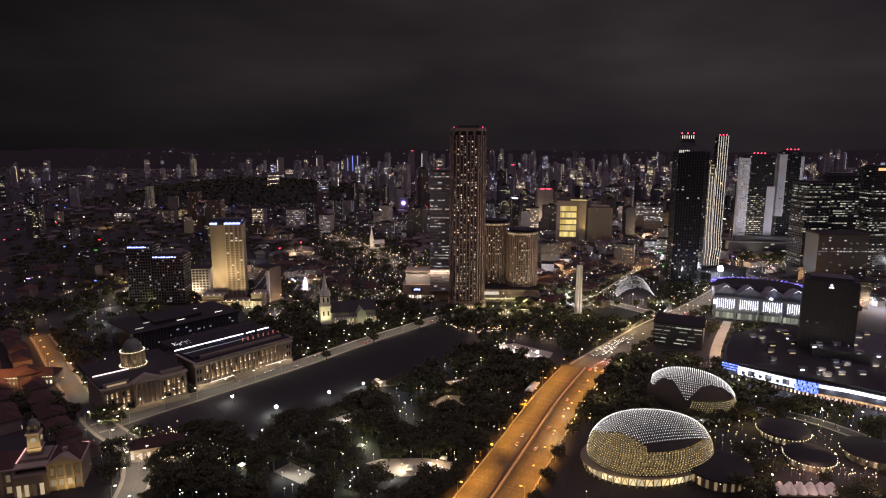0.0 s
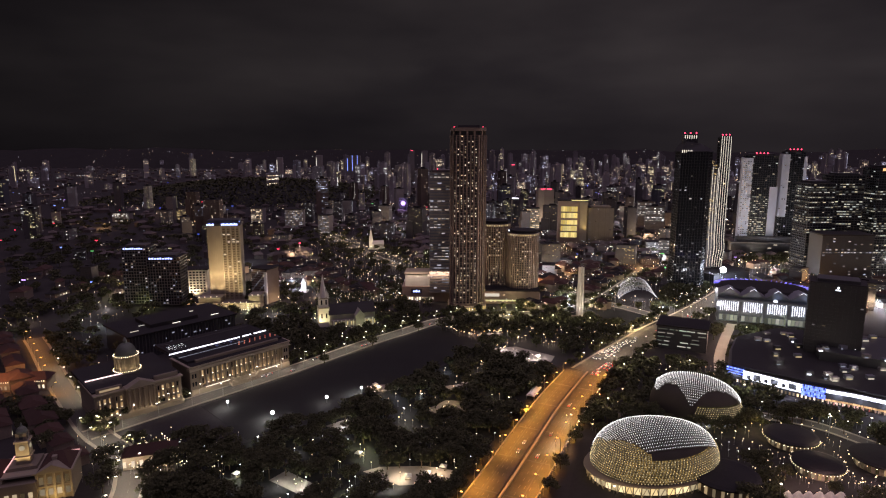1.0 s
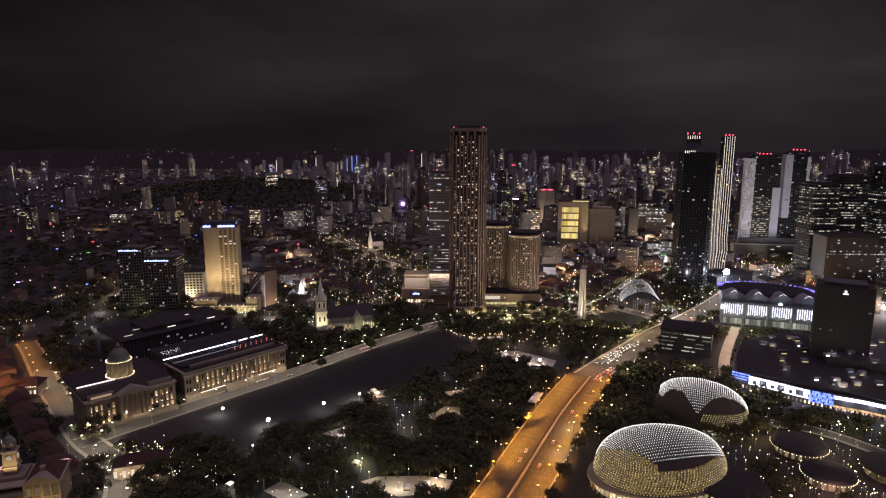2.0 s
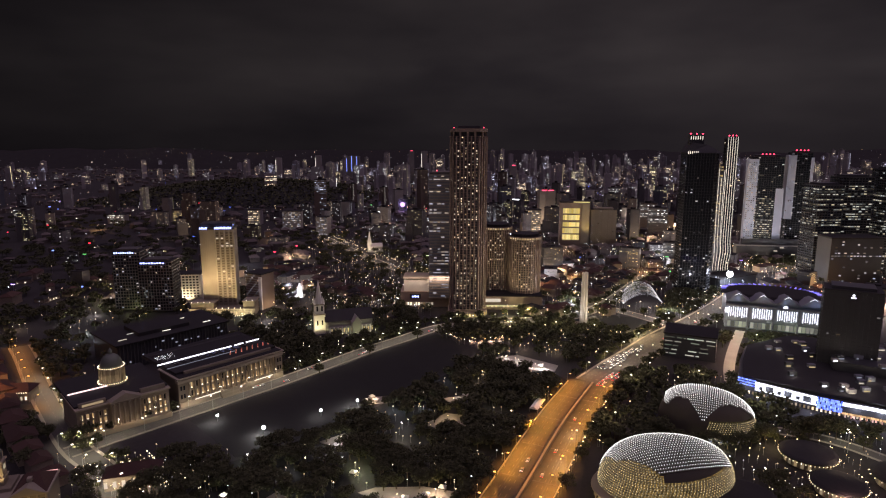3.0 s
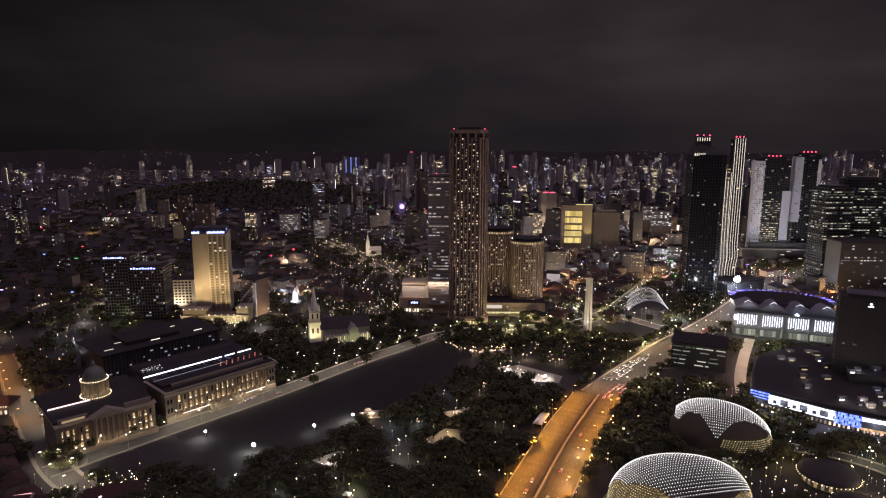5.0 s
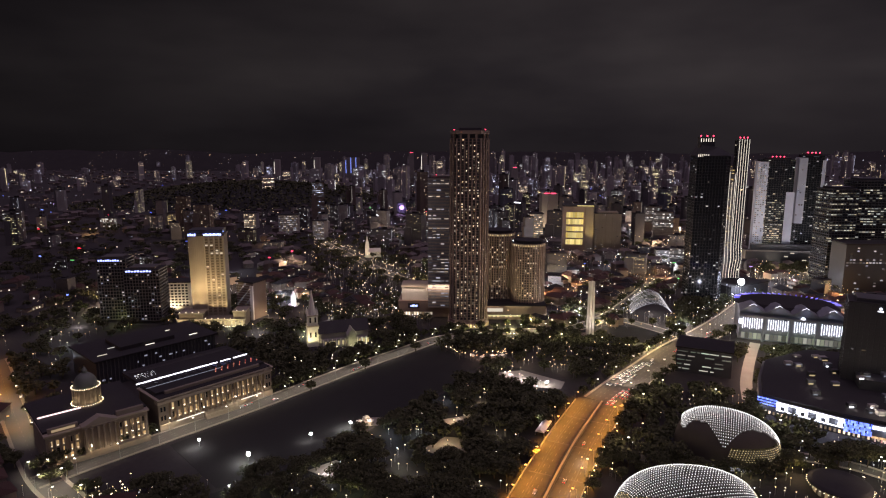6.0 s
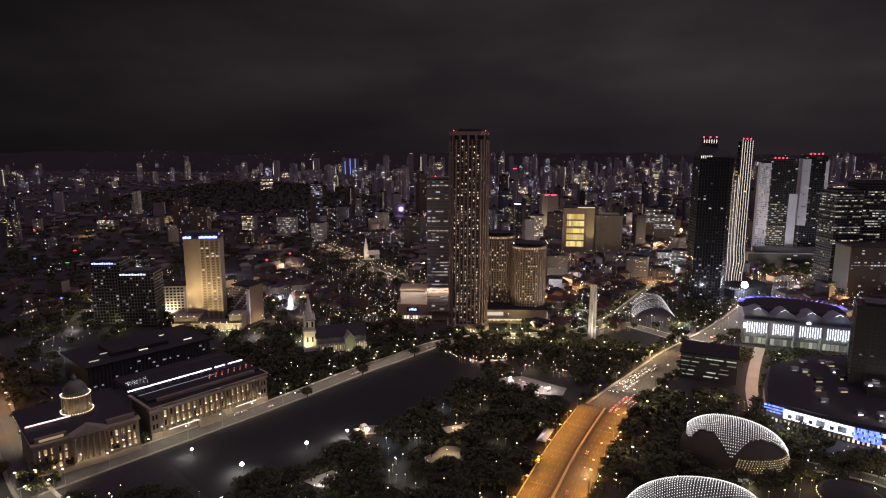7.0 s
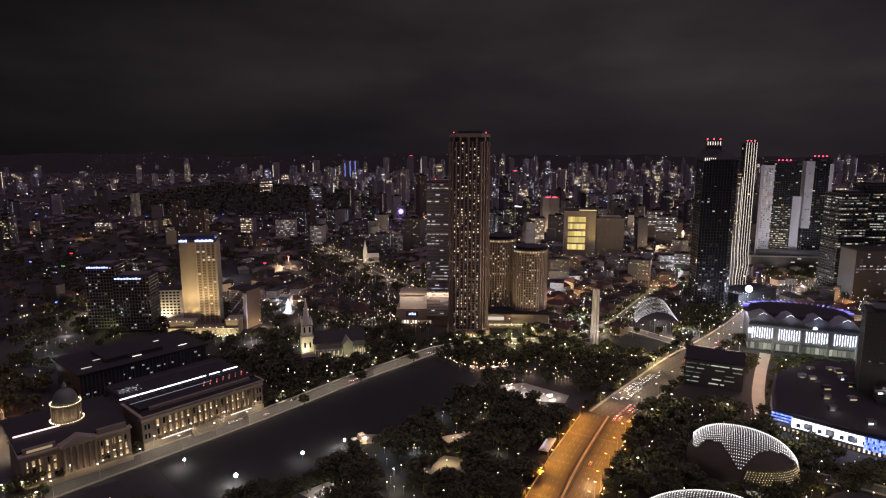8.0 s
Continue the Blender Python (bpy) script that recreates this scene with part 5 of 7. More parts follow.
def theatre(at, turn, a, b, h, base, label, cap, gold, golden):
    """A spined theatre dome: a lattice shell with rows of bulbs over its crown, gold-lit glazing below, a lit foyer ring."""
    t = thing("theatre_dome", label, "theatre", at, turn, "spined theatre domes")

    def p(u, v, k=1.0):
        """u round the plan (0 to 1), v from rim to crown."""
        ang = 2 * math.pi * u
        c = math.cos(math.pi / 2 * v) ** 0.72 if v < 1 else 0.0
        return Vector((a * k * c * math.cos(ang) * (1 + 0.10 * math.cos(ang)), b * k * c * math.sin(ang), base + h * k * math.sin(math.pi / 2 * v) ** 0.9))

    def uv(x, y):
        """Round and rise of a plan point given in half-widths."""
        rr = min(0.999, math.hypot(x, y))
        return math.atan2(y, x) / (2 * math.pi), math.acos(min(1, rr ** (1 / 0.72))) / (math.pi / 2)

    nu, nv = 84, 20
    vs = [p(i / nu, j / nv, 0.975) for j in range(nv) for i in range(nu)] + [p(0, 1, 0.975)]
    fs = [(j * nu + i, j * nu + (i + 1) % nu, (j + 1) * nu + (i + 1) % nu, (j + 1) * nu + i) for j in range(nv - 1) for i in range(nu)]
    fs += [((nv - 1) * nu + i, (nv - 1) * nu + (i + 1) % nu, nv * nu) for i in range(nu)]
    part("shell", Mesh().add(vs, fs), BRONZE, t, "dark curved shell", smooth=True)
    shades, bulbs, low = Mesh(), Mesh(), Mesh()

    def in_cap(x, y):
        return y / math.sqrt(max(1e-4, 1 - x * x)) > cap(x) - 0.03 and -0.82 < x < 0.84

    def shade(u, v):
        q, q2 = p(u, v), p(u, v, 1.022)
        e = (p(u + 0.002, v) - q).normalized()
        d = (p(u, min(1, v + 0.01)) - q)
        d, g = d.normalized() if d.length > 1e-6 else Vector((0, 0, 1)), 0.75
        shades.add([q - e * g - d * g, q + e * g - d * g, q + e * g * 0.2 + d * g, q2 - d * 0.3], [(0, 1, 3), (1, 2, 3), (2, 0, 3)])

    # the crown: bulbs in hoops across and lines along the length
    for k in range(48 if golden else 54):
        x = math.sin(radians(-53 + 2.3 * k))
        first = math.asin(max(-0.99, cap(x)))
        for r in range(34):
            th = math.radians(72) - r * math.radians(4.4)
            if th < first:
                break
            u, v = uv(x, math.sin(th) * math.sqrt(1 - x * x))
            bulbs.gem(p(u, v, 1.035), 0.29)
            shade(u, v)
    # nose and foot: level rings of golden lights over lit glazing
    inner = Mesh()
    for j in range(26):
        v = 0.03 + j * 0.034
        c = math.cos(math.pi / 2 * v) ** 0.72
        n = int(124 * (0.3 + 0.7 * c))
        for i in range(n):
            u = (i + 0.5 * (j % 2)) / n
            x, y = c * math.cos(2 * math.pi * u), c * math.sin(2 * math.pi * u)
            if not gold(x, y, v) or in_cap(x, y):
                continue
            low.gem(p(u, v, 1.025), 0.27)
            shade(u, v)
            for du, dv in ((0.1, 0.0), (0.55, 0.0), (0.1, 0.017), (0.55, 0.017)):
                inner.add([p(u + q / n, v + w, 0.985) for q, w in ((du, dv), (du + 0.36, dv), (du + 0.36, dv + 0.013), (du, dv + 0.013))], [(0, 1, 2, 3)])
    part("lower_glazing", inner, FOYER_GLOW if golden else FOYER_DIM, t, "gold-lit foyer glazing", kind="stuff")
    part("sunshade_skin", shades, SHADE_METAL, t, "folded metal sunshades", kind="stuff")
    part("bulb_grid", bulbs, DOT, t, "rows of white bulbs", kind="stuff")
    part("lattice_lights", low, LATTICE_GOLD, t, "golden lattice lights", kind="stuff")
    part("rim", Mesh().turn([(1.0, base - 1.0), (1.05, base - 0.8), (1.05, base - 0.1), (1.0, base + 0.1)], n=60), STONE if golden else DARK_PANEL, t).matrix_local = Matrix.Translation((a * 0.04, 0, 0)) @ Matrix.Diagonal((a * 1.03, b * 1.0, 1, 1))
    part("foyer_wall", Mesh().prism(ring(a * 0.97, b * 0.93, 60, (a * 0.04, 0)), 0, base - 0.9), STONE, t)
    for x, y, an, w in bays(ring(a * 0.97, b * 0.93, 48, (a * 0.04, 0)), 20):
        if y < b * 0.4:
            o = part("foyer_window", Mesh().box(-w * 0.42, w * 0.42, -0.25, 0.1, 0.4, base - 1.4), FOYER if golden else WIN_DIM, t)
            o.matrix_local = Matrix.Translation((x, y, 0)) @ Matrix.Rotation(an, 4, "Z")
            if y < b * 0.2:
                o = part("brace", Mesh().bar((-w / 2, -2.2, 0), (0, -2.9, base - 0.6), 0.24).bar((w / 2, -2.2, 0), (0, -2.9, base - 0.6), 0.24), STONE_TRIM, t)
                o.matrix_local = Matrix.Translation((x, y, 0)) @ Matrix.Rotation(an, 4, "Z")
    mw = t.matrix_world
    for i in range(7 if golden else 0):
        an = math.pi * (0.85 + 0.16 * i)
        lamp("foyer_light", "SPOT", tuple(mw @ Vector((a * 1.3 * math.cos(an), b * 1.42 * math.sin(an), 3))), 4500, (1.0, 0.72, 0.32), tuple(mw @ Vector((a * 0.8 * math.cos(an), b * 0.8 * math.sin(an), 13))), 0.5, cone=100)
    return t


FOYER_GLOW = glow("foyer_glow", (1.0, 0.62, 0.16), 0.5, (1.0, 0.72, 0.28), 0.08, 1.4)
FOYER_DIM = glow("foyer_dim", (1.0, 0.72, 0.2), 0.14, (0.9, 0.8, 0.3), 0.1, 1.6)
LATTICE_GOLD = glow("lattice_gold", (1.0, 0.74, 0.3), 2.0, (1.0, 0.84, 0.5), 0.15)
theatre((125.5, 388, 0), 14, 42, 29, 25.5, 7.5, "near theatre dome with white bulb rows and gold-lit lattice", near_cap, near_gold, True)
theatre((183.5, 478, 0), -22, 34, 24.5, 25.5, 5, "second theatre dome with white bulb rows above trees", far_cap, far_gold, False)


def pavilion(x, y, r, h, label, lights, ribs=False):
    t = thing("round_pavilion", label, "pavilion", (x, y, 0), 0, "round waterfront pavilions")
    part("wall", Mesh().turn([(r * 0.86, 0), (r * 0.86, h)], n=28), STONE, t)
    part("roof", Mesh().turn([(r * 1.05, h), (r * 1.05, h + 0.8), (r * 0.9, h + 1.6), (r * 0.3, h + 2.6), (0.5, h + 2.8)], n=28), ROOF, t)
    m = Mesh()
    for i in range(lights):
        an = 2 * math.pi * i / lights
        m.gem((r * 1.06 * math.cos(an), r * 1.06 * math.sin(an), h - 0.6), 0.38)
    part("eaves_lights", m, BULB_WARM, t)
    for i in range(12):
        an = math.pi * (1.0 + i / 11)
        o = part("window", Mesh().box(-0.9, 0.9, -0.15, 0.15, 0.8, h - 1.2), HALL_PANE, t)
        o.matrix_local = pose(r * 0.88 * math.cos(an), r * 0.88 * math.sin(an), 0, 0, 0, math.degrees(an) + 90)
    return t


pavilion(238, 430, 17, 6, "round pavilion with a ring of warm eaves lights", 44)
pavilion(167, 372, 20, 8, "dark round hall beside the theatre", 10)
pavilion(236, 392, 15, 6, "round pavilion with pinkish lit windows", 46)
pavilion(282, 400, 18, 6, "round dark pavilion with a few lamps", 22)
sf = thing("tent_roof", "fan of pale overlapping tent roofs", "canopy", (212, 352, 0), 0)
for k in range(6):
    pts = [(-16 + k * 6.2 + 4 * math.cos(an), 5.5 * math.sin(an)) for an in [2 * math.pi * i / 14 for i in range(14)]]
    part("shell_roof", Mesh().prism(pts, 4, 9, 0.25), WHITE_PAINT, sf)
part("posts", Mesh().box(-18, 19, -0.4, 0.4, 0, 4), STONE, sf)
for x, y, e, c in ((230, 372, 9000, (1.0, 0.55, 0.45)), (214, 338, 3500, (1.0, 0.62, 0.5)), (252, 412, 6000, (1.0, 0.7, 0.4)), (262, 372, 8000, (1.0, 0.6, 0.5)), (205, 368, 5000, (1.0, 0.6, 0.4)), (246, 350, 7000, (1.0, 0.6, 0.5)), (221, 447, 5000, (1.0, 0.72, 0.3))):
    lamp("courtyard_light", "POINT", (x, y, 8), e * 0.75, c, size=0.6)

# ---- trees ----


def tree_kind(seed, h, r, flat=0.75):
    """A tree: tapered trunk, limbs, a crown of many small leaf clumps with gaps."""
    rng = random.Random(seed)
    t = thing("tree", "broad dark green tree at night", "tree", (0, 0, -500), 0, "park trees")
    trunk = Mesh().bar((0, 0, 0), (0.1, 0.1, h * 0.5), 0.45, 7, 0.28)
    tips = []
    for k in range(7):
        an, ln = 2 * math.pi * k / 7 + rng.uniform(-0.3, 0.3), r * rng.uniform(0.45, 0.8)
        b = (ln * math.cos(an), ln * math.sin(an), h * rng.uniform(0.62, 0.9))
        trunk.bar((0.1, 0.1, h * rng.uniform(0.32, 0.5)), b, 0.2, 5, 0.06)
        tips.append(b)
    tips += [(0, 0, h * 0.92), (r * 0.2, -r * 0.2, h * 0.85)]
    part("trunk", trunk, BARK, t)
    crown = Mesh()
    for bx, by, bz in tips:
        cr = r * rng.uniform(0.34, 0.52)
        for k in range(85):
            d = Vector((rng.gauss(0, 1), rng.gauss(0, 1), rng.gauss(0, 1) * flat)).normalized() * cr * rng.uniform(0.5, 1.05)
            c = Vector((bx, by, bz)) + Vector((d.x, d.y, d.z * flat))
            q = Euler((rng.uniform(-0.9, 0.9), rng.uniform(-0.9, 0.9), rng.uniform(0, 6.3))).to_matrix()
            s = rng.uniform(0.45, 0.95)
            crown.add([c + q @ Vector(o) * s for o in ((-1, -0.35, 0), (0, -0.7, 0.18), (1, -0.3, 0), (0.9, 0.45, 0.1), (0, 0.75, -0.12), (-0.9, 0.4, 0.08))], [(0, 1, 4, 5), (1, 2, 3, 4)])
    part("crown", crown, LEAF, t)
    return t


def clump_tree(mesh, x, y, h, r, rng):
    """A farther tree of the joined woodland: trunk and fewer, larger clumps."""
    mesh.bar((x, y, 0), (x, y, h * 0.6), 0.4, 4, 0.2)
    for k in range(150):
        d = Vector((rng.gauss(0, 1), rng.gauss(0, 1), rng.gauss(0, 1))).normalized() * rng.uniform(0.45, 1.05)
        c = Vector((x + d.x * r, y + d.y * r, h * 0.68 + d.z * h * 0.3))
        q = Euler((rng.uniform(-0.9, 0.9), rng.uniform(-0.9, 0.9), rng.uniform(0, 6.3))).to_matrix()
        s = rng.uniform(0.8, 1.5)
        mesh.add([c + q @ Vector(o) * s for o in ((-1, -0.35, 0), (0, -0.7, 0.18), (1, -0.3, 0), (0.9, 0.45, 0.1), (0, 0.75, -0.12), (-0.9, 0.4, 0.08))], [(0, 1, 4, 5), (1, 2, 3, 4)])


SPOTS = []
KINDS = [tree_kind(11, 12, 7.5), tree_kind(12, 15, 9, 0.6), tree_kind(13, 10, 5.5, 0.9), tree_kind(14, 17, 10, 0.55), tree_kind(15, 9, 6.5, 0.7)]


PARK_LIGHTS = ((-68, 515, 5200, (1.0, 0.72, 0.4)), (-6, 484, 7000, (1.0, 0.74, 0.36)), (0, 525, 4200, (1.0, 0.7, 0.34)), (-82, 448, 3600, WHITE), (-66, 412, 3600, (0.95, 0.95, 0.4)), (-35, 376, 7000, (1.0, 0.82, 0.52)),
                   (-12, 382, 6000, (1.0, 0.76, 0.45)), (-55, 388, 3000, (1.0, 0.9, 0.6)), (20, 560, 2600, (1.0, 0.74, 0.4)), (48, 618, 4200, (1.0, 0.9, 0.75)), (75, 598, 3600, (1.0, 0.92, 0.8)), (-40, 470, 2200, WHITE), (-110, 405, 2600, WHITE),
                   (-140, 420, 2000, (0.9, 1.0, 0.6)), (-28, 500, 2500, (0.9, 1.0, 0.9)), (20, 672, 3800, (1.0, 0.6, 0.35)), (40, 664, 3200, (1.0, 0.62, 0.36)), (62, 768, 9000, (0.95, 0.88, 0.35)), (105, 772, 10000, (0.98, 0.88, 0.35)), (126, 800, 9000, (0.98, 0.88, 0.4)), (30, 752, 7000, (1.0, 0.84, 0.45)), (82, 752, 6000, (0.95, 0.9, 0.4)), (-88, 436, 4000, WHITE), (-62, 405, 4500, (0.98, 0.95, 0.6)), (-38, 450, 3500, (1.0, 0.85, 0.6)), (-110, 364, 3000, WHITE), (-95, 364, 2600, WHITE), (-139, 372, 3500, (0.98, 0.95, 0.7)), (-38, 362, 4000, WHITE), (-65, 355, 4500, (0.95, 0.95, 0.5)), (-25, 440, 2500, (1.0, 0.8, 0.5)), (15, 430, 2200, (1.0, 0.75, 0.45)), (30, 500, 2600, (1.0, 0.8, 0.5)), (-50, 500, 2200, COOL), (60, 610, 6000, WHITE), (82, 598, 5000, WHITE), (45, 618, 5000, (1.0, 0.9, 0.7)), (-100, 366, 1200, (0.95, 1.0, 0.7)), (-10, 560, 1800, COOL), (70, 650, 3000, WARM), (100, 640, 3500, WARM), (20, 620, 2500, WHITE),
                   (200, 706, 30000, (1.0, 0.74, 0.3)), (190, 690, 5000, (1.0, 0.8, 0.35)), (85, 462, 4200, (1.0, 0.76, 0.42)), (70, 420, 4200, (1.0, 0.72, 0.4)), (215, 460, 4200, (0.95, 0.9, 0.3)), (165, 440, 4200, (0.95, 0.9, 0.35)), (185, 446, 3600, (1.0, 0.9, 0.4)),
                   (-170, 735, 6000, (0.9, 1.0, 0.55)), (-110, 690, 2000, (0.95, 1.0, 0.4)), (-90, 700, 3000, (0.95, 0.95, 0.5)), (-225, 745, 5000, WHITE), (-340, 660, 2000, COOL), (-390, 640, 2500, COOL), (-455, 730, 6000, WHITE), (-410, 690, 5000, (0.8, 0.95, 0.8)), (-460, 815, 7000, (0.95, 0.95, 0.4)), (-395, 770, 5000, (0.9, 0.95, 0.3)), (-230, 800, 7000, WARM), (-190, 830, 8000, WARM), (-150, 790, 6000, WHITE), (-120, 840, 8000, (1.0, 0.6, 0.4)), (-95, 800, 7000, WARM), (-280, 780, 6000, WARM), (-260, 760, 5000, (0.9, 0.95, 0.5)), (-175, 870, 8000, WARM), (-215, 720, 4000, WHITE), (-440, 760, 5000, WHITE), (-500, 700, 6000, WARM), (-480, 640, 2500, COOL), (515, 1085, 26000, WARM), (548, 1098, 30000, (1.0, 0.86, 0.6)), (580, 1090, 22000, WARM), (60, 735, 5000, (1.0, 0.85, 0.45)), (140, 812, 8000, (1.0, 0.84, 0.45)))


def inside(poly, x, y):
    hit = False
    for (x0, y0), (x1, y1) in zip(poly, poly[1:] + poly[:1]):
        if (y0 > y) != (y1 > y) and x < (x1 - x0) * (y - y0) / (y1 - y0) + x0:
            hit = not hit
    return hit


GLOBES = []
ROADS = [(BRIDGE, 24), (AVENUE, 20), (CIVIC, 10), (RIVERSIDE, 10), (HILL_ST, 10), (PROMENADE, 9), (CROSS, 9)]
FREE = [(128, 388, 58, 14), (188, 478, 41, 14), (238, 430, 19, 0), (167, 372, 20, 0), (236, 392, 17, 0), (282, 400, 20, 0), (212, 352, 20, 0), (-148, 698, 22, 0), (-120, 714, 30, 0), (-205, 392, 17, 0), (149, 744, 14, 0),
        (-191, 537, 48, 0), (-246, 466, 34, 0), (-258, 356, 40, 0), (246, 835, 34, 0), (13, 790, 30, 0), (-215, 850, 22, 0), (-243, 782, 17, 0), (-6, 482, 10, 0), (-30, 378, 12, 0), (236, 642, 28, 0), (64, 500, 15, 0), (56, 488, 10, 0), (250, 536, 13, 0), (262, 522, 13, 0), (276, 508, 13, 0), (292, 495, 13, 0), (310, 484, 13, 0), (330, 470, 13, 0), (345, 458, 12, 0), (252, 398, 38, 0), (214, 420, 14, 0), (275, 432, 16, 0), (198, 714, 17, 0), (-300, 780, 30, 0), (-265, 775, 26, 0), (-254, 806, 18, 0), (-357, 836, 20, 0), (-376, 822, 14, 0), (-410, 795, 20, 0), (-372, 790, 22, 0)]


def clear(x, y, pad=0):
    if any(math.hypot(x - a, y - b) < r + pad for a, b, r, _ in FREE):
        return False
    if pad == 0 and (any(abs(x - a) < 10 and -25 < y - b < 9 for a, b, *_ in PARK_LIGHTS) or any(abs(x - a) < 3 and -8 < y - b < 3.5 for a, b, _ in GLOBES)):
        return False
    return all(math.hypot(x - a, y - b) > w + pad for line, w in ROADS for a, b in line)


rng = random.Random(21)
WOODS = [([(-185, 335), (-10, 335), (55, 470), (98, 560), (55, 640), (30, 648), (2, 590), (-56, 516), (-88, 466), (-150, 418)], 330),
         ([(-20, 690), (10, 735), (130, 750), (215, 690), (165, 640), (110, 610), (60, 650)], 130),
         ([(-235, 600), (-140, 600), (-40, 725), (-60, 790), (-230, 760), (-250, 690)], 170),
         ([(105, 486), (150, 600), (245, 575), (330, 420), (300, 335), (75, 335)], 150),
         ([(40, 745), (130, 775), (200, 850), (150, 880), (110, 800), (40, 775)], 26),
         ([(-250, 330), (-150, 400), (-185, 425), (-260, 420), (-225, 398)], 26),
         ([(-480, 640), (-300, 520), (-290, 560), (-330, 600), (-440, 720)], 36),
         ([(-520, 690), (-420, 690), (-300, 800), (-520, 840)], 40),
         ([(270, 690), (330, 690), (395, 660), (400, 640), (280, 640)], 20),
         ([(-330, 480), (-270, 425), (-280, 400), (-360, 470)], 14),
         ([(-320, 700), (-60, 790), (-70, 900), (-300, 900), (-310, 780)], 95), ([(-560, 560), (-450, 660), (-560, 780), (-640, 700)], 40),
         ([(255, 780), (300, 790), (390, 890), (420, 920), (300, 880), (270, 850)], 45), ([(300, 590), (262, 600), (290, 640), (330, 690), (420, 670), (400, 655), (330, 665), (290, 635)], 25)]
rng = random.Random(77)
for poly, want in ((WOODS[0][0], 210), (WOODS[1][0], 100), (WOODS[2][0], 90), (WOODS[3][0], 170), (WOODS[4][0], 20), (WOODS[5][0], 24), (WOODS[6][0], 30), (WOODS[7][0], 40), (WOODS[8][0], 20), (WOODS[10][0], 90), (WOODS[11][0], 40), (WOODS[12][0], 50), (WOODS[13][0], 16)):
    xs, ys = [p[0] for p in poly], [p[1] for p in poly]
    for _ in range(want):
        for tries in range(30):
            x, y = rng.uniform(min(xs), max(xs)), rng.uniform(min(ys), max(ys))
            if inside(poly, x, y) and clear(x, y, 0.01):
                GLOBES.append((x, y, rng.choice((0, 1, 1))))
                break
for i in range(20):
    an = 2 * math.pi * i / 20
    GLOBES.append((180 + 58 * math.cos(an), 738 + 42 * math.sin(an), 1))
for x, y, a in along(BRIDGE, 7, -23, 0):
    if 345 < y < 520:
        GLOBES.append((x, y, 1))
for x, y, a in along([(-172, 372), (-195, 408), (-212, 425)], 4.5, 0):
    GLOBES.append((x, y, 1))
for x, y, a in along([(-12, 700), (0, 672), (20, 656), (45, 672), (62, 664)], 3.4, 0):
    GLOBES.append((x + rng.uniform(-3, 3), y + rng.uniform(-5, 5), 1))
for poly, want in WOODS:
    xs, ys = [p[0] for p in poly], [p[1] for p in poly]
    got, tries = [], 0
    while len(got) < want and tries < want * 60:
        tries += 1
        x, y = rng.uniform(min(xs), max(xs)), rng.uniform(min(ys), max(ys))
        if not inside(poly, x, y) or not clear(x, y) or any(math.hypot(x - a, y - b) < 5.6 for a, b in got):
            continue
        got.append((x, y))
        SPOTS.append((x, y, rng.uniform(0.6, 1.05)))
for line, side, step in ((CIVIC, 11, 9), (CIVIC, 16, 11), (CIVIC, -10.5, 67), (AVENUE, 20, 16), (AVENUE, -20, 17), (HILL_ST, -11, 14), (HILL_ST, 11, 17), (RIVERSIDE, 11, 15), (BRIDGE, -25, 14)):
    for x, y, a in along(line, step, side, 6):
        if y > 330 and not any(math.hypot(x - c, y - d) < r for c, d, r, _ in FREE[:12]) and rng.random() < 0.8:
            SPOTS.append((x + rng.uniform(-1, 1), y + rng.uniform(-1, 1), rng.uniform(0.55, 0.9)))
for i in range(17):
    an = math.pi * (0.85 + 1.15 * i / 16)
    SPOTS.append((188 + 43 * math.cos(an - 0.38), 478 + 33 * math.sin(an - 0.38), rng.uniform(0.75, 1.0)))
for i in range(16):
    an = 2 * math.pi * i / 16
    if not 3.6 < an < 5.6:
        SPOTS.append((182 + 66 * math.cos(an), 742 + 49 * math.sin(an), rng.uniform(0.55, 0.8)))
SPOTS.sort(key=lambda p: p[1])
grove = Mesh()
for i, (x, y, s) in enumerate(SPOTS):
    if i < 300:
        k = rng.choice(KINDS)
        k.scale = (s, s, s)
        copy_thing(k, pose(x, y, 0, 0, 0, rng.uniform(0, 360)))
    else:
        clump_tree(grove, x, y, rng.uniform(10, 16) * s, rng.uniform(5.5, 9) * s, rng)
for _ in range(150):
    y = rng.uniform(890, 1420)
    x = -60 - (y - 930) * 0.5 + rng.uniform(-110, 110)
    if min(abs(x - a - (y - b) * -0.55) for a, b in ((-174, 1170),)) > 16:
        clump_tree(grove, x, y, rng.uniform(8, 13), rng.uniform(6, 9), rng)
for _ in range(260):
    y = rng.uniform(840, 1650)
    x = -y * rng.uniform(0.34, 0.74)
    if x < -460 or y > 960:
        clump_tree(grove, x, y, rng.uniform(9, 15), rng.uniform(7, 11), rng)
for _ in range(60):
    clump_tree(grove, rng.uniform(490, 620), rng.uniform(1062, 1130), rng.uniform(9, 16), rng.uniform(5, 8), rng)
for _ in range(420):
    y = 770 + 900 * rng.random() ** 1.3
    x = y * math.tan(radians(rng.uniform(-36, 36)))
    if clear(x, y, 6):
        clump_tree(grove, x, y, rng.uniform(8, 14), rng.uniform(5, 9), rng)
tagged(part("far_trees", grove, LEAF, kind="stuff"), "dark street and garden trees farther off", "trees")
for k in KINDS:
    for o in list(k.children_recursive):
        bpy.data.objects.remove(o)
    bpy.data.objects.remove(k)

# ---- street lamps ----


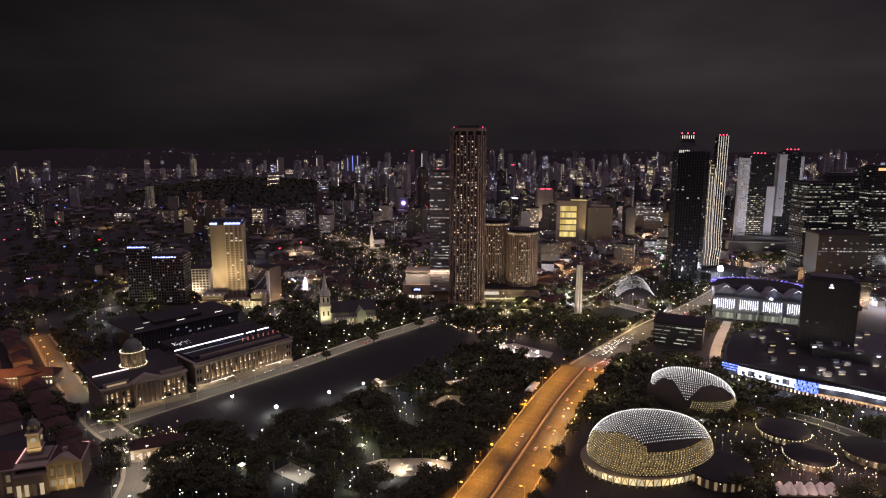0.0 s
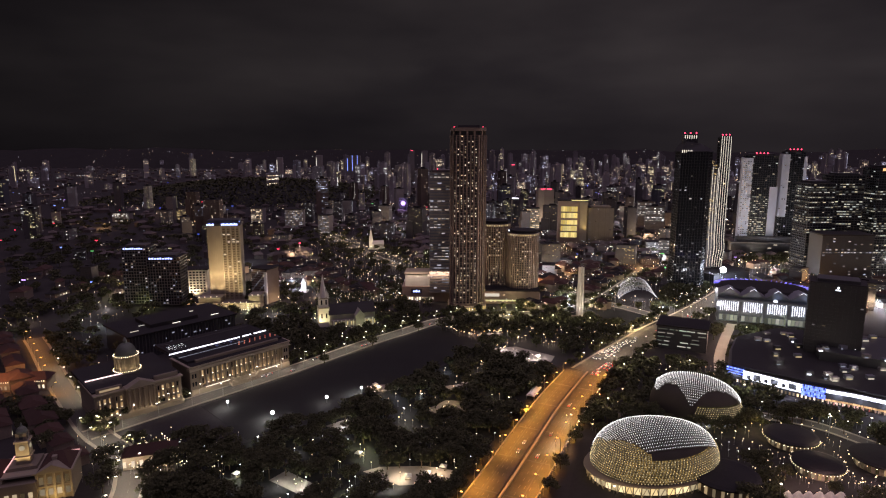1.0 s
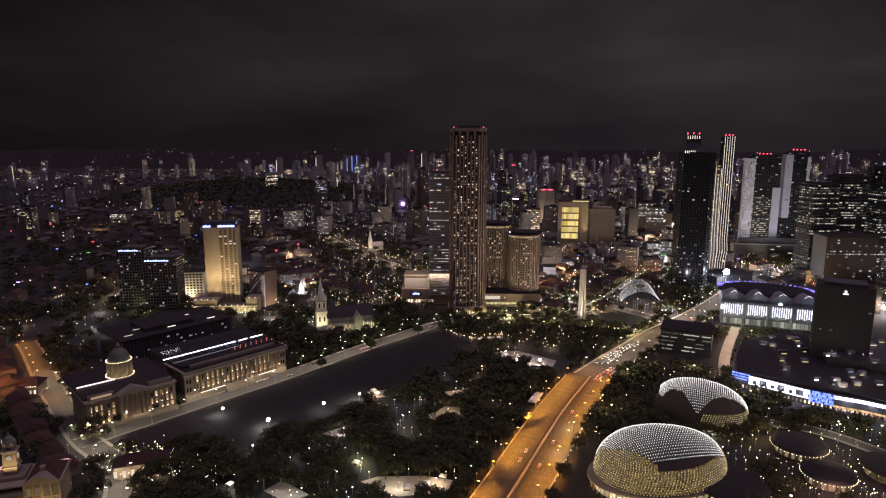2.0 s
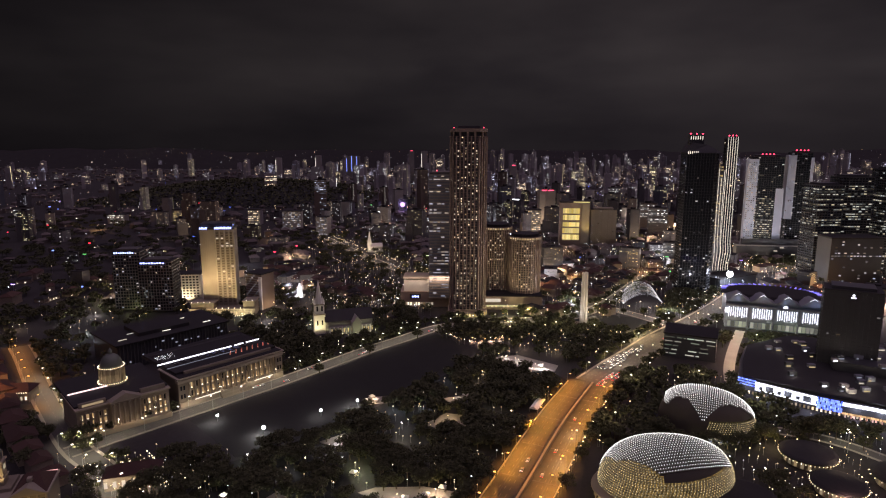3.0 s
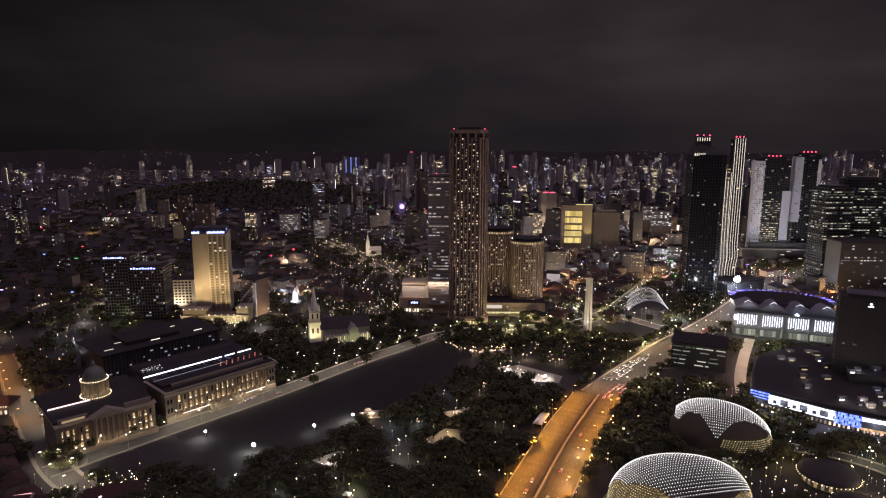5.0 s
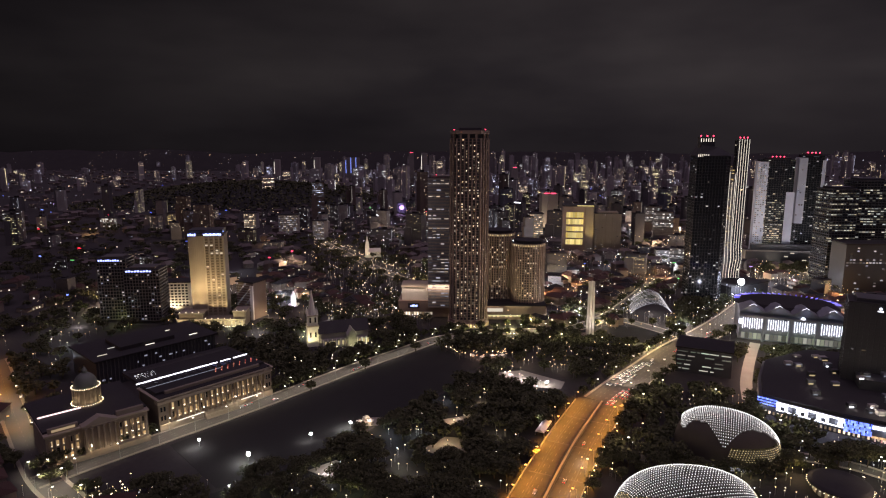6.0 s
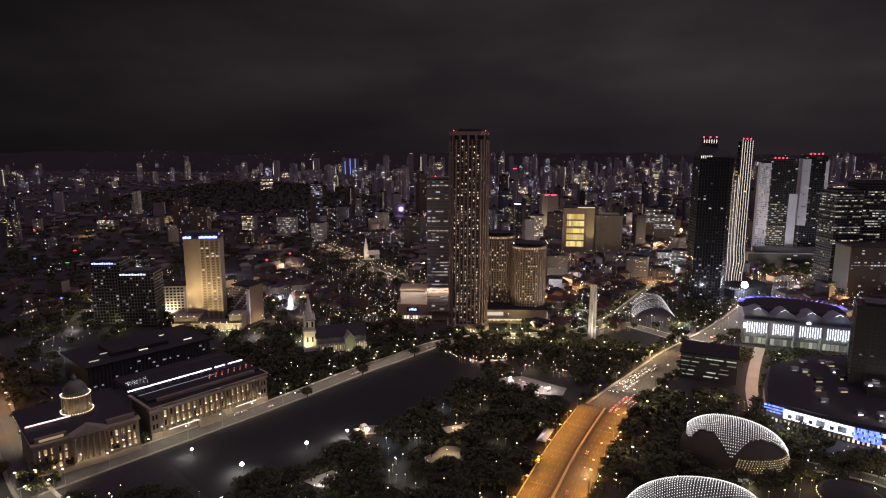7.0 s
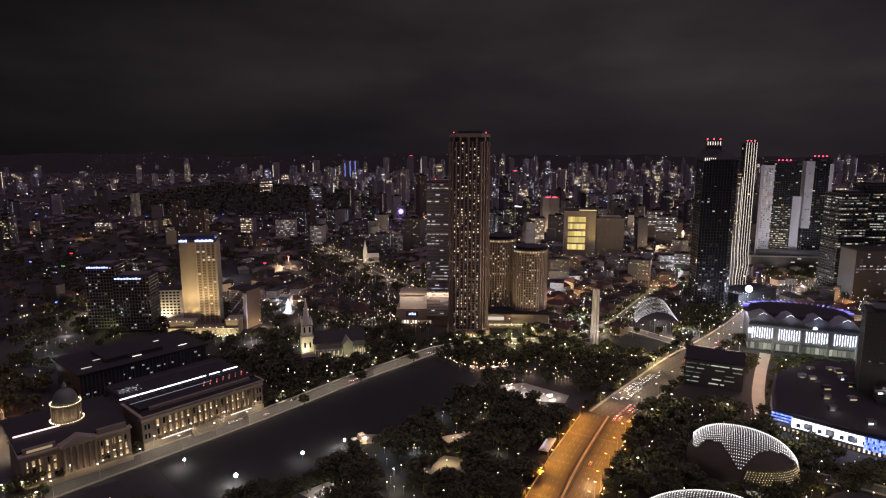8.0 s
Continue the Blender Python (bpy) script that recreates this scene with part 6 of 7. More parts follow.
def street_lamp_kind(mat, label, h=10.0, arm=2.0, head=0.45):
    t = thing("street_lamp", label, "street lamp", (0, 0, -500), 0, "street lamps")
    pole = part("pole", Mesh().bar((0, 0, 0), (0, 0, h), 0.16, 6, 0.09), STEEL, t)
    part("arm", Mesh().bar((0, 0, h), (arm, 0, h + 0.5), 0.09, 5), STEEL, pole)
    part("lamp_head", Mesh().box(arm - 0.3, arm + 1.1, -head, head, h + 0.25, h + 0.5), mat, pole, "glowing lamp head")
    return t


L_SODIUM = street_lamp_kind(glow("sodium_head", (1.0, 0.55, 0.16), 5.0), "tall sodium street lamp with an orange head")
L_WHITE = street_lamp_kind(glow("white_head", (1.0, 0.9, 0.72), 5.0), "street lamp with a white glowing head")


def row_of_lamps(line, step, side, kind_, energy, color, start=5.0, y_min=300, every=1, cone=150, h=10):
    for i, (x, y, a) in enumerate(along(line, step, side, start)):
        if y < y_min:
            continue
        turn = a - 90 if side > 0 else a + 90
        copy_thing(kind_, pose(x, y, 0, 0, 0, turn))
        if energy and i % every == 0:
            dx, dy = 2.5 * math.cos(radians(turn)), 2.5 * math.sin(radians(turn))
            lamp("street_light", "SPOT", (x + dx, y + dy, h), energy, color, (x + dx * 2.2, y + dy * 2.2, 0), 0.35, cone=cone)


row_of_lamps(BRIDGE, 26, 19.3, L_SODIUM, 27000, SODIUM, y_min=300)
row_of_lamps(BRIDGE, 26, -19.3, L_SODIUM, 27000, SODIUM, y_min=300, start=16)
row_of_lamps(AVENUE, 38, 16, L_WHITE, 12000, (1.0, 0.68, 0.3), start=20)
row_of_lamps(AVENUE, 38, -15, L_WHITE, 7500, (1.0, 0.74, 0.42), start=30)
row_of_lamps(CIVIC, 27, 8.5, L_WHITE, 4800, (1.0, 0.86, 0.58), start=10)
row_of_lamps(CIVIC, 27, -8.5, L_WHITE, 2600, (1.0, 0.86, 0.58), start=22)
row_of_lamps(RIVERSIDE, 30, 8.5, L_WHITE, 9000, (1.0, 0.84, 0.55), start=90)
row_of_lamps([p for p in RIVERSIDE if p[1] < 450], 22, -8.5, L_WHITE, 6500, (1.0, 0.88, 0.62), start=6)
row_of_lamps([p for p in RIVERSIDE if p[1] > 500], 26, -8.5, L_SODIUM, 9000, SODIUM, start=4)
row_of_lamps(HILL_ST, 28, -9, L_WHITE, 12000, (0.98, 0.9, 0.45), start=10)
row_of_lamps(CROSS, 30, 8, L_WHITE, 16000, (1.0, 0.85, 0.5), start=10)
row_of_lamps(PARKWAY, 44, 6, L_WHITE, 2500, (0.9, 0.95, 0.55), start=20)


def globe_kind(mat, label, r=0.42, h=5.0):
    t = thing("garden_lamp", label, "garden lamp", (0, 0, -500), 0, "garden lamps")
    part("post", Mesh().bar((0, 0, 0), (0, 0, h), 0.08, 5), STEEL, t)
    part("globe", Mesh().gem((0, 0, h + r), r), mat, t, "glowing globe")
    return t


G_WHITE, G_WARM = globe_kind(glow("globe_white", (1.0, 0.95, 0.85), 9.0, (0.9, 0.95, 1.0), 0.12, 2.0, per="object"), "garden lamp with a white globe"), globe_kind(glow("globe_warm", (1.0, 0.68, 0.3), 9.0, (1.0, 0.85, 0.55), 0.12, 2.0, per="object"), "garden lamp with a warm globe")
GLOBES.sort(key=lambda p: p[1])
far_globes, far_posts = Mesh(), Mesh()
for i, (x, y, warm) in enumerate(GLOBES):
    if i < 290:
        copy_thing(G_WARM if warm else G_WHITE, pose(x, y, 0, 0, 0, rng.uniform(0, 90)))
    else:
        far_posts.bar((x, y, 0), (x, y, 5), 0.08, 4)
        far_globes.gem((x, y, 5.4), 0.45)
o = tagged(part("far_garden_lamps", far_globes, BULB_CITY, kind="stuff"), "small garden lamps farther off", "garden lamps")
part("lamp_posts", far_posts, STEEL, o, kind="stuff")
for k in (L_SODIUM, L_WHITE, G_WHITE, G_WARM):
    for o in list(k.children_recursive):
        bpy.data.objects.remove(o)
    bpy.data.objects.remove(k)

MAST = glow("mast_lamp", (1.0, 0.97, 0.92), 30.0)
# flood masts on the playing field, and lit spots in the park
for x, y, r, e, c in ((-141, 459, 1.35, 7000, WHITE), (-105.5, 490, 1.1, 1500, WHITE), (-183, 479, 0.95, 4500, WHITE), (-80, 510, 0.9, 8000, WHITE)):
    t = thing("flood_mast", "short mast with a bright white flood lamp on the lawn", "light", (x, y, 0), 0, "lawn floodlights")
    part("mast", Mesh().bar((0, 0, 0), (0, 0, 4), 0.12, 6), STEEL, t)
    part("lamp_head", Mesh().ball((0, 0, 4.0 + r), r, 12), MAST, t, smooth=True)
    lamp("flood_light", "POINT", (x - 3, y - 3, 5), e, c, size=0.5)
for x, y, e, c in PARK_LIGHTS:
    t = thing("park_light", "low park light brightening the ground round it", "light", (x, y, 0), 0, "park lights")
    part("post", Mesh().bar((0, 0, 0), (0, 0, 4.2), 0.08, 5), STEEL, t)
    part("lamp_head", Mesh().gem((0, 0, 4.6), 0.4), BULB_WARM, t)
    lamp("park_glow", "POINT", (x, y, 4.0), e * (0.9 if y < 660 else 2.0 if -60 < x < 250 else 1.2), c, size=0.5)

rng = random.Random(41)
terrace, terrace_posts = Mesh(), Mesh()
for _ in range(330):
    x, y = rng.gauss(248, 36), rng.gauss(394, 34)
    if y > 335 and not any(math.hypot(x - a, y - b) < r for a, b, r, _ in FREE[:6]):
        terrace_posts.bar((x, y, 0), (x, y, 3.2), 0.07, 4)
        terrace.gem((x, y, 3.6), rng.uniform(0.25, 0.5))
for _ in range(160):
    x, y = rng.gauss(-205, 24), rng.gauss(393, 14)
    terrace_posts.bar((x, y, 0), (x, y, 6.5), 0.07, 4)
    terrace.gem((x, y, 6.9), rng.uniform(0.22, 0.42))
o = tagged(part("terrace_lamps", terrace, BULB_WARM, kind="stuff"), "strings of small warm terrace lamps", "lamps")
part("lamp_posts", terrace_posts, STEEL, o, kind="stuff")

# Added masts: fill lamps that raise the brightness over trees and ground.
for x, y, e, c in ((150, 545, 9000, (1.0, 0.78, 0.5)), (212, 556, 8000, (1.0, 0.82, 0.6)), (236, 500, 8000, (0.95, 0.9, 0.55)), (118, 470, 8000, (1.0, 0.74, 0.42)), (272, 442, 9000, (1.0, 0.8, 0.5)), (305, 385, 5000, (1.0, 0.72, 0.5)), (92, 345, 8000, (1.0, 0.72, 0.42)),
                   (84, 440, 8000, (1.0, 0.7, 0.36)), (190, 350, 4000, (1.0, 0.68, 0.5)), (300, 440, 8000, (0.95, 0.9, 0.6)), (175, 575, 8000, (1.0, 0.85, 0.6)), (150, 690, 9000, (1.0, 0.82, 0.45)), (110, 700, 8000, (1.0, 0.85, 0.5)), (60, 700, 7000, (1.0, 0.8, 0.5)), (280, 740, 9000, (1.0, 0.85, 0.6)),
                   (310, 660, 9000, (0.95, 0.95, 0.8)), (228, 790, 9000, (1.0, 0.85, 0.6)), (330, 820, 9000, (0.9, 0.93, 1.0))):
    t = thing("plaza_mast", "tall added lamp mast brightening the trees and ground", "light", (x, y, 0), 0, "plaza lamp masts")
    pole = part("pole", Mesh().bar((0, 0, 0), (0, 0, 15), 0.2, 6, 0.1), STEEL, t)
    part("lamp_head", Mesh().turn([(0.2, 15), (0.75, 15.2), (0.75, 15.5), (0.2, 15.8)], n=10), BULB_WARM, pole)
    lamp("plaza_light", "POINT", (x, y, 17.5), e * (0.6 if y < 600 else 1.2), c, size=0.6)

rng = random.Random(97)
HOUSE_PANEL = material("stall_board", (0.25, 0.2, 0.15), 0.8, vary=0.4, scale=0.8)
for x, y in ((-74, 516), (-66, 518), (-70, 524), (-84, 440), (-76, 446), (2, 522), (8, 530), (-30, 376), (-18, 380), (-8, 388), (66, 604), (50, 616), (80, 600), (-140, 376), (-66, 404), (16, 668), (26, 664), (36, 668), (46, 670)):
    t = thing("market_stall", "small lit stall with a white canopy", "stall", (x, y, 0), rng.uniform(0, 90), "park stalls")
    part("canopy", Mesh().prism(rect(-2.2, 2.2, -2.2, 2.2), 2.6, 3.9, 0.15), WHITE_PAINT, t)
    for px in (-2, 2):
        for py in (-2, 2):
            part("post", Mesh().bar((px, py, 0), (px, py, 2.7), 0.06, 4), STEEL, t)
    part("counter", Mesh().box(-1.8, 1.8, -1.9, -1.3, 0, 1.0), HOUSE_PANEL, t)
    part("lamp", Mesh().ball((0, 0, 2.3), 0.35, 8), BULB_WARM, t)

# tent by the bridge
tn = thing("white_marquee", "lit white marquee beside the bridge road", "tent", (66, 511, 0), 66)
part("tent_roof", Mesh().add([(-11, -3.5, 3), (11, -3.5, 3), (11, 3.5, 3), (-11, 3.5, 3), (-11, 0, 5.2), (11, 0, 5.2)], [(0, 1, 5, 4), (2, 3, 4, 5), (1, 2, 5), (3, 0, 4), (3, 2, 1, 0)]), WHITE_PAINT, tn)
for x in (-10.5, -3.5, 3.5, 10.5):
    for y in (-3.2, 3.2):
        part("tent_post", Mesh().bar((x, y, 0), (x, y, 3), 0.1, 5), STEEL, tn)
lamp("marquee_light", "SPOT", (60, 513, 13), 6500, (1.0, 0.94, 0.85), (66, 511, 4), 0.4, cone=90)

# ---- cars ----


def car(x, y, turn, head, rng):
    t = thing("car", "car with glowing lamps on the road at night", "car", (x, y, 0.16), turn, "cars in traffic")
    prof = [(-2.2, 0.35), (2.2, 0.35), (2.25, 0.8), (1.2, 0.95), (0.6, 1.45), (-1.2, 1.48), (-2.0, 1.0), (-2.25, 0.9)]
    n = len(prof)
    part("body", Mesh().add([(px, -0.88, pz) for px, pz in prof] + [(px, 0.88, pz) for px, pz in prof], [tuple(range(n)), tuple(range(2 * n - 1, n - 1, -1))] + [(i, n + i, n + (i + 1) % n, (i + 1) % n) for i in range(n)]), CAR_PAINT, t)
    for s in (-0.6, 0.6):
        part("headlight", CAR_PARTS["front"], None, t).location = (2.27, s, 0.7)
        part("tail_light", CAR_PARTS["back"], None, t).location = (-2.27, s, 0.8)
    for wx in (-1.35, 1.35):
        for wy in (-0.85, 0.85):
            part("wheel", CAR_PARTS["wheel"], None, t).location = (wx, wy, 0.33)


CAR_PARTS = {"front": Mesh().gem((0, 0, 0), 0.24).data("headlight", glow("headlight", (1.0, 0.95, 0.85), 9.0)), "back": Mesh().gem((0, 0, 0), 0.27).data("tail_light", glow("tail_light", (1.0, 0.04, 0.04), 6.0)),
             "wheel": Mesh().turn([(0.33, -0.1), (0.33, 0.1)], n=10).data("wheel", TYRE)}
for v in CAR_PARTS["wheel"].vertices:
    v.co = Vector((v.co.x, v.co.z, v.co.y))
rng = random.Random(90)
for off, lo, hi, n, flip in ((-12.5, 568, 590, 4, 0), (-9, 552, 592, 6, 0), (-5.5, 550, 590, 6, 0), (9, 596, 660, 9, 1), (5.5, 596, 670, 10, 1), (12, 598, 650, 7, 1), (2.5, 600, 660, 7, 1), (-3, 690, 760, 7, 0), (-6, 690, 740, 6, 0), (-9, 700, 750, 5, 0), (7, 380, 540, 2, 1), (-7, 360, 520, 3, 0)):
    spots = [s for s in along(BRIDGE + AVENUE[1:], 7.0, off * (1.0 if lo < 600 else 0.8), rng.uniform(0, 3)) if lo < s[1] < hi]
    rng.shuffle(spots)
    for x, y, a in spots[:n]:
        car(x, y, a + 180 * flip, not flip, rng)
for off, flip in ((4, 1), (-4, 0)):
    spots = [s for s in along(CIVIC, 6.5, off) if 540 < s[1] < 720]
    rng.shuffle(spots)
    for x, y, a in spots[:4]:
        car(x, y, a + 180 * flip, not flip, rng)
lamp("traffic_glow", "SPOT", (136, 588, 12), 9000, (1.0, 0.32, 0.2), (134, 578, 0), 1.0, cone=120)
lamp("junction_light", "SPOT", (152, 604, 14), 26000, (1.0, 0.78, 0.5), (156, 612, 0), 0.6, cone=130)

# ---- the city beyond ----
KEEP_OUT = [(13, 790, 75), (-42, 826, 60), (88, 840, 60), (-295, 795, 70), (-390, 795, 70), (-254, 806, 40), (-215, 850, 34), (330, 898, 60), (389, 950, 60), (246, 840, 60), (360, 745, 90), (548, 1190, 70), (604, 1190, 60), (585, 1018, 75), (688, 1030, 65), (585, 965, 60), (237, 1290, 60),
            (298, 1310, 50), (-300, 640, 90), (-120, 710, 120), (380, 560, 110), (480, 720, 60), (340, 830, 40), (-220, 740, 130), (-420, 700, 120), (-330, 760, 90), (-110, 985, 85), (-170, 1110, 100), (-215, 1230, 100), (-265, 1350, 90)]


SHAPES = {}
NIGHT_WALLS = (material("weathered_concrete", (0.16, 0.15, 0.15), 0.9, vary=0.35, scale=0.2), material("dark_render", (0.09, 0.085, 0.09), 0.85, vary=0.35, scale=0.2),
               material("blue_grey_cladding", (0.12, 0.125, 0.15), 0.6, vary=0.3, scale=0.3), material("brown_tile", (0.13, 0.10, 0.085), 0.8, vary=0.3, scale=0.3), material("pale_render", (0.3, 0.28, 0.27), 0.85, vary=0.3, scale=0.2))
WIN_CITY = [glow("city_window_warm", (1.0, 0.66, 0.34), 2.2, (1.0, 0.88, 0.66), 0.03, 3.0), glow("city_window_white", (0.9, 0.95, 0.95), 2.2, (1.0, 0.9, 0.72), 0.03, 3.0),
            glow("city_window_yellow", (1.0, 0.76, 0.32), 1.6, (0.95, 0.92, 0.6), 0.04, 2.4), glow("city_window_cool", (0.68, 0.74, 1.0), 1.5, (0.95, 0.92, 0.95), 0.03, 2.6)]


def block_kind(seed):
    """A far block: body with floor edges, balconies or fins, roof boxes and scattered lit panes."""
    rng = random.Random(seed)
    w, d = rng.uniform(14, 34), rng.uniform(12, 22)
    tall = rng.random()
    fl = int(rng.uniform(5, 12) if tall < 0.45 else rng.uniform(12, 30))
    fh = 3.3
    h = fl * fh
    wall = rng.choice(NIGHT_WALLS)
    t = thing("city_block", rng.choice(("distant city block with scattered lit windows", "distant apartment block with dim lights", "far office block with a few lit floors")), "building", (0, 0, -500), 0, "city blocks")
    body = Mesh().box(-w / 2, w / 2, -d / 2, d / 2, -3, h)
    if rng.random() < 0.5:
        body.box(-w / 2 - 2, -w / 2 + w * 0.4, -d / 2 - 3, d / 2, -3, h * rng.uniform(0.5, 0.9))
    part("body", body, wall, t)
    SHAPES[seed] = [body]
    e = Mesh()
    for k in range(1, fl):
        e.box(-w / 2 - 0.4, w / 2 + 0.4, -d / 2 - 0.4, -d / 2 + 0.2, k * fh - 0.35, k * fh + 0.35)
    part("floor_edges", e, wall, t, kind="stuff")
    top = Mesh().box(-w / 2 - 0.5, w / 2 + 0.5, -d / 2 - 0.5, d / 2 + 0.5, h, h + 0.8).box(-w * 0.2, w * 0.15, -d * 0.2, d * 0.2, h + 0.8, h + 4.5)
    part("roof", top, ROOF, t)
    SHAPES[seed].append(top)
    m = Mesh()

    def lit(x0, x1, y, z0, z1):
        m.add([(x0, y, z0), (x1, y, z0), (x1, y, z1), (x0, y, z1)], [(0, 1, 2, 3)])

    p = rng.choice((0.03, 0.06, 0.1, 0.16, 0.26, 0.4))
    style = rng.random()
    step = rng.choice((2.4, 3.0, 3.6))
    for k in range(fl):
        full = style > 0.78 and rng.random() < 0.3
        for i in range(int(w / step)):
            if full or rng.random() < p:
                x, g = -w / 2 + step / 2 + i * step, step * (0.46 if full else rng.uniform(0.15, 0.38))
                lit(x - g, x + g, -d / 2 - 0.55, k * fh + 1.1, k * fh + rng.uniform(1.9, 2.6))
        for i in range(int(d / 3)):
            if rng.random() < p:
                y = -d / 2 + 1.5 + i * 3
                for s in (-1, 1):
                    m.add([(s * (w / 2 + 0.15), y - 0.8 * s, k * fh + 1.2), (s * (w / 2 + 0.15), y + 0.8 * s, k * fh + 1.2), (s * (w / 2 + 0.15), y + 0.8 * s, k * fh + 2.4), (s * (w / 2 + 0.15), y - 0.8 * s, k * fh + 2.4)], [(0, 1, 2, 3)])
    if style < 0.12:
        m.box(w / 2 - 0.5, w / 2, -d / 2 - 0.7, -d / 2 - 0.3, h * 0.3, h)
    elif style < 0.4:
        for i in range(int(w / 4)):
            if rng.random() < 0.75:
                lit(-w / 2 + 0.5 + i * 4, -w / 2 + 3.7 + i * 4, -d / 2 - 0.6, 0.8, 3.4)
    if not m.v:
        m.box(-1, 1, -d / 2 - 0.4, -d / 2, 1, 2.4)
    part("lit_windows", m, rng.choice(WIN_CITY), t, kind="stuff")
    SHAPES[seed].append(m)
    if rng.random() < 0.16:
        part("roof_sign", Mesh().box(-w * 0.35, w * 0.35, -d / 2 - 0.8, -d / 2 - 0.4, h + 0.4, h + 2.2), rng.choice((SIGN_BLUE, RED, ORANGE, LED_WHITE, LED_WHITE)), t)
    return t


# open ground in front of the landmarks: bearing, half-width, distance
SIGHT = ((-0.086, 0.014, 1800), (0.184, 0.034, 1290), (0.2275, 0.026, 1310), (0.464, 0.034, 1192), (0.513, 0.024, 1192), (-0.376, 0.04, 1000))
BLOCKS = [block_kind(300 + i) for i in range(36)]
rng = random.Random(55)
placed, CITY = [], []
tries = 0
while len(placed) < 980 and tries < 14000:
    tries += 1
    dist = 700 + 3700 * rng.random() ** 1.25
    an = radians(39 - 78 * rng.random() ** 1.25 - 1.3)
    x, y = dist * math.tan(an), dist
    if dist < 760 and abs(x) < 450:
        continue
    if any(math.hypot(x - a, y - b) < r + 14 for a, b, r in KEEP_OUT) or any(math.hypot(x - a, y - b) < 30 + dist * 0.008 for a, b in placed) or not clear(x, y, 14):
        continue
    if x < -0.16 * y and x > -0.62 * y and 1900 < y < 2750 and rng.random() < 0.85:
        continue
    if x < -430 and y < 1100 and rng.random() < 0.6:
        continue
    if x < -0.22 * y and y > 1700 and rng.random() < 0.78:
        continue
    if x < -0.3 * y and y < 1700 and rng.random() < 0.5:
        continue
    if x < 0 and y < 1850 and rng.random() < 0.55:
        continue
    if any(abs(x / y - q) < half and 0.55 * far < y < far + 20 for q, half, far in SIGHT):
        continue
    placed.append((x, y))
    pick = rng.randrange(36)
    tall = 1.0 if dist < 1600 else rng.uniform(0.8, 1.5)
    if dist > 2600:
        tall = rng.uniform(0.65, 1.5)
    if dist < 1300:
        tall = rng.uniform(0.3, 0.62)
    if dist > 3300 and x > -700:
        tall = rng.uniform(0.9, 1.75)
    CITY.append((y, x, pick, (rng.uniform(0.85, 1.3), rng.uniform(0.85, 1.3), tall), rng.uniform(-35, 35) + (90 if rng.random() < 0.2 else 0)))
CITY.sort()
far_body, far_panes = Mesh(), [Mesh() for _ in WIN_CITY]
for i, (y, x, pick, size, turn) in enumerate(CITY):
    if i < 300:
        BLOCKS[pick].scale = size
        copy_thing(BLOCKS[pick], pose(x, y, 0, 0, 0, turn))
    else:
        m = pose(x, y, 0, 0, 0, turn) @ Matrix.Diagonal((*size, 1))
        for q in SHAPES[300 + pick][:2]:
            far_body.add([m @ Vector(p) for p in q.v], q.f)
        q = SHAPES[300 + pick][2]
        far_panes[i % 4].add([m @ Vector(p) for p in q.v], q.f)
# Far walls get a paler base colour, which imitates haze over distance.
far_city = tagged(part("far_buildings", far_body, material("hazed_far_wall", (0.27, 0.25, 0.26), 0.9, vary=0.6, scale=0.1, per="island"), kind="stuff"), "hundreds of far city blocks on the horizon", "buildings")
WIN_FAR = [glow("far_window_warm", (1.0, 0.66, 0.36), 3.8, (1.0, 0.88, 0.66), 0.03, 2.8), glow("far_window_white", (0.9, 0.95, 0.95), 3.6, (1.0, 0.9, 0.74), 0.03, 2.8),
           glow("far_window_yellow", (1.0, 0.76, 0.36), 3.4, (1.0, 0.9, 0.6), 0.03, 2.6), glow("far_window_cool", (0.62, 0.66, 1.0), 3.2, (0.95, 0.92, 0.95), 0.03, 2.8)]
for q, mat in zip(far_panes, WIN_FAR):
    part("lit_windows", q, mat, far_city, kind="stuff")
for k in BLOCKS:
    for o in list(k.children_recursive):
        bpy.data.objects.remove(o)
    bpy.data.objects.remove(k)

def ridge(x):
    """The height of the far ridge along the skyline."""
    i = (x + 5200) / 10400 * 120
    return 122 + 36 * noise.noise(Vector((i * 0.13, 3.1, 0))) + 14 * noise.noise(Vector((i * 0.6, 1.1, 0)))


# low houses and lamps of the far streets, past counting
rng = random.Random(61)
roofs, lights, posts, HOUSES = Mesh(), [Mesh(), Mesh(), Mesh()], Mesh(), []
house_panes = [Mesh() for _ in WIN_CITY]
for _ in range(3600):
    dist = 780 + 3600 * rng.random() ** 1.7
    an = radians(rng.uniform(-39, 39) - 1.3)
    x, y = dist * math.tan(an), dist
    if any(math.hypot(x - a, y - b) < r for a, b, r in KEEP_OUT) or not clear(x, y, 8):
        continue
    if x < -0.16 * y and x > -0.62 * y and 1900 < y < 2750 and rng.random() < 0.7:
        continue
    if x < -0.3 * y and y < 1650 and rng.random() < 0.72:
        continue
    w, d, hh = rng.uniform(5, 14), rng.uniform(5, 10), rng.uniform(4, 12)
    HOUSES.append((y, x, w, d, hh, rng.uniform(0, 180)))
HOUSES.sort()
HOUSE_WALL = material("house_wall", (0.2, 0.16, 0.13), 0.9, vary=0.5, scale=0.2)
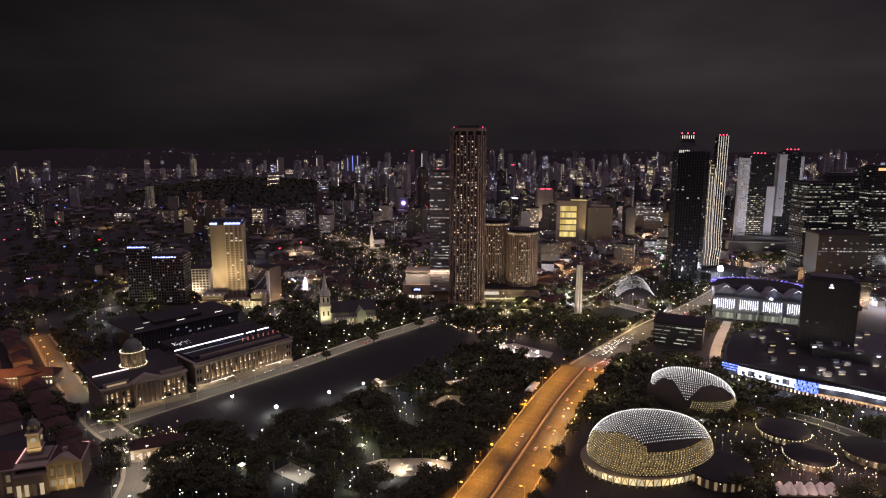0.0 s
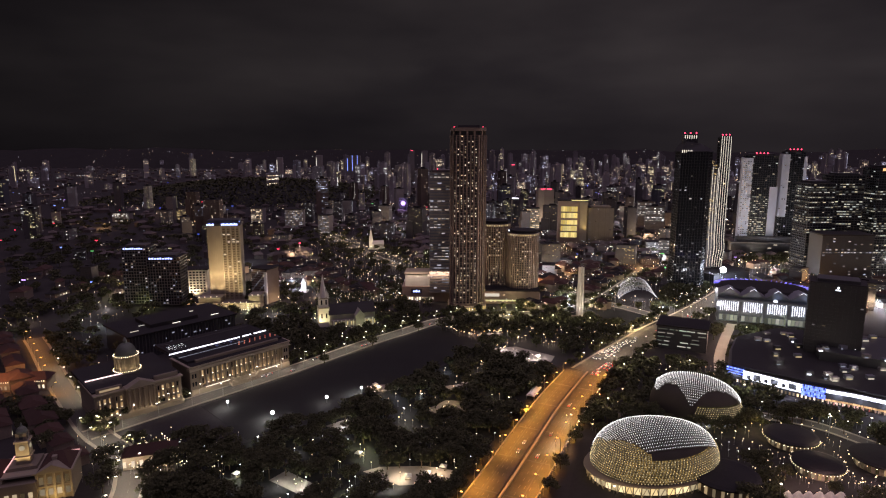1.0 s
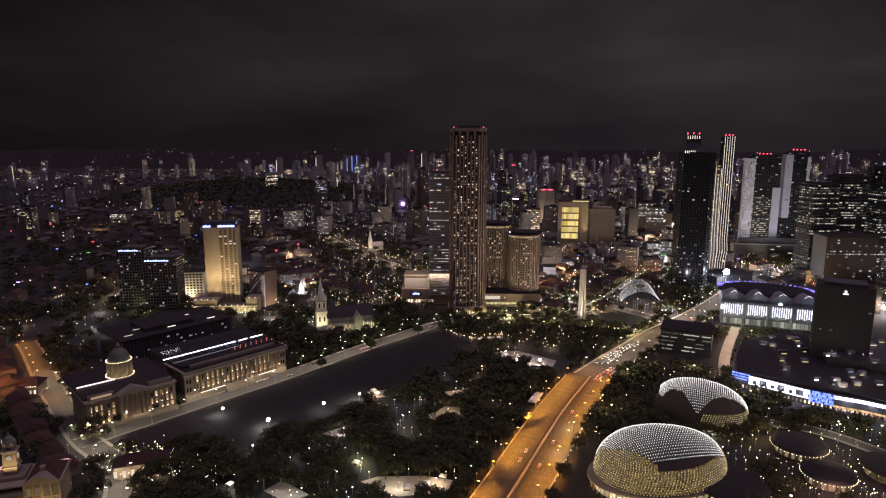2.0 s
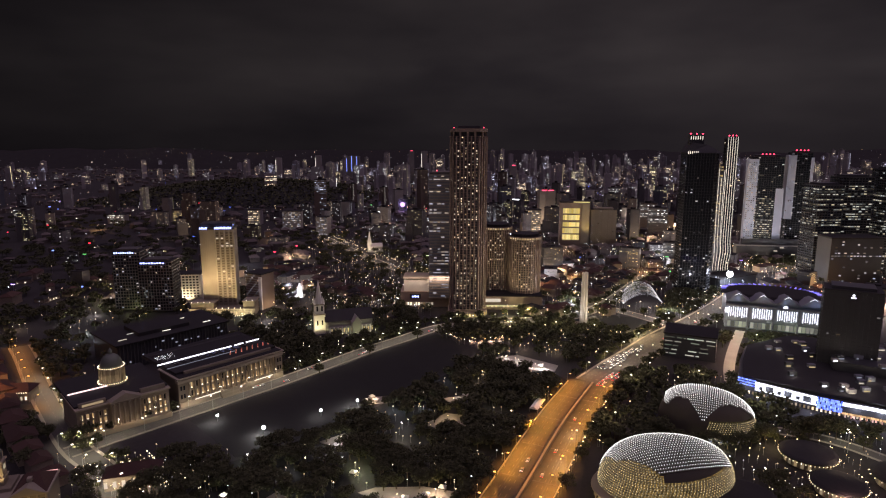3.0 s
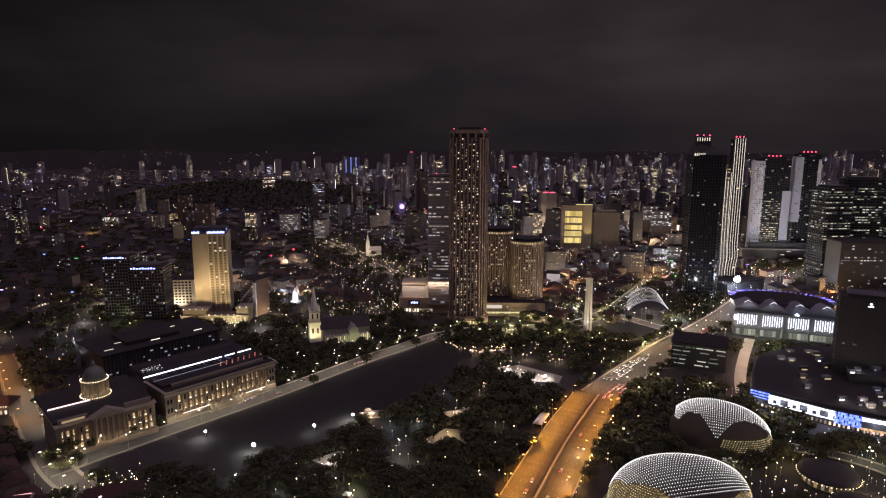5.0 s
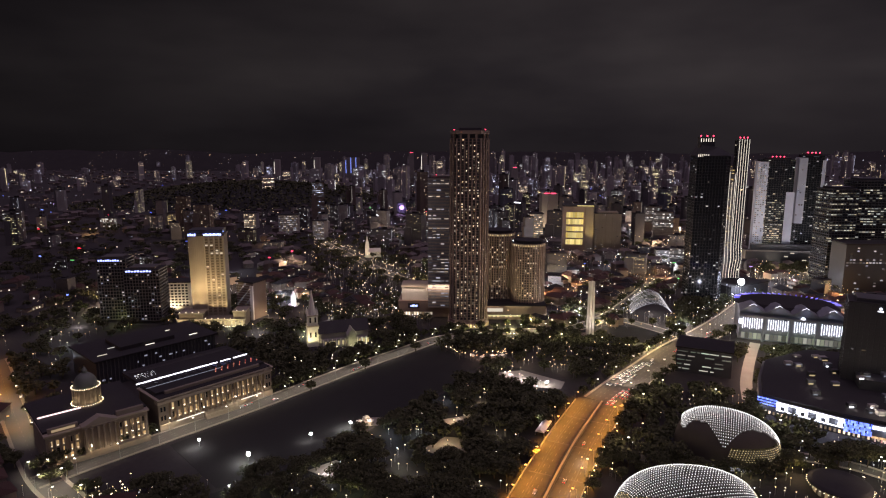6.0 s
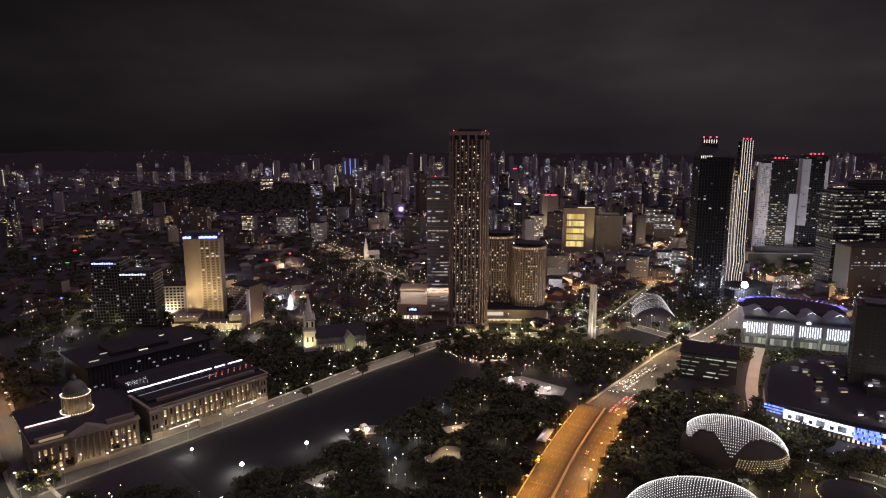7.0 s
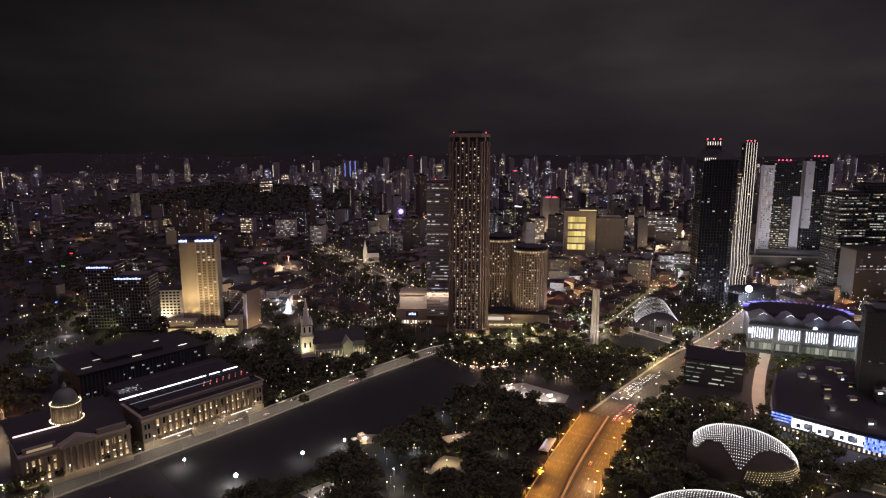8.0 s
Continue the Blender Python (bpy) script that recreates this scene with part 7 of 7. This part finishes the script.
for i, (y, x, w, d, hh, turn) in enumerate(HOUSES):
    p = pose(x, y, 0, 0, 0, turn)
    if i < 280:
        t = thing("shophouse", "low dark shophouse with a hipped roof", "house", (x, y, 0), turn, "low shophouses")
        part("wall", Mesh().box(-w, w, -d, d, -1, hh), HOUSE_WALL, t)
        part("roof", Mesh().add([(-w - 1, -d - 1, hh), (w + 1, -d - 1, hh), (w + 1, d + 1, hh), (-w - 1, d + 1, hh), (-w * 0.6, 0, hh + d * 0.5), (w * 0.6, 0, hh + d * 0.5)], [(0, 1, 5, 4), (1, 2, 5), (2, 3, 4, 5), (3, 0, 4)]), ROOF_TILE if i % 3 else ROOF, t)
        m = Mesh()
        for k in range(rng.randint(1, 5)):
            s, u = rng.choice((-1, 1)), rng.uniform(-w + 1, w - 1)
            m.box(u - 0.9, u + 0.9, s * d - 0.2, s * d + 0.2, 1, 2.8)
        part("lit_windows", m, WIN_WARM if i % 4 else WIN_WHITE, t, kind="stuff")
        continue
    for k in range(rng.randint(0, 4)):
        sx, u = rng.choice((-1, 1)), rng.uniform(-w + 1, w - 2)
        u2 = min(w, u + rng.choice((1.4, 1.8, 2.4, 6)))
        house_panes[i % 4].box(u, u2, sx * d - 0.2, sx * d + 0.2, 1, rng.choice((2.2, 2.8, 3.4)), p)
    roofs.box(-w, w, -d, d, -1, hh, p)
    roofs.add([p @ Vector(q) for q in ((-w - 1, -d - 1, hh), (w + 1, -d - 1, hh), (w + 1, d + 1, hh), (-w - 1, d + 1, hh), (-w * 0.6, 0, hh + d * 0.5), (w * 0.6, 0, hh + d * 0.5))], [(0, 1, 5, 4), (1, 2, 5), (2, 3, 4, 5), (3, 0, 4)])
low_houses = tagged(part("low_houses", roofs, material("house_wall", (0.11, 0.09, 0.085), 0.9, vary=0.5, scale=0.2, per="island"), kind="stuff"), "low shophouses of the far city", "houses")
for q, mat in zip(house_panes, WIN_CITY):
    part("lit_windows", q, mat, low_houses, kind="stuff")
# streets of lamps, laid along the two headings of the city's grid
fill_count = 0
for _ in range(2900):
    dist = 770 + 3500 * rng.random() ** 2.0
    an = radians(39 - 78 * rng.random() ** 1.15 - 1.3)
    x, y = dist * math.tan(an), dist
    if x < -0.16 * y and x > -0.62 * y and 1900 < y < 2750 and rng.random() < 0.8:
        continue
    if x < -0.3 * y and y < 1650 and rng.random() < 0.72:
        continue
    if x < -0.2 * y and rng.random() < 0.6:
        continue
    head = radians(rng.choice((118, 118, 28, 70)) + 14 * noise.noise(Vector((x * 0.002, y * 0.002, 0))) * 4)
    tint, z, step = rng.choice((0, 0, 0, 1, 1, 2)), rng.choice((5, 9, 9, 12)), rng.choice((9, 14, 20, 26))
    power = rng.choice((0.6, 0.8, 1.0, 1.0, 1.3)) * (1 + dist / 3200) * (0.78 if dist < 1200 else 1.0)
    count = rng.choice((1, 2, 3, 4, 6, 9, 14, 22))
    for k in range(count):
        px, py = x + k * step * math.cos(head) + rng.uniform(-2, 2), y + k * step * math.sin(head) + rng.uniform(-2, 2)
        if rng.random() < 0.2 or py < 760 or any(math.hypot(px - a, py - b) < r * 0.6 for a, b, r in KEEP_OUT[:-4]):
            continue
        r = power * min(0.9, 0.27 * math.exp(rng.gauss(0, 0.5)))
        posts.bar((px, py, 0), (px, py, z), 0.1, 3)
        lights[tint].gem((px, py, z), r)
    # Fill lamps, added at random street starts to brighten ground and facades.
    if dist < 1650 and count > 3 and fill_count < 150 and clear(x, y, 4) and not any(math.hypot(x - a, y - b) < r for a, b, r in KEEP_OUT):
        fill_count += 1
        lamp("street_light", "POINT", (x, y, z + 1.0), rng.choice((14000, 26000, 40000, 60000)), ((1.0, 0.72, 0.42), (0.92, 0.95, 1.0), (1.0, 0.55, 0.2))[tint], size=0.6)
for _ in range(520):
    x, u = rng.uniform(-2600, 4200) if rng.random() < 0.75 else rng.uniform(-4200, 4200), rng.random() ** 0.7
    y, z = 4300 + 350 * u, -5 + (ridge(x) + 5) * u + 8
    posts.bar((x, y - 8, z - 14), (x, y - 8, z), 0.2, 3)
    lights[rng.choice((0, 0, 1))].gem((x, y - 8, z), min(2.2, 0.7 * math.exp(rng.gauss(0, 0.5))))
for q, mat, lab in zip(lights, (BULB_CITY, BULB_WHITE, BULB_WARM), ("warm street lamps of the far city", "white street lamps of the far city", "golden street lamps of the far city")):
    o = tagged(part("far_street_lamps", q, mat, kind="stuff"), lab, "street lamps")
part("lamp_posts", posts, STEEL, o, kind="stuff")

rng = random.Random(71)
for mat, n, lab in ((RED, 34, "small red neon signs among far roofs"), (LED_BLUE, 40, "small blue neon signs among far roofs"), (LED_PURPLE, 26, "small violet neon signs among far roofs"), (GREEN, 12, "small green neon signs among far roofs")):
    m, stand = Mesh(), Mesh()
    for _ in range(n):
        y = 830 + 2300 * rng.random() ** 1.5
        x = y * math.tan(radians(rng.uniform(-38, 36)))
        if any(math.hypot(x - a, y - b) < r for a, b, r in KEEP_OUT):
            continue
        z, w = rng.uniform(6, 26), rng.uniform(1.0, 3.2)
        m.box(x - w, x + w, y - 0.3, y + 0.3, z, z + rng.uniform(0.8, 1.8))
        stand.box(x - 0.3, x + 0.3, y - 0.1, y + 0.3, 0, z)
    o = tagged(part("far_signs", m, mat, kind="stuff"), lab, "signs")
    part("sign_posts", stand, STEEL, o, kind="stuff")

# dark wooded hill and the ridge on the skyline
hill = Mesh()
n = 40
vs, fs = [], []
for j in range(n + 1):
    for i in range(n + 1):
        u, v = i / n * 2 - 1, j / n * 2 - 1
        z = 55 * max(0, 1 - u * u) * max(0, 1 - v * v) + 5 * noise.noise(Vector((u * 5, v * 5, 0)))
        vs.append((-760 + 460 * u, 2330 + 400 * v, z - 3))
for j in range(n):
    for i in range(n):
        q = j * (n + 1) + i
        fs.append((q, q + 1, q + n + 2, q + n + 1))
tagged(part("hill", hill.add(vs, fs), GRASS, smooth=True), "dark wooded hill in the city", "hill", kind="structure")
vs, fs = [], []
for i in range(121):
    x = -5200 + 10400 * i / 120
    vs += [(x, 4300, -5), (x, 4650, ridge(x))]
for i in range(120):
    fs.append((2 * i, 2 * i + 2, 2 * i + 3, 2 * i + 1))
tagged(part("backdrop_ridge", Mesh().add(vs, fs), GROUND, smooth=True), "low dark ridge on the night horizon", "backdrop", kind="structure")
wood = Mesh()
rng = random.Random(9)
for _ in range(9000):
    u, v = rng.uniform(-1, 1), rng.uniform(-1, 1)
    z = 55 * max(0, 1 - u * u) * max(0, 1 - v * v)
    c = Vector((-760 + 460 * u, 2330 + 400 * v, z + rng.uniform(1, 11)))
    q = Euler((rng.uniform(-0.9, 0.9), rng.uniform(-0.9, 0.9), rng.uniform(0, 6.3))).to_matrix()
    s = rng.uniform(2.5, 5)
    wood.add([c + q @ Vector(o) * s for o in ((-1, -0.35, 0), (0, -0.7, 0.18), (1, -0.3, 0), (0.9, 0.45, 0.1), (0, 0.75, -0.12), (-0.9, 0.4, 0.08))], [(0, 1, 4, 5), (1, 2, 3, 4)])
tagged(part("hill_wood", wood, LEAF, kind="stuff"), "dark woodland covering the hill", "wood")

FAR_STREET = smooth_line([(-281, 1362), (-225, 1262), (-174, 1170), (-100, 1047), (-40, 966), (-30, 900)])
road("road_far", "lit street running off into the city", FAR_STREET, 14, line=False)
string, string_posts = Mesh(), Mesh()
rng = random.Random(23)
for side in (-10, 10, -16, 18):
    for x, y, a in along(FAR_STREET, 8, side):
        z = rng.uniform(5, 9)
        x, y = x + rng.uniform(-9, 9), y + rng.uniform(-7, 7)
        string_posts.bar((x, y, 0), (x, y, z), 0.1, 3)
        string.gem((x, y, z), min(0.9, 0.3 * math.exp(rng.gauss(0, 0.5))))
o = tagged(part("street_light_string", string, BULB_WARM, kind="stuff"), "rows of warm lamps along the far street", "street lamps")
part("lamp_posts", string_posts, STEEL, o, kind="stuff")
for x, y, a in along(FAR_STREET, 70, 4, 30):
    lamp("far_street_light", "POINT", (x, y, 14), 15000, (1.0, 0.74, 0.42), size=0.8)
ch = thing("small_church", "small floodlit church with a slender spire", "church", (-158, 1205, 0), 15)
part("nave", Mesh().box(-8, 16, -6, 6, 0, 11).add([(-8, -7, 11), (16, -7, 11), (16, 7, 11), (-8, 7, 11), (-8, 0, 17), (16, 0, 17)], [(0, 1, 5, 4), (2, 3, 4, 5), (1, 2, 5), (3, 0, 4)]), WHITE_PAINT, ch)
part("tower", Mesh().box(-12, -5, -3.5, 3.5, 0, 20), WHITE_PAINT, ch)
part("spire", Mesh().prism(rect(-12, -5, -3.5, 3.5), 20, 41, 0.04), WHITE_PAINT, ch)
lamp("church_uplight", "SPOT", (-162, 1186, 1), 11000, (1.0, 0.85, 0.55), (-166, 1203, 22), 0.5, cone=80)
# lit halls among the dark gardens
rng = random.Random(17)
for x, y, w, hh, mat, lab in ((-860, 1590, 42, 22, WIN_WHITE, "low hall with bright white windows"), (-735, 1640, 60, 30, WIN_GOLD, "long hall with yellow lit floors"), (-505, 1580, 30, 38, WIN_WARM, "hall glowing warm white inside"), (-385, 1480, 44, 46, WIN_DIM, "wide block with dim lit floors"),
                              (-300, 1420, 26, 40, WIN_DIM, "plain block with dim windows"), (170, 1420, 30, 58, WIN_WARM, "office block with lit floors"), (330, 1560, 44, 40, WIN_WHITE, "wide block with bluish white windows")):
    t = thing("lit_hall", lab, "building", (x, y, 0), rng.uniform(-12, 12), "lit halls in the gardens")
    part("body", Mesh().box(-w / 2, w / 2, -12, 12, -1, hh), CONCRETE, t)
    part("roof", Mesh().box(-w / 2 - 1, w / 2 + 1, -13, 13, hh, hh + 1.2), ROOF, t)
    m = Mesh()
    for k in range(int(hh / 4.4)):
        for i in range(int(w / 3.2)):
            if rng.random() < 0.62:
                m.box(-w / 2 + 0.8 + i * 3.2, -w / 2 + 3.3 + i * 3.2, -12.4, -11.9, 1.4 + k * 4.4, 3.6 + k * 4.4)
    part("lit_windows", m, mat, t, kind="stuff")
for x, y, a in along([p for p in RIVERSIDE if p[1] > 395], 21, -27, 6) + along([p for p in RIVERSIDE if p[1] > 450], 24, -52, 6):
    w, d, hh = rng.uniform(7, 10), rng.uniform(6, 9), rng.uniform(7, 12)
    t = thing("shophouse", "riverside shophouse with a tiled roof and warm windows", "house", (x, y, 0), a, "low shophouses")
    part("wall", Mesh().box(-w, w, -d, d, 0, hh), HOUSE_WALL, t)
    part("roof", Mesh().add([(-w - 1, -d - 1, hh), (w + 1, -d - 1, hh), (w + 1, d + 1, hh), (-w - 1, d + 1, hh), (-w * 0.6, 0, hh + d * 0.5), (w * 0.6, 0, hh + d * 0.5)], [(0, 1, 5, 4), (1, 2, 5), (2, 3, 4, 5), (3, 0, 4)]), ROOF_TILE, t)
    for k in range(4):
        part("window", Mesh().box(-w + 2 + k * 3.6, -w + 3.6 + k * 3.6, d - 0.2, d + 0.2, 1.2, 3.6), WIN_WARM if rng.random() < 0.6 else DARK_GLASS, t)

# a few far landmarks
for x, y, h, mat, lab, n in ((-560, 3300, 120, LED_BLUE, "far tower edged with blue light", 3), (-700, 3200, 125, LED_STRIPE, "far tower edged with white light", 1), (-160, 3100, 150, LED_STRIPE, "far tower with a gold light line", 1), (-930, 3300, 110, LED_STRIPE, "far tower with a pale light line", 1)):
    t = thing("lined_tower", lab, "tower", (x, y, 0), 0)
    part("body", Mesh().box(-14, 14 + 40 * (n > 1), -12, 12, 0, h), CONCRETE, t)
    for k in range(n):
        part("light_line", Mesh().box(-14 + k * 26, -12.4 + k * 26, -13, -12.2, h * 0.35, h + 2 - 14 * (k == 0)), mat, t)
scr = thing("purple_screen", "far building with a glowing violet screen", "building", (-154, 1790, 0), 0)
part("body", Mesh().box(-11, 13, -10, 10, 0, 44), DARK_PANEL, scr)
part("screen", Mesh().turn([(5.6, 0), (6.4, 0.3), (6.4, 0.6)], n=20), LED_PURPLE, scr, "bright violet screen").matrix_local = pose(1, -10.3, 30, 90, 0, 0)
lamp("screen_glow", "POINT", (-154, 1772, 30), 22000, (0.6, 0.4, 1.0), size=4)
for x, y, h in ((196, 2250, 120), (210, 1560, 90), (225, 1560, 90), (-230, 3200, 150)):
    t = thing("beacon_tower", "far dark tower with a red roof beacon", "tower", (x, y, 0), 10)
    part("body", Mesh().box(-12, 12, -10, 10, 0, h), CONCRETE, t)
    part("beacon", Mesh().box(-6, 6, -10.5, -10, h - 1, h + 1), RED, t)
